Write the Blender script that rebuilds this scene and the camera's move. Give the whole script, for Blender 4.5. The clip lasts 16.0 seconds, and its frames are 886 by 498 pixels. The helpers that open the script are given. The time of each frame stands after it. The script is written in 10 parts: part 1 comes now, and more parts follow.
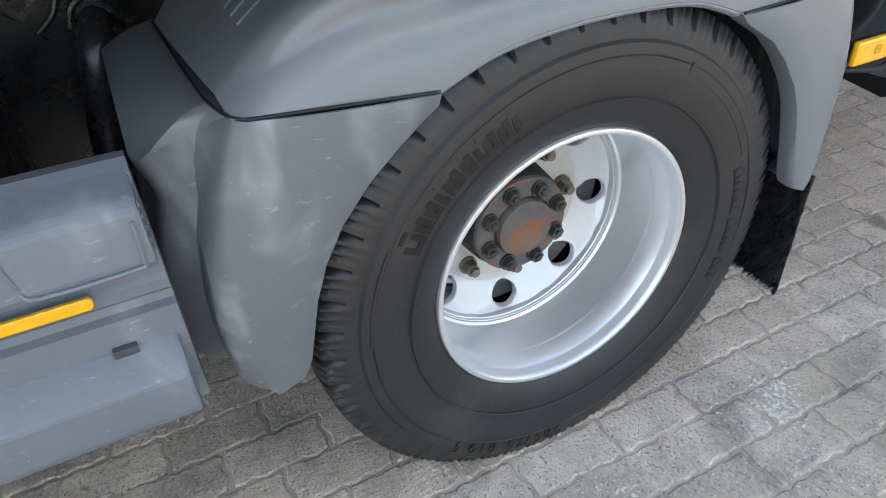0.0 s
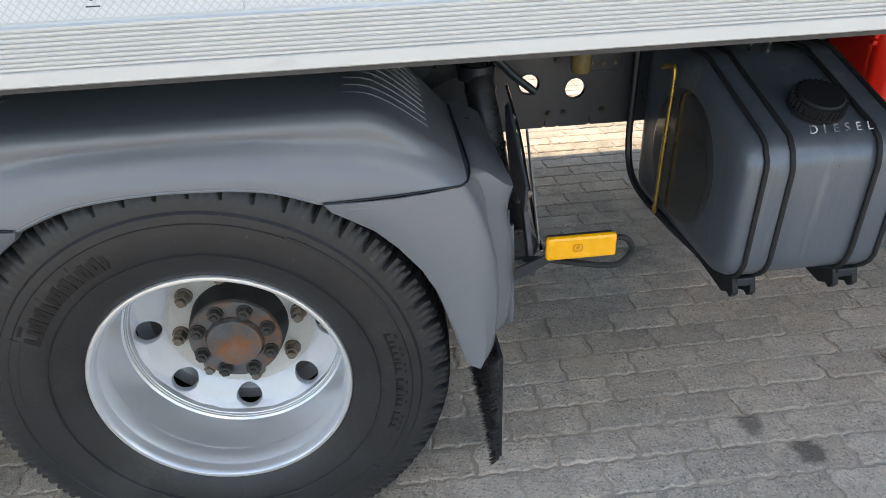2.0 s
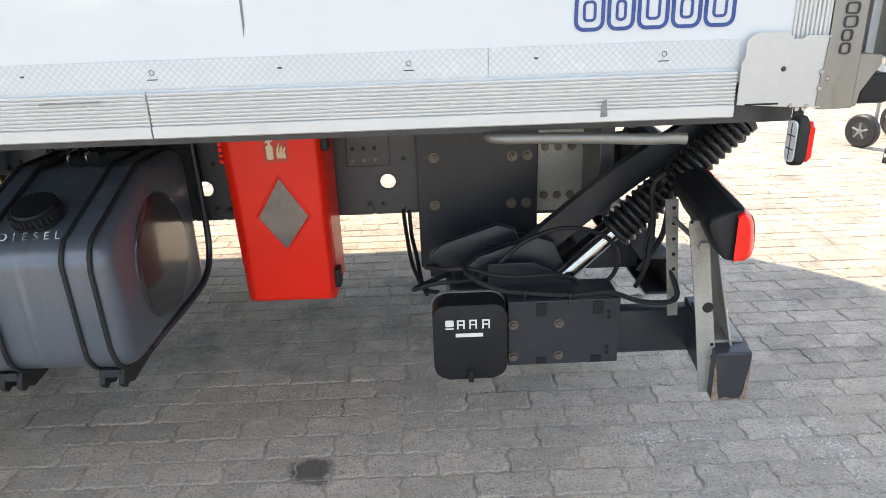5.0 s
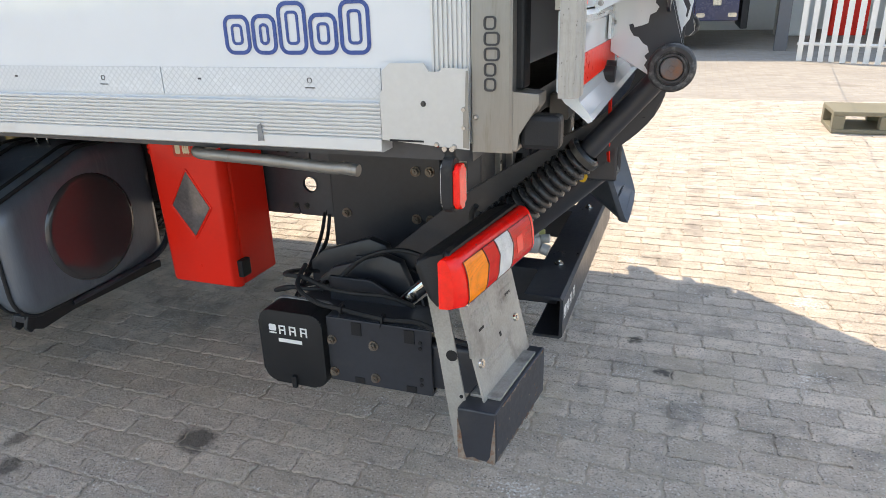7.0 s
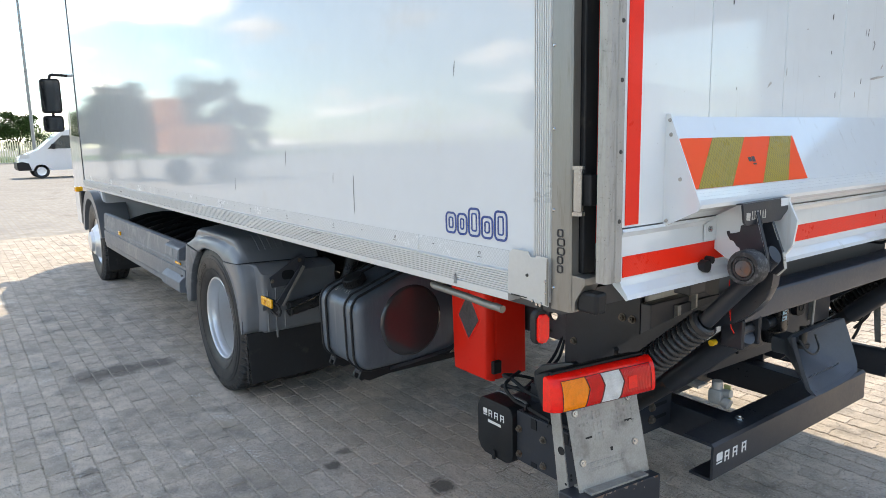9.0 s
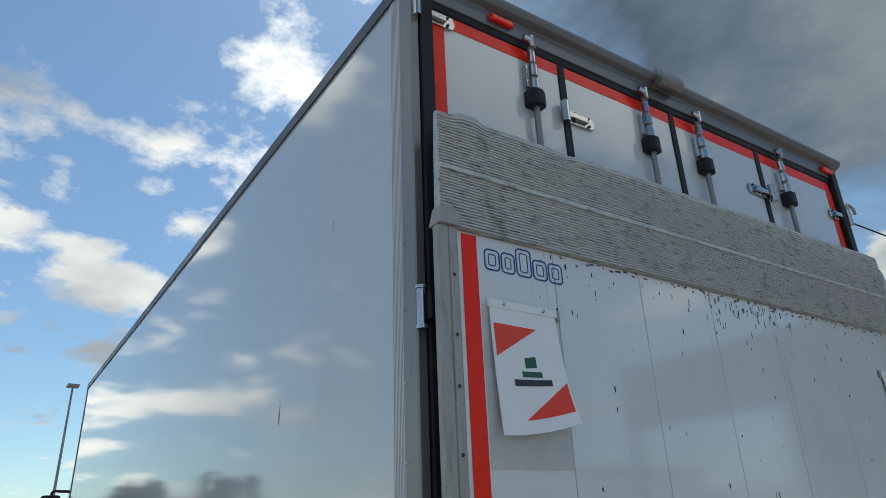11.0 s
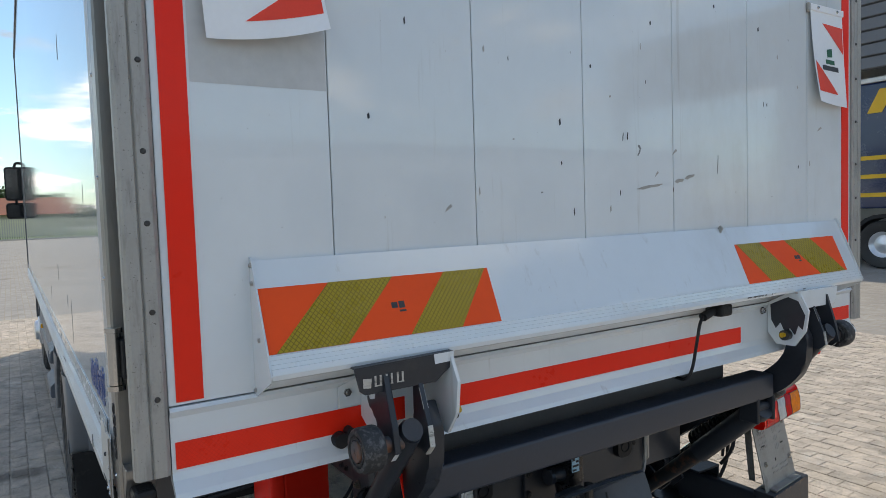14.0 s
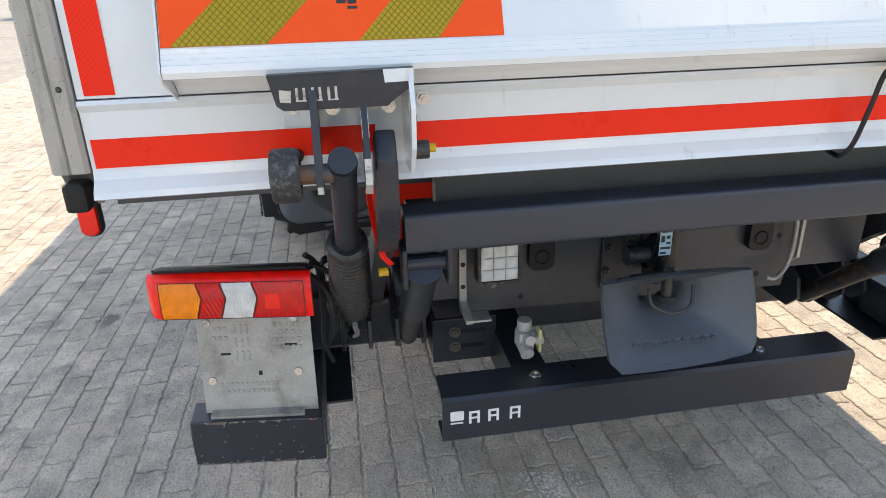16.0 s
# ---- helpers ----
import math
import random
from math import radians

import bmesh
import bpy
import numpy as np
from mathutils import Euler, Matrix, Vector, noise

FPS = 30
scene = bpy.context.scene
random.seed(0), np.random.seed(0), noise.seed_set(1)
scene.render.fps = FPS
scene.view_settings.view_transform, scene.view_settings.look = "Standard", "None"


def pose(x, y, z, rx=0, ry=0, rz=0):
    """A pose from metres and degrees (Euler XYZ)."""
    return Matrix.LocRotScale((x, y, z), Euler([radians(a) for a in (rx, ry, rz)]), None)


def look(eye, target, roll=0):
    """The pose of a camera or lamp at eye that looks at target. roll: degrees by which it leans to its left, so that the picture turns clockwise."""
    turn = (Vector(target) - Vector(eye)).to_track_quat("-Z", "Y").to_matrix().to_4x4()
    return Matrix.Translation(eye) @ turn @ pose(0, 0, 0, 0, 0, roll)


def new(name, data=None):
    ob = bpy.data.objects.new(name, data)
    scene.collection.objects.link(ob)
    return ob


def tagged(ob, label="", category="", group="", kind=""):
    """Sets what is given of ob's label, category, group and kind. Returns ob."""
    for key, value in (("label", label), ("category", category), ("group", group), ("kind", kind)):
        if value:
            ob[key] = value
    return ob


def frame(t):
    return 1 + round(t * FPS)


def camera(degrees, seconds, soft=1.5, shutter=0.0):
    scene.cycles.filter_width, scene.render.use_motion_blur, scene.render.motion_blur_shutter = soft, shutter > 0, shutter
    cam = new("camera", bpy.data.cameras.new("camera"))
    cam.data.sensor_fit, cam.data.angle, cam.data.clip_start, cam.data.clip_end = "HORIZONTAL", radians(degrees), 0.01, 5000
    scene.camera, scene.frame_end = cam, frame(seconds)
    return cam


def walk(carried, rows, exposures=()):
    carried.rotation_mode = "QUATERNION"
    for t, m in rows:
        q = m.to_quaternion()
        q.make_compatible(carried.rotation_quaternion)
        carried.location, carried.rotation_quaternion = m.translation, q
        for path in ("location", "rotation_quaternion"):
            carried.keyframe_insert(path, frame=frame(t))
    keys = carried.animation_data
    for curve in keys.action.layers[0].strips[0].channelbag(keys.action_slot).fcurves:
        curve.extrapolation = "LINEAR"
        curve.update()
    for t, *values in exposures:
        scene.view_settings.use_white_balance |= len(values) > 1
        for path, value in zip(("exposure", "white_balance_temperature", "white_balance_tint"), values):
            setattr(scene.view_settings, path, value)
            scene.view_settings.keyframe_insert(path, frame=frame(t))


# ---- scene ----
cam = camera(67.0, 16.0, soft=0.5)
PATH = [
    (0, (-0.561, -0.62, 1.123), (0.129, 0.836, -0.063), -3.2),
    (0.5, (-0.385, -0.671, 1.195), (0.061, 0.9, 0.041), -3.3),
    (1, (-0.149, -0.742, 1.241), (0.106, 0.882, 0.101), -3.1),
    (1.5, (0.085, -0.912, 1.294), (0.253, 0.772, 0.228), -3.1),
    (2, (0.348, -0.949, 1.276), (0.494, 0.782, 0.284), -2.7),
    (2.5, (0.664, -0.924, 1.211), (0.809, 0.919, 0.448), -2.9),
    (3, (0.951, -1.009, 1.2), (0.957, 0.854, 0.472), -2.8),
    (3.5, (1.207, -1.076, 1.232), (1.211, 0.789, 0.51), -2.7),
    (4, (1.533, -1.073, 1.234), (1.539, 0.792, 0.51), -2.5),
    (4.5, (1.84, -1.099, 1.24), (1.851, 0.766, 0.516), -2.5),
    (5, (2.157, -1.15, 1.259), (2.169, 0.716, 0.541), -2.1),
    (5.2, (2.256, -1.147, 1.257), (2.258, 0.719, 0.537), -1.7),
    (7.3, (3.239, -0.908, 1.274), (2.432, 0.785, 0.581), -1.7),
    (7.5, (3.318, -0.88, 1.289), (2.403, 0.759, 0.601), -1.6),
    (8, (3.586, -0.867, 1.329), (2.303, 0.503, 0.638), -1.3),
    (8.5, (3.764, -0.98, 1.359), (2.253, 0.18, 0.751), -1.2),
    (9, (3.922, -1.128, 1.451), (2.327, 0.035, 1.129), -1.2),
    (9.5, (4.017, -1.144, 1.572), (2.399, 0.028, 1.476), -1.3),
    (9.6, (4.036, -1.152, 1.579), (2.418, 0.025, 1.585), -1.4),
    (10, (4.094, -1.118, 1.657), (2.526, 0.033, 2.12), -1.7),
    (10.2, (4.122, -1.077, 1.682), (2.616, 0.031, 2.393), -1.8),
    (12.3, (4.321, -0.393, 1.691), (2.787, 0.616, 2.485), -2.2),
    (12.5, (4.326, -0.342, 1.68), (2.729, 0.695, 2.292), -2.0),
    (13, (4.254, -0.277, 1.657), (2.586, 0.795, 1.918), -1.8),
    (13.5, (4.179, -0.244, 1.618), (2.5, 0.842, 1.662), -1.7),
    (14, (4.193, -0.147, 1.575), (2.516, 0.937, 1.459), -1.9),
    (14.5, (4.249, -0.021, 1.522), (2.547, 0.965, 1.163), -1.6),
    (15, (4.186, 0.13, 1.461), (2.461, 0.887, 0.789), -1.5),
    (15.5, (4.079, 0.267, 1.435), (2.303, 0.755, 0.655), -1.4),
    (16, (4.114, 0.468, 1.431), (2.296, 0.761, 0.652), -1.3),
]
EXPOSURES = [(0, 2.55, 8150, 11), (0.5, 2.7, 8150, 11), (1, 2.5, 8150, 11), (2, 2.2, 8150, 11), (3, 2.32, 8250, 12), (5, 2.27, 8250, 12), (8, 1.95, 7950, 12), (9, 1.75, 7650, 10), (9.6, 1.2, 7250, 7), (10.2, 0.7, 6950, 4), (12.5, 0.17, 6850, 4), (13, 0.4, 7050, 5), (13.5, 0.45, 7050, 6), (14, 0.85, 7250, 8), (14.5, 1.2, 7550, 10), (15, 1.5, 8050, 12), (15.5, 1.85, 8150, 12), (16, 1.95, 8150, 12)]
walk(cam, [(t, look(eye, target, roll)) for t, eye, target, roll in PATH], EXPOSURES)

# ---- light ----
SUN_WAY = Vector((-0.40, 0.36, 1.0)).normalized()
sun_data = bpy.data.lights.new("sun", "SUN")
sun_data.energy, sun_data.angle, sun_data.color = 1.36, radians(0.53), (1.0, 0.94, 0.85)
sun = new("sun", sun_data)
sun.matrix_world = look(SUN_WAY * 60, (0, 0, 0))


def build_world():
    """Summer sky with broken cumulus clouds."""
    world = bpy.data.worlds.new("sky")
    scene.world = world
    world.use_nodes = True
    nt = world.node_tree
    nt.nodes.clear()
    N, L = nt.nodes.new, nt.links.new
    out, bg, sky = N("ShaderNodeOutputWorld"), N("ShaderNodeBackground"), N("ShaderNodeTexSky")
    sky.sky_type, sky.sun_disc = "NISHITA", False
    sky.sun_elevation = math.asin(SUN_WAY.z)
    sky.sun_rotation = math.atan2(SUN_WAY.x, SUN_WAY.y)
    sky.air_density, sky.dust_density, sky.ozone_density = 1.0, 0.4, 1.1
    tc, sep = N("ShaderNodeTexCoord"), N("ShaderNodeSeparateXYZ")
    L(tc.outputs["Generated"], sep.inputs[0])
    lift = N("ShaderNodeMath"); lift.operation = "MAXIMUM"; lift.inputs[1].default_value = 0.0
    L(sep.outputs["Z"], lift.inputs[0])
    zz = N("ShaderNodeMath"); zz.operation = "ADD"; zz.inputs[1].default_value = 0.16
    L(lift.outputs[0], zz.inputs[0])
    dx, dy, com = N("ShaderNodeMath"), N("ShaderNodeMath"), N("ShaderNodeCombineXYZ")
    dx.operation = dy.operation = "DIVIDE"
    L(sep.outputs["X"], dx.inputs[0]); L(zz.outputs[0], dx.inputs[1])
    L(sep.outputs["Y"], dy.inputs[0]); L(zz.outputs[0], dy.inputs[1])
    L(dx.outputs[0], com.inputs[0]); L(dy.outputs[0], com.inputs[1])
    com.inputs[2].default_value = CLOUD_SEED
    big = N("ShaderNodeTexNoise"); big.inputs["Scale"].default_value = 1.9
    big.inputs["Detail"].default_value = 12; big.inputs["Roughness"].default_value = 0.58
    L(com.outputs[0], big.inputs["Vector"])
    mask = N("ShaderNodeValToRGB")
    mask.color_ramp.elements[0].position, mask.color_ramp.elements[1].position = 0.53, 0.60
    L(big.outputs["Fac"], mask.inputs[0])
    body = N("ShaderNodeTexNoise"); body.inputs["Scale"].default_value = 0.9
    body.inputs["Detail"].default_value = 6
    off = N("ShaderNodeVectorMath"); off.operation = "ADD"; off.inputs[1].default_value = (3.1, 7.7, 1.0)
    L(com.outputs[0], off.inputs[0]); L(off.outputs[0], body.inputs["Vector"])
    tone = N("ShaderNodeValToRGB")
    e = tone.color_ramp.elements
    e[0].position, e[0].color = 0.40, (0.30, 0.34, 0.40, 1)
    e[1].position, e[1].color = 0.60, (1.08, 1.08, 1.09, 1)
    L(body.outputs["Fac"], tone.inputs[0])
    dim = N("ShaderNodeVectorMath"); dim.operation = "SCALE"; dim.inputs["Scale"].default_value = 0.10
    hue = N("ShaderNodeVectorMath"); hue.operation = "MULTIPLY"; hue.inputs[1].default_value = (0.80, 0.96, 1.06)
    L(sky.outputs[0], hue.inputs[0]); L(hue.outputs[0], dim.inputs[0])
    mix = N("ShaderNodeMix"); mix.data_type = "RGBA"
    L(mask.outputs[0], mix.inputs["Factor"]); L(dim.outputs[0], mix.inputs[6]); L(tone.outputs[0], mix.inputs[7])
    # one large rain cloud, ragged at its rim
    near, rag, ramp, rain = N("ShaderNodeVectorMath"), N("ShaderNodeMath"), N("ShaderNodeMapRange"), N("ShaderNodeMix")
    near.operation = "DOT_PRODUCT"
    near.inputs[1].default_value = Vector((-0.33, 0.70, 0.63)).normalized()
    L(tc.outputs["Generated"], near.inputs[0])
    rag.operation = "MULTIPLY_ADD"; rag.inputs[1].default_value = 0.16
    L(big.outputs["Fac"], rag.inputs[0]); L(near.outputs["Value"], rag.inputs[2])
    ramp.inputs["From Min"].default_value, ramp.inputs["From Max"].default_value, ramp.inputs["To Max"].default_value = 1.000, 1.050, 0.95
    L(rag.outputs[0], ramp.inputs["Value"])
    gloom = N("ShaderNodeValToRGB")
    g = gloom.color_ramp.elements
    g[0].position, g[0].color, g[1].position, g[1].color = 0.38, (0.065, 0.092, 0.128, 1), 0.70, (0.19, 0.23, 0.28, 1)
    L(big.outputs["Fac"], gloom.inputs[0])
    rain.data_type = "RGBA"
    L(ramp.outputs[0], rain.inputs["Factor"]); L(mix.outputs[2], rain.inputs[6]); L(gloom.outputs[0], rain.inputs[7])
    L(rain.outputs[2], bg.inputs[0]); bg.inputs[1].default_value = 1.0
    L(bg.outputs[0], out.inputs[0])


CLOUD_SEED = 3.7
build_world()


# ---- materials ----
def surface(name, color, rough=0.5, metal=0.0, vary=0.12, scale=6.0, bump=0.0, bump_scale=200.0, dirt=None, dirt_amount=0.0,
            dirt_scale=3.0, coat=0.0, spec=0.5, rand=0.0, island=0.0, stretch=(1, 1, 1), rough_vary=0.1):
    """A painted, metal or stone surface: base colour with coarse and fine variation, dirt patches, fine relief."""
    m = bpy.data.materials.new(name)
    m.use_nodes = True
    nt = m.node_tree
    N, L = nt.nodes.new, nt.links.new
    b = nt.nodes["Principled BSDF"]
    b.inputs["Metallic"].default_value = metal
    b.inputs["Coat Weight"].default_value = coat
    b.inputs["Coat Roughness"].default_value = 0.05
    b.inputs["Specular IOR Level"].default_value = spec
    tc, mp = N("ShaderNodeTexCoord"), N("ShaderNodeMapping")
    mp.inputs["Scale"].default_value = stretch
    L(tc.outputs["Object"], mp.inputs["Vector"])
    n1, n2 = N("ShaderNodeTexNoise"), N("ShaderNodeTexNoise")
    n1.inputs["Scale"].default_value, n1.inputs["Detail"].default_value = scale, 6
    n2.inputs["Scale"].default_value, n2.inputs["Detail"].default_value = scale * 14, 4
    L(mp.outputs[0], n1.inputs["Vector"]); L(mp.outputs[0], n2.inputs["Vector"])
    add = N("ShaderNodeMath"); add.operation = "MULTIPLY_ADD"; add.inputs[1].default_value = 0.6
    half = N("ShaderNodeMath"); half.operation = "MULTIPLY"; half.inputs[1].default_value = 0.4
    L(n2.outputs["Fac"], half.inputs[0]); L(n1.outputs["Fac"], add.inputs[0]); L(half.outputs[0], add.inputs[2])
    rng = N("ShaderNodeMapRange")
    rng.inputs["From Min"].default_value, rng.inputs["From Max"].default_value = 0.3, 0.7
    rng.inputs["To Min"].default_value, rng.inputs["To Max"].default_value = 1 - vary, 1 + vary
    L(add.outputs[0], rng.inputs["Value"])
    last = rng.outputs[0]
    for amount, node, socket in ((rand, "ShaderNodeObjectInfo", "Random"), (island, "ShaderNodeNewGeometry", "Random Per Island")):
        if amount:
            src, r2, mul = N(node), N("ShaderNodeMapRange"), N("ShaderNodeMath")
            r2.inputs["To Min"].default_value, r2.inputs["To Max"].default_value = 1 - amount, 1 + amount
            mul.operation = "MULTIPLY"
            L(src.outputs[socket], r2.inputs["Value"]); L(last, mul.inputs[0]); L(r2.outputs[0], mul.inputs[1])
            last = mul.outputs[0]
    tint = N("ShaderNodeVectorMath"); tint.operation = "SCALE"
    tint.inputs[0].default_value = color
    L(last, tint.inputs["Scale"])
    colour = tint.outputs[0]
    rmap = N("ShaderNodeMapRange")
    rmap.inputs["To Min"].default_value, rmap.inputs["To Max"].default_value = max(0.02, rough - rough_vary), min(1, rough + rough_vary)
    L(add.outputs[0], rmap.inputs["Value"])
    rmap.inputs["From Min"].default_value, rmap.inputs["From Max"].default_value = 0.3, 0.7
    rsock = rmap.outputs[0]
    if dirt:
        n3, rp, mx = N("ShaderNodeTexNoise"), N("ShaderNodeValToRGB"), N("ShaderNodeMix")
        n3.inputs["Scale"].default_value, n3.inputs["Detail"].default_value, n3.inputs["Roughness"].default_value = dirt_scale, 9, 0.65
        L(mp.outputs[0], n3.inputs["Vector"])
        rp.color_ramp.elements[0].position, rp.color_ramp.elements[1].position = 0.62 - 0.3 * dirt_amount, 0.75 - 0.2 * dirt_amount
        L(n3.outputs["Fac"], rp.inputs[0])
        mx.data_type = "RGBA"
        L(rp.outputs[0], mx.inputs["Factor"]); L(colour, mx.inputs[6]); mx.inputs[7].default_value = (*dirt, 1)
        colour = mx.outputs[2]
    L(colour, b.inputs["Base Color"])
    L(rsock, b.inputs["Roughness"])
    if bump:
        n4, bp = N("ShaderNodeTexNoise"), N("ShaderNodeBump")
        n4.inputs["Scale"].default_value, n4.inputs["Detail"].default_value = bump_scale, 3
        bp.inputs["Strength"].default_value, bp.inputs["Distance"].default_value = bump, 0.002
        L(mp.outputs[0], n4.inputs["Vector"]); L(n4.outputs["Fac"], bp.inputs["Height"]); L(bp.outputs[0], b.inputs["Normal"])
    return m


def cell_sheet(name, color, line, cell, rough=0.25, across="y", coat=0.4, spec=0.5):
    """Retroreflective sheeting with a fine mesh of sealed cells; across: the axis that runs along the sheet."""
    m = surface(name, color, rough, 0.0, 0.06, 5.0, coat=coat, spec=spec)
    nt = m.node_tree
    N, L = nt.nodes.new, nt.links.new
    b = nt.nodes["Principled BSDF"]
    src = b.inputs["Base Color"].links[0].from_socket
    tc, sep, com, mp, vor, rp, mx = N("ShaderNodeTexCoord"), N("ShaderNodeSeparateXYZ"), N("ShaderNodeCombineXYZ"), N("ShaderNodeMapping"), N("ShaderNodeTexVoronoi"), N("ShaderNodeValToRGB"), N("ShaderNodeMix")
    L(tc.outputs["Object"], sep.inputs[0])
    L(sep.outputs["Y" if across == "y" else "X"], com.inputs[0]); L(sep.outputs["Z"], com.inputs[1])
    mp.inputs["Rotation"].default_value = (0, 0, radians(45))
    L(com.outputs[0], mp.inputs["Vector"]); L(mp.outputs[0], vor.inputs["Vector"])
    vor.voronoi_dimensions = "2D"
    vor.feature = "DISTANCE_TO_EDGE"; vor.inputs["Scale"].default_value = 1.0 / cell; vor.inputs["Randomness"].default_value = 0.0
    rp.color_ramp.elements[0].position, rp.color_ramp.elements[1].position = 0.06, 0.14
    L(vor.outputs["Distance"], rp.inputs[0])
    mx.data_type = "RGBA"
    L(rp.outputs[0], mx.inputs["Factor"]); mx.inputs[6].default_value = (*line, 1); L(src, mx.inputs[7])
    L(mx.outputs[2], b.inputs["Base Color"])
    return m


def lens(name, color, rough=0.2):
    """Coloured plastic lamp lens with fine optics behind a glossy face."""
    m = surface(name, color, rough, 0.0, 0.22, 45.0, bump=0.10, bump_scale=320.0, coat=0.4, spec=0.25)
    return m


def blend(m, mask, tint, most, lo, hi):
    """Lays a second colour over a material where the mask runs from lo to hi."""
    nt = m.node_tree
    N, L = nt.nodes.new, nt.links.new
    b = nt.nodes["Principled BSDF"]
    src = b.inputs["Base Color"].links[0].from_socket
    rp, mx = N("ShaderNodeMapRange"), N("ShaderNodeMix")
    rp.interpolation_type = "SMOOTHSTEP"
    rp.inputs["From Min"].default_value, rp.inputs["From Max"].default_value, rp.inputs["To Max"].default_value = lo, hi, most
    mx.data_type = "RGBA"
    L(mask, rp.inputs["Value"]); L(rp.outputs[0], mx.inputs["Factor"]); L(src, mx.inputs[6]); mx.inputs[7].default_value = (*tint, 1)
    L(mx.outputs[2], b.inputs["Base Color"])


def noise(m, scale, detail=4, rough=0.5, stretch=(1, 1, 1), warp=0.0, where="Object"):
    """A noise mask on a material, stretched along the axes."""
    nt = m.node_tree
    N, L = nt.nodes.new, nt.links.new
    tc, mp, n = N("ShaderNodeTexCoord"), N("ShaderNodeMapping"), N("ShaderNodeTexNoise")
    mp.inputs["Scale"].default_value = stretch
    n.inputs["Scale"].default_value, n.inputs["Detail"].default_value, n.inputs["Roughness"].default_value, n.inputs["Distortion"].default_value = scale, detail, rough, warp
    L(tc.outputs[where], mp.inputs["Vector"]); L(mp.outputs[0], n.inputs["Vector"])
    return n.outputs["Fac"]


def scuffed(name, color, rough, pale, scale, lo, hi, most):
    """Moulded plastic rubbed pale in soft patches, with short bright scrapes."""
    m = surface(name, color, rough, 0.0, 0.08, 4.0, bump=0.2, bump_scale=420.0, spec=0.55)
    blend(m, noise(m, scale, 3, 0.55, (1, 1, 0.75), 0.6), pale, most, lo, hi)
    blend(m, noise(m, 60.0, 3, 0.6, (0.5, 1, 1.6)), pale, 0.5, 0.66, 0.74)
    blend(m, noise(m, 240.0, 2, 0.5), tuple(1.5 * c for c in pale), 0.6, 0.74, 0.80)
    return m


def streaked(name, color, rough, metal, dark, stretch=(1.0, 1.0, 0.12), most=0.55):
    """Weathered bare metal: long faint streaks, fine pitting and a few dark spots."""
    m = surface(name, color, rough, metal, 0.10, 9.0, bump=0.35, bump_scale=160.0)
    blend(m, noise(m, 60.0, 5, 0.65, stretch), dark, most, 0.50, 0.70)
    blend(m, noise(m, 12.0, 6, 0.7), dark, most * 0.8, 0.54, 0.72)
    blend(m, noise(m, 230.0, 3, 0.6), tuple(0.45 * c for c in dark), 0.8, 0.64, 0.72)
    return m


def grimy(name, color):
    """White coated sheet with a glossy face, a faint beige film, thin runs and specks of dirt."""
    m = surface(name, color, 0.09, 0.0, 0.03, 1.4, coat=0.6, rough_vary=0.06, rand=0.025)
    blend(m, noise(m, 1.8, 6, 0.65, (1, 1, 0.5)), (0.60, 0.605, 0.585), 0.6, 0.48, 0.72)
    blend(m, noise(m, 30.0, 5, 0.65, (1, 1, 0.06)), (0.50, 0.49, 0.45), 0.40, 0.60, 0.74)
    blend(m, noise(m, 75.0, 4, 0.7), (0.30, 0.29, 0.27), 0.55, 0.69, 0.76)
    return m


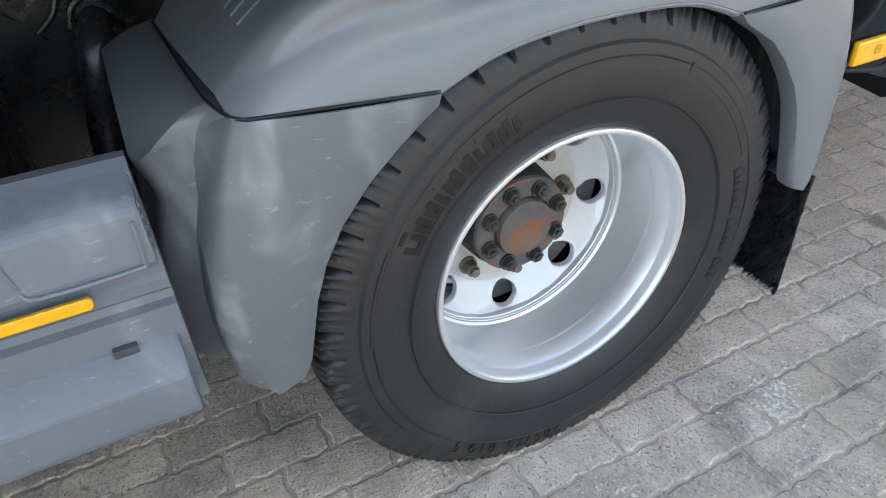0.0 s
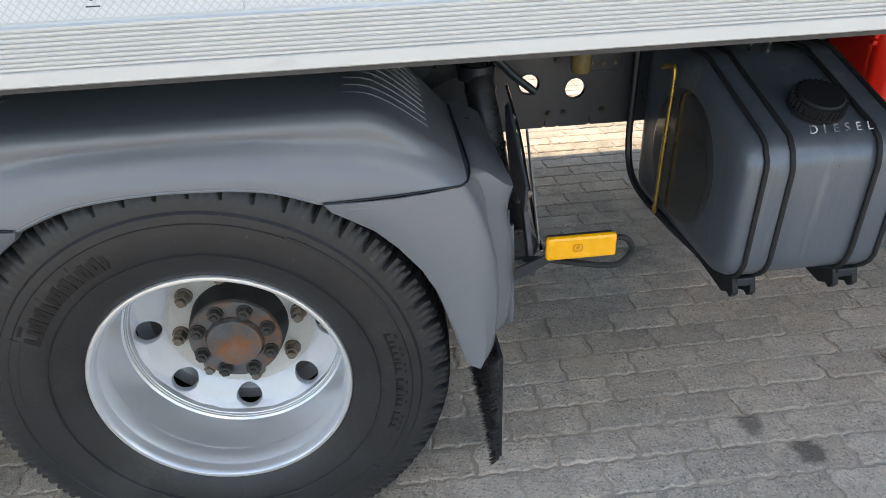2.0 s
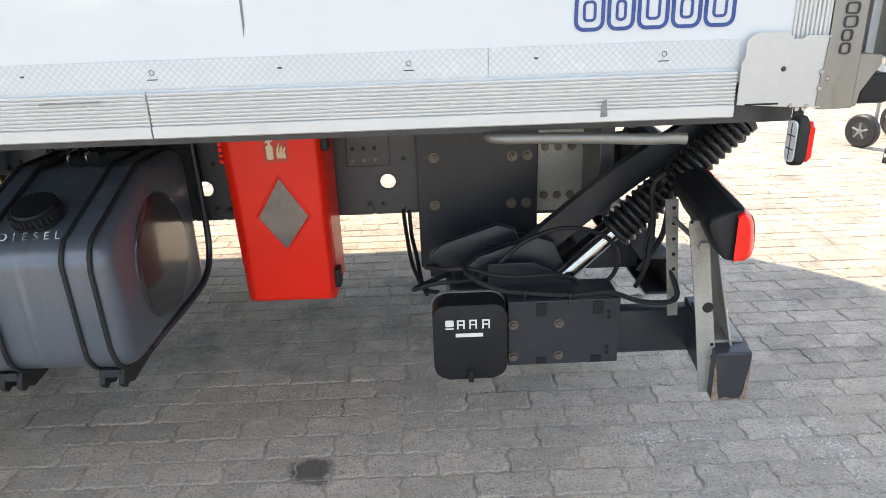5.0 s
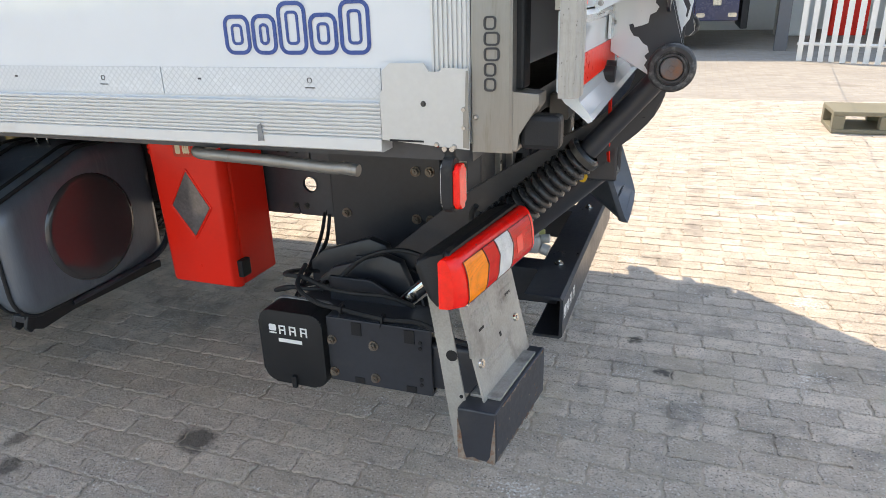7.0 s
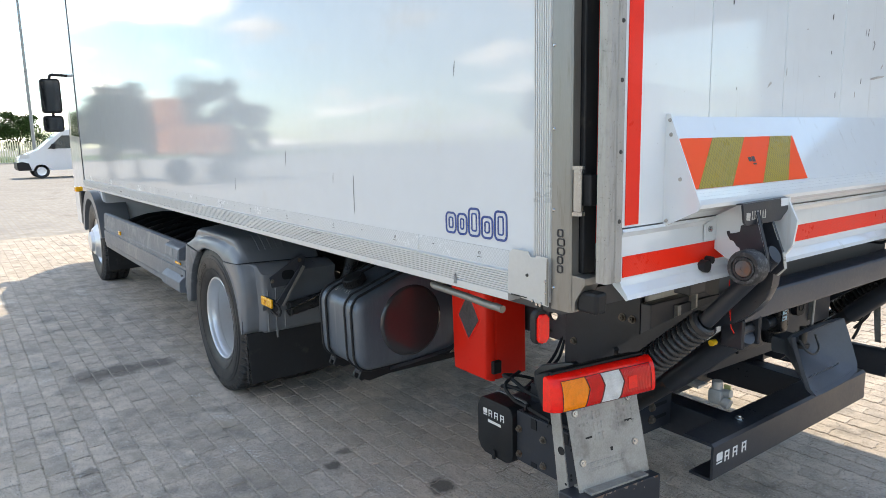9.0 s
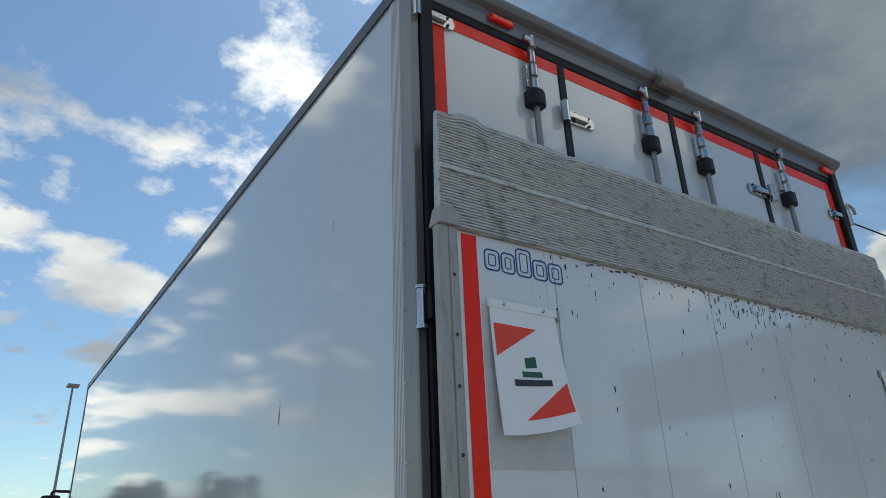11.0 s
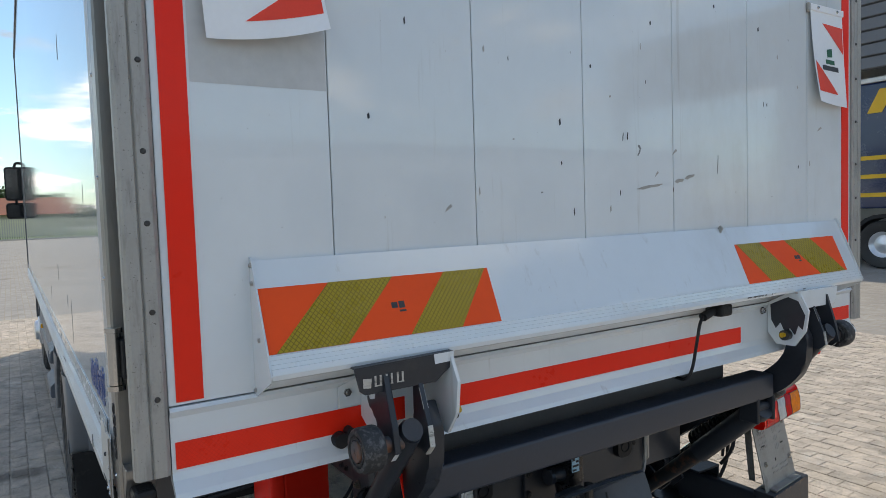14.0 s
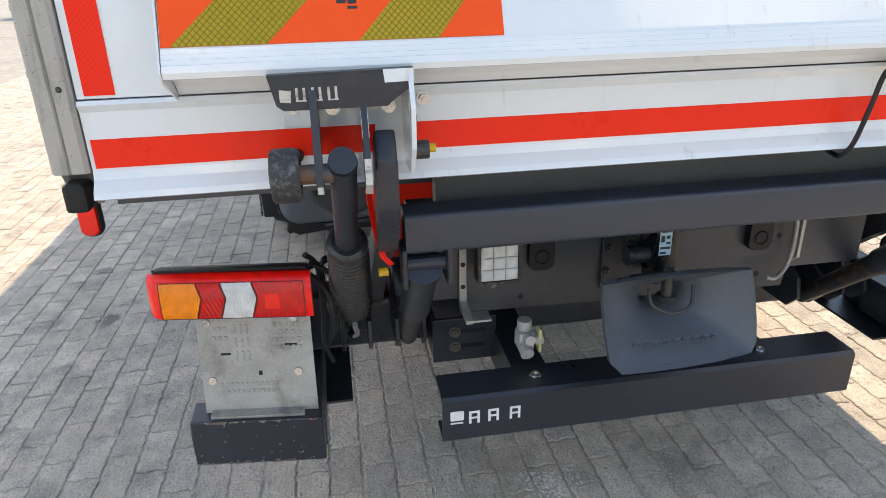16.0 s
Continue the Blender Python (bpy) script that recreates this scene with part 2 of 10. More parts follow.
def ground_stone(name):
    """Worn concrete blocks: mottled faces, pale grit, sandy film and dark oil spots on the yard."""
    m = surface(name, (0.500, 0.425, 0.350), 0.90, 0.0, 0.36, 11.0, bump=1.0, bump_scale=95.0, dirt=(0.30, 0.262, 0.220), dirt_amount=0.36, dirt_scale=4.5, rand=0.13, island=0.13)
    nt = m.node_tree
    N, L = nt.nodes.new, nt.links.new
    b = nt.nodes["Principled BSDF"]
    colour = b.inputs["Base Color"].links[0].from_socket
    geo = N("ShaderNodeNewGeometry")
    # pale grit, sandy film, dark damp-looking stains: each a noise of its own, in world space
    for scale, lo, hi, tint, most in ((130.0, 0.61, 0.66, (0.70, 0.655, 0.59), 0.80), (150.0, 0.59, 0.66, (0.11, 0.10, 0.088), 0.80), (45.0, 0.56, 0.70, (0.20, 0.18, 0.155), 0.65), (2.6, 0.52, 0.68, (0.44, 0.37, 0.28), 0.55), (1.1, 0.56, 0.74, (0.17, 0.155, 0.137), 0.38), (0.9, 0.70, 0.76, (0.075, 0.066, 0.058), 0.8)):
        n, rp, mx = N("ShaderNodeTexNoise"), N("ShaderNodeMapRange"), N("ShaderNodeMix")
        n.inputs["Scale"].default_value, n.inputs["Detail"].default_value, n.inputs["Roughness"].default_value = scale, 2 if scale > 50 else 8, 0.62
        L(geo.outputs["Position"], n.inputs["Vector"]); L(n.outputs["Fac"], rp.inputs["Value"])
        rp.inputs["From Min"].default_value, rp.inputs["From Max"].default_value, rp.inputs["To Max"].default_value = lo, hi, most
        mx.data_type = "RGBA"
        L(rp.outputs[0], mx.inputs["Factor"]); L(colour, mx.inputs[6]); mx.inputs[7].default_value = (*tint, 1)
        colour = mx.outputs[2]
    # clusters of pale chips
    group, chip, both, cut, mx = N("ShaderNodeTexNoise"), N("ShaderNodeTexNoise"), N("ShaderNodeMath"), N("ShaderNodeMapRange"), N("ShaderNodeMix")
    group.inputs["Scale"].default_value, group.inputs["Detail"].default_value = 3.2, 3
    chip.inputs["Scale"].default_value, chip.inputs["Detail"].default_value, chip.inputs["Roughness"].default_value = 95.0, 3, 0.7
    L(geo.outputs["Position"], group.inputs["Vector"]); L(geo.outputs["Position"], chip.inputs["Vector"])
    both.operation = "ADD"
    L(group.outputs["Fac"], both.inputs[0]); L(chip.outputs["Fac"], both.inputs[1]); L(both.outputs[0], cut.inputs["Value"])
    cut.inputs["From Min"].default_value, cut.inputs["From Max"].default_value, cut.inputs["To Max"].default_value = 1.22, 1.28, 0.8
    mx.data_type = "RGBA"
    L(cut.outputs[0], mx.inputs["Factor"]); L(colour, mx.inputs[6]); mx.inputs[7].default_value = (0.78, 0.76, 0.71, 1)
    colour = mx.outputs[2]
    # oil spots where vehicles have stood
    warp, wm, wa = N("ShaderNodeTexNoise"), N("ShaderNodeVectorMath"), N("ShaderNodeVectorMath")
    warp.inputs["Scale"].default_value, warp.inputs["Detail"].default_value, warp.inputs["Roughness"].default_value = 9.0, 7, 0.7
    L(geo.outputs["Position"], warp.inputs["Vector"])
    wm.operation, wm.inputs["Scale"].default_value = "SCALE", 0.16
    L(warp.outputs["Color"], wm.inputs[0])
    wa.operation = "ADD"
    L(geo.outputs["Position"], wa.inputs[0]); L(wm.outputs[0], wa.inputs[1])
    for x, y, r, depth in OIL:
        off, ln, rp, mx = N("ShaderNodeVectorMath"), N("ShaderNodeVectorMath"), N("ShaderNodeMapRange"), N("ShaderNodeMix")
        off.operation, off.inputs[1].default_value = "SUBTRACT", (x + 0.08, y + 0.08, 0.08)
        L(wa.outputs[0], off.inputs[0])
        ln.operation = "LENGTH"
        L(off.outputs[0], ln.inputs[0]); L(ln.outputs["Value"], rp.inputs["Value"])
        rp.inputs["From Min"].default_value, rp.inputs["From Max"].default_value = r * 0.55, r
        rp.inputs["To Min"].default_value, rp.inputs["To Max"].default_value = depth, 0.0
        mx.data_type = "RGBA"
        L(rp.outputs[0], mx.inputs["Factor"]); L(colour, mx.inputs[6]); mx.inputs[7].default_value = (0.075, 0.064, 0.054, 1)
        colour = mx.outputs[2]
    L(colour, b.inputs["Base Color"])
    # broken, pitted faces
    pit, deep = N("ShaderNodeTexNoise"), N("ShaderNodeBump")
    pit.inputs["Scale"].default_value, pit.inputs["Detail"].default_value, pit.inputs["Roughness"].default_value = 38.0, 7, 0.7
    L(geo.outputs["Position"], pit.inputs["Vector"]); L(pit.outputs["Fac"], deep.inputs["Height"])
    deep.inputs["Strength"].default_value, deep.inputs["Distance"].default_value = 1.0, 0.008
    L(b.inputs["Normal"].links[0].from_socket, deep.inputs["Normal"]); L(deep.outputs[0], b.inputs["Normal"])
    return m


OIL = ((1.77, 0.40, 0.07, 0.85), (1.31, 0.13, 0.06, 0.75), (1.21, 0.24, 0.05, 0.65), (1.25, -0.60, 0.07, 0.7), (1.84, 0.08, 0.04, 0.6), (-0.74, -0.56, 0.15, 0.6), (-0.75, -0.36, 0.16, 0.7), (-0.76, -0.14, 0.14, 0.65), (3.13, 1.24, 0.035, 0.9), (3.0, 1.46, 0.04, 0.9), (0.68, -0.77, 0.06, 0.6))
WHITE = surface("white_gelcoat", (0.640, 0.672, 0.690), 0.07, 0.0, 0.03, 0.9, coat=0.5, spec=0.45, rough_vary=0.04, dirt=(0.60, 0.60, 0.58), dirt_amount=0.12, dirt_scale=0.8)
SLAT = grimy("white_coated_slat", (0.725, 0.765, 0.780))
RAIL = surface("anodised_rail", (0.60, 0.605, 0.595), 0.34, 0.15, 0.04, 2.5, dirt=(0.50, 0.495, 0.475), dirt_amount=0.04, dirt_scale=7.0, stretch=(0.35, 1, 1))
ALU = streaked("weathered_aluminium", (0.56, 0.55, 0.515), 0.46, 0.4, (0.17, 0.16, 0.145), (1.0, 0.30, 1.6), 0.75)
ALU_POST = streaked("oxidised_aluminium", (0.40, 0.385, 0.355), 0.5, 0.35, (0.22, 0.21, 0.19))
GALV = surface("galvanised_plate", (0.37, 0.365, 0.34), 0.50, 0.5, 0.25, 14.0, bump=0.2, bump_scale=90.0, dirt=(0.22, 0.21, 0.19), dirt_amount=0.30, dirt_scale=11.0)
STEEL = surface("stainless_steel", (0.275, 0.265, 0.245), 0.38, 0.65, 0.10, 5.0, bump=0.1, stretch=(6, 6, 0.6), dirt=(0.20, 0.18, 0.15), dirt_amount=0.14, dirt_scale=8.0)
BARE = surface("bare_steel_plate", (0.42, 0.405, 0.375), 0.42, 0.45, 0.20, 6.0, bump=0.15, dirt=(0.24, 0.20, 0.16), dirt_amount=0.25, dirt_scale=9.0)
CHROME = surface("zinc_chrome", (0.50, 0.50, 0.49), 0.16, 1.0, 0.08, 20.0)
SILVER = surface("silver_rim_paint", (0.78, 0.79, 0.80), 0.34, 0.75, 0.03, 3.0, rough_vary=0.02)
DISH = surface("silver_dish_paint", (0.60, 0.62, 0.65), 0.40, 0.40, 0.05, 4.0, coat=0.1)
GUARD = surface("grey_moulded_plastic", (0.158, 0.169, 0.184), 0.30, 0.0, 0.04, 2.0, bump=0.08, bump_scale=260.0, spec=0.6, rough_vary=0.03)
SKIRT = scuffed("scuffed_grey_plastic", (0.112, 0.122, 0.136), 0.40, (0.30, 0.315, 0.33), 7.0, 0.53, 0.70, 0.75)
STEP = scuffed("scuffed_step_plastic", (0.125, 0.142, 0.165), 0.42, (0.27, 0.29, 0.315), 9.0, 0.50, 0.72, 0.65)
TANK = surface("brushed_tank_paint", (0.125, 0.146, 0.174), 0.36, 0.35, 0.14, 5.0, bump=0.06, stretch=(6, 6, 0.5), dirt=(0.20, 0.215, 0.23), dirt_amount=0.14, dirt_scale=3.0, coat=0.12)
TANK_END = surface("polished_tank_end", (0.075, 0.076, 0.080), 0.16, 0.5, 0.06, 4.0, rough_vary=0.04, coat=0.4)
BLACK = surface("black_satin_paint", (0.0235, 0.0270, 0.0345), 0.36, 0.0, 0.2, 5.0, bump=0.10, bump_scale=160.0, dirt=(0.038, 0.039, 0.042), dirt_amount=0.16, dirt_scale=7.0, spec=0.5)
FRAME = surface("chassis_paint", (0.062, 0.066, 0.076), 0.36, 0.2, 0.18, 4.0, bump=0.1, dirt=(0.085, 0.080, 0.073), dirt_amount=0.16, dirt_scale=5.0)
PLASTIC = surface("black_plastic", (0.014, 0.0145, 0.016), 0.5, 0.0, 0.15, 10.0, bump=0.25, bump_scale=350.0, spec=0.3)
RUBBER = surface("black_rubber", (0.020, 0.0208, 0.0225), 0.58, 0.0, 0.25, 8.0, bump=0.25, bump_scale=220.0, dirt=(0.06, 0.056, 0.05), dirt_amount=0.15, dirt_scale=10.0, spec=0.3)
TYRE = surface("tyre_rubber", (0.0185, 0.0187, 0.0200), 0.47, 0.0, 0.25, 16.0, bump=0.3, bump_scale=160.0, spec=0.5)
blend(TYRE, noise(TYRE, 7.0, 7, 0.7), (0.042, 0.041, 0.040), 0.7, 0.54, 0.72)
blend(TYRE, noise(TYRE, 60.0, 4, 0.7, (1, 1, 0.5)), (0.075, 0.070, 0.063), 0.6, 0.66, 0.74)
TREAD_LETTER = surface("moulded_rubber_mark", (0.0085, 0.0085, 0.009), 0.40, 0.0, 0.1, 12.0, spec=0.35)
WORN_ROLLER = surface("worn_roller_rubber", (0.030, 0.030, 0.031), 0.62, 0.0, 0.3, 20.0, bump=0.6, bump_scale=120.0, dirt=(0.13, 0.13, 0.128), dirt_amount=0.42, dirt_scale=70.0)
DISH_GREY = surface("grey_dish_plastic", (0.088, 0.100, 0.118), 0.42, 0.0, 0.10, 8.0, bump=0.2, bump_scale=250.0)
TUBE_BLUE = surface("blue_black_tube_paint", (0.034, 0.041, 0.055), 0.38, 0.0, 0.12, 5.0, bump=0.12, bump_scale=160.0, spec=0.5)
blend(TUBE_BLUE, noise(TUBE_BLUE, 70.0, 4, 0.7, (1, 0.3, 1)), (0.10, 0.10, 0.10), 0.5, 0.70, 0.76)
BRISTLE = surface("black_bristle_plastic", (0.022, 0.022, 0.024), 0.28, 0.0, 0.4, 40.0, spec=0.6, island=0.6)
CAST = surface("black_cast_iron", (0.0075, 0.0080, 0.0090), 0.30, 0.0, 0.2, 12.0, bump=0.3, bump_scale=140.0, spec=0.5)
SLEEVE = surface("sleeve_rubber", (0.026, 0.0265, 0.028), 0.28, 0.0, 0.1, 8.0, dirt=(0.05, 0.048, 0.044), dirt_amount=0.05, dirt_scale=12.0)
DULL = surface("dull_residue", (0.57, 0.58, 0.575), 0.5, 0.0, 0.10, 3.0, dirt=(0.58, 0.59, 0.59), dirt_amount=0.4, dirt_scale=9.0)
RUST = surface("rusty_hub", (0.115, 0.115, 0.118), 0.55, 0.35, 0.35, 24.0, bump=0.6, bump_scale=120.0, dirt=(0.24, 0.10, 0.045), dirt_amount=0.52, dirt_scale=15.0)
EDGE_RUST = surface("chipped_rusty_edge", (0.24, 0.20, 0.165), 0.6, 0.2, 0.4, 60.0, dirt=(0.20, 0.085, 0.04), dirt_amount=0.5, dirt_scale=50.0)
BOLT = surface("rusty_bolt", (0.20, 0.175, 0.145), 0.45, 0.6, 0.35, 60.0, bump=0.3, dirt=(0.15, 0.07, 0.035), dirt_amount=0.40, dirt_scale=60.0)
DARK_BOLT = surface("dark_bolt", (0.07, 0.068, 0.065), 0.42, 0.6, 0.3, 60.0)
RED_BOX = surface("red_plastic", (1.0, 0.024, 0.010), 0.38, 0.0, 0.05, 7.0, bump=0.05, bump_scale=300.0, coat=0.08, spec=0.3)
RED_TAPE = cell_sheet("red_reflective_tape", (1.0, 0.030, 0.010), (0.90, 0.022, 0.008), 0.006, 0.34, coat=0.12, spec=0.2)
SILVER_TAPE = cell_sheet("silver_reflective_tape", (0.60, 0.63, 0.645), (0.50, 0.53, 0.545), 0.0085, 0.22, "x")
ORANGE = surface("fluorescent_orange_sheet", (0.99, 0.100, 0.022), 0.35, 0.0, 0.04, 6.0, spec=0.12)
OLIVE = cell_sheet("yellow_reflective_sheet", (0.42, 0.30, 0.010), (0.20, 0.135, 0.006), 0.0075, 0.3, coat=0.1, spec=0.3)
AMBER_DARK = surface("moulded_amber", (0.55, 0.20, 0.004), 0.3, 0.0, 0.08, 60.0)
AMBER = surface("amber_plastic", (0.97, 0.44, 0.005), 0.25, 0.0, 0.08, 60.0, bump=0.35, bump_scale=500.0, coat=0.6)
LENS_RED = lens("red_lens", (0.98, 0.010, 0.006))
LENS_DEEP = lens("deep_red_reflector", (0.66, 0.005, 0.004))
SEAM_RED = surface("dark_red_seam", (0.10, 0.006, 0.005), 0.3, 0.0, 0.2, 30.0)
LENS_AMBER = lens("amber_lens", (1.0, 0.25, 0.004))
LENS_CLEAR = lens("clear_lens", (0.66, 0.66, 0.64))
WINDOW_GREY = surface("smoked_window", (0.125, 0.105, 0.105), 0.10, 0.0, 0.45, 9.0, coat=1.0)
PICTO = surface("cream_print", (0.72, 0.62, 0.44), 0.4, 0.0, 0.05, 30.0)
BLUE = surface("blue_print", (0.012, 0.055, 0.24), 0.3, 0.0, 0.06, 30.0, coat=0.3)
NAVY = surface("navy_vehicle_paint", (0.010, 0.020, 0.075), 0.25, 0.0, 0.08, 2.0, coat=0.6)
YELLOW = surface("yellow_paint", (0.72, 0.42, 0.015), 0.35, 0.0, 0.08, 5.0)
SCRATCH = surface("grey_scratch", (0.20, 0.205, 0.21), 0.5, 0.0, 0.4, 60.0)
INK = surface("dark_print", (0.03, 0.03, 0.035), 0.4, 0.0, 0.1, 30.0)
GREEN_INK = surface("green_print", (0.01, 0.11, 0.05), 0.4, 0.0, 0.1, 30.0)
WHITE_INK = surface("white_print", (0.78, 0.78, 0.76), 0.4, 0.0, 0.1, 30.0)
WORN_INK = surface("worn_white_print", (0.70, 0.70, 0.68), 0.5, 0.0, 0.2, 60.0, dirt=(0.10, 0.112, 0.128), dirt_amount=0.55, dirt_scale=45.0)
GONE_INK = surface("rubbed_white_print", (0.66, 0.66, 0.64), 0.5, 0.0, 0.2, 60.0, dirt=(0.115, 0.134, 0.160), dirt_amount=1.10, dirt_scale=60.0)
FLAG = surface("white_vinyl_flag", (0.88, 0.89, 0.90), 0.40, 0.0, 0.03, 8.0)
FLAG_RED = surface("red_vinyl_print", (0.88, 0.055, 0.020), 0.40, 0.0, 0.05, 20.0)
CLOUDY = surface("cloudy_bowl_plastic", (0.30, 0.21, 0.085), 0.2, 0.0, 0.3, 40.0, coat=0.5)
BRASS = surface("brass_pipe", (0.50, 0.34, 0.10), 0.3, 0.9, 0.15, 30.0)
JOINT = surface("sandy_joint", (0.45, 0.385, 0.31), 0.95, 0.0, 0.30, 7.0, bump=0.9, bump_scale=240.0, dirt=(0.46, 0.405, 0.325), dirt_amount=0.40, dirt_scale=2.6)
blend(JOINT, noise(JOINT, 4.5, 5, 0.6), (0.15, 0.130, 0.105), 0.55, 0.56, 0.68)
PAVER = ground_stone("worn_concrete_paver")
GREYCLAD = surface("grey_cladding", (0.14, 0.145, 0.155), 0.5, 0.1, 0.08, 2.0)
LEAF = surface("summer_leaves", (0.045, 0.085, 0.022), 0.6, 0.0, 0.5, 1.2, island=0.45)
BARK = surface("bark", (0.09, 0.07, 0.05), 0.9, 0.0, 0.3, 6.0)
GRASS = surface("verge_grass", (0.10, 0.15, 0.035), 0.9, 0.0, 0.4, 0.6)
ROOF_TILE = surface("red_roof_tiles", (0.26, 0.10, 0.06), 0.8, 0.0, 0.25, 3.0)
WALL_FAR = surface("pale_render", (0.50, 0.46, 0.40), 0.8, 0.0, 0.1, 1.0)
HALL = surface("pale_hall_cladding", (0.66, 0.66, 0.64), 0.5, 0.0, 0.06, 0.5)
CREAM_FENCE = surface("cream_fence_paint", (0.62, 0.60, 0.42), 0.5, 0.0, 0.1, 2.0)
WHITE_FENCE = surface("white_fence_paint", (0.74, 0.73, 0.70), 0.5, 0.0, 0.06, 2.0)
VAN_PAINT = surface("white_van_paint", (0.76, 0.77, 0.78), 0.2, 0.0, 0.03, 1.0, coat=0.7)
GLASS_DARK = surface("dark_glazing", (0.02, 0.03, 0.032), 0.06, 0.0, 0.2, 2.0, coat=1.0)
MIRROR = surface("mirror_glass", (0.10, 0.105, 0.11), 0.03, 1.0, 0.02, 2.0)
ORANGE_BODY = surface("orange_vehicle_paint", (0.78, 0.22, 0.045), 0.4, 0.0, 0.1, 2.0)
PALLET = surface("olive_plastic_crate", (0.21, 0.19, 0.13), 0.6, 0.0, 0.15, 6.0)
POLE = surface("galvanised_pole", (0.30, 0.30, 0.29), 0.5, 0.5, 0.15, 4.0)


# ---- tools for building ----
def B():
    return bmesh.new()


def thing(name, at, label, category, group="", kind=""):
    """An empty at the base of a thing, which carries its parts."""
    ob = new(name)
    ob.location = at
    ob.empty_display_size = 0.1
    return tagged(ob, label, category, group, kind)


def islands(bm):
    """The loose pieces of a bmesh, as bmeshes of their own."""
    seen, out = set(), []
    bm.verts.index_update()
    for v0 in bm.verts:
        if v0 in seen:
            continue
        stack, group = [v0], []
        seen.add(v0)
        while stack:
            v = stack.pop()
            group.append(v)
            for e in v.link_edges:
                w = e.other_vert(v)
                if w not in seen:
                    seen.add(w)
                    stack.append(w)
        sub = B()
        mp = {v: sub.verts.new(v.co) for v in group}
        for f in {f for v in group for f in v.link_faces}:
            sub.faces.new([mp[v] for v in f.verts])
        out.append(sub)
    return out


def part(name, bm, material, parent=None, label="", smooth=False, doubles=False):
    """Links a bmesh, given in world coordinates, as one mesh under its parent; marks and holes piece by piece."""
    if name in ("slot", "mark_block", "moulded_mark", "plate_mark", "tape_mark", "rust_patch", "bumper_bracket", "slotted_bracket", "approval_mark", "picture"):
        pieces = islands(bm)
        if len(pieces) > 1:
            bm.free()
            return [joined(name, p, material, parent, label, smooth, doubles) for p in pieces][0]
    return joined(name, bm, material, parent, label, smooth, doubles)


def joined(name, bm, material, parent=None, label="", smooth=False, doubles=False):
    if doubles:
        bmesh.ops.remove_doubles(bm, verts=bm.verts, dist=1e-5)
    bmesh.ops.recalc_face_normals(bm, faces=bm.faces)
    me = bpy.data.meshes.new(name)
    root = parent
    while root is not None and root.parent is not None:
        root = root.parent
    if root is not None:
        bmesh.ops.translate(bm, verts=bm.verts, vec=-root.location)
    for f in bm.faces:
        f.smooth = smooth
    bm.to_mesh(me)
    bm.free()
    for m in material if isinstance(material, (list, tuple)) else [material]:
        me.materials.append(m)
    if smooth:
        me.set_sharp_from_angle(angle=radians(38))
    ob = new(name, me)
    ob.parent = parent
    if label:
        tagged(ob, label)
    return ob


def structure(name, bm, material, label, smooth=False):
    ob = part(name, bm, material, None, "", smooth)
    return tagged(ob, label, name.split("_")[0], "", "structure")


def box(bm, x0, x1, y0, y1, z0, z1, bevel=0.0, seg=2, turn=None):
    """A box, bevelled; turn: a matrix that is applied about its middle."""
    c = Vector(((x0 + x1) / 2, (y0 + y1) / 2, (z0 + z1) / 2))
    r = bmesh.ops.create_cube(bm, size=1.0)
    vs = r["verts"]
    bmesh.ops.scale(bm, verts=vs, vec=(abs(x1 - x0), abs(y1 - y0), abs(z1 - z0)))
    if bevel > 0:
        es = list({e for v in vs for e in v.link_edges})
        out = bmesh.ops.bevel(bm, geom=es, offset=bevel, segments=seg, affect="EDGES", profile=0.5)
        vs = list({v for f in out["faces"] for v in f.verts} | {v for v in vs if v.is_valid})
    m = Matrix.Translation(c) @ (turn.to_4x4() if turn is not None else Matrix.Identity(4))
    bmesh.ops.transform(bm, matrix=m, verts=vs)
    return vs


def frame_of(way):
    way = Vector(way).normalized()
    side = way.orthogonal().normalized()
    if abs(way.z) < 0.95:
        side = way.cross(Vector((0, 0, 1))).normalized()
    return side, way.cross(side).normalized(), way


def rod(bm, p0, p1, r0, r1=None, seg=16, cap=True):
    """A round bar or cone from p0 to p1."""
    p0, p1 = Vector(p0), Vector(p1)
    r1 = r0 if r1 is None else r1
    a, b, _ = frame_of(p1 - p0)
    rings = []
    for p, r in ((p0, r0), (p1, r1)):
        rings.append([bm.verts.new(p + r * (math.cos(2 * math.pi * i / seg) * a + math.sin(2 * math.pi * i / seg) * b)) for i in range(seg)])
    for i in range(seg):
        bm.faces.new((rings[0][i], rings[0][(i + 1) % seg], rings[1][(i + 1) % seg], rings[1][i]))
    if cap:
        bm.faces.new(rings[0][::-1])
        bm.faces.new(rings[1])


def curve_points(pts, steps=6):
    """A smooth line through the given points."""
    pts = [Vector(p) for p in pts]
    if len(pts) < 3:
        return pts
    out = []
    for i in range(len(pts) - 1):
        p0, p1, p2, p3 = pts[max(i - 1, 0)], pts[i], pts[i + 1], pts[min(i + 2, len(pts) - 1)]
        for k in range(steps):
            t = k / steps
            out.append(0.5 * ((2 * p1) + (p2 - p0) * t + (2 * p0 - 5 * p1 + 4 * p2 - p3) * t * t + (3 * p1 - p0 - 3 * p2 + p3) * t ** 3))
    return out + [pts[-1]]


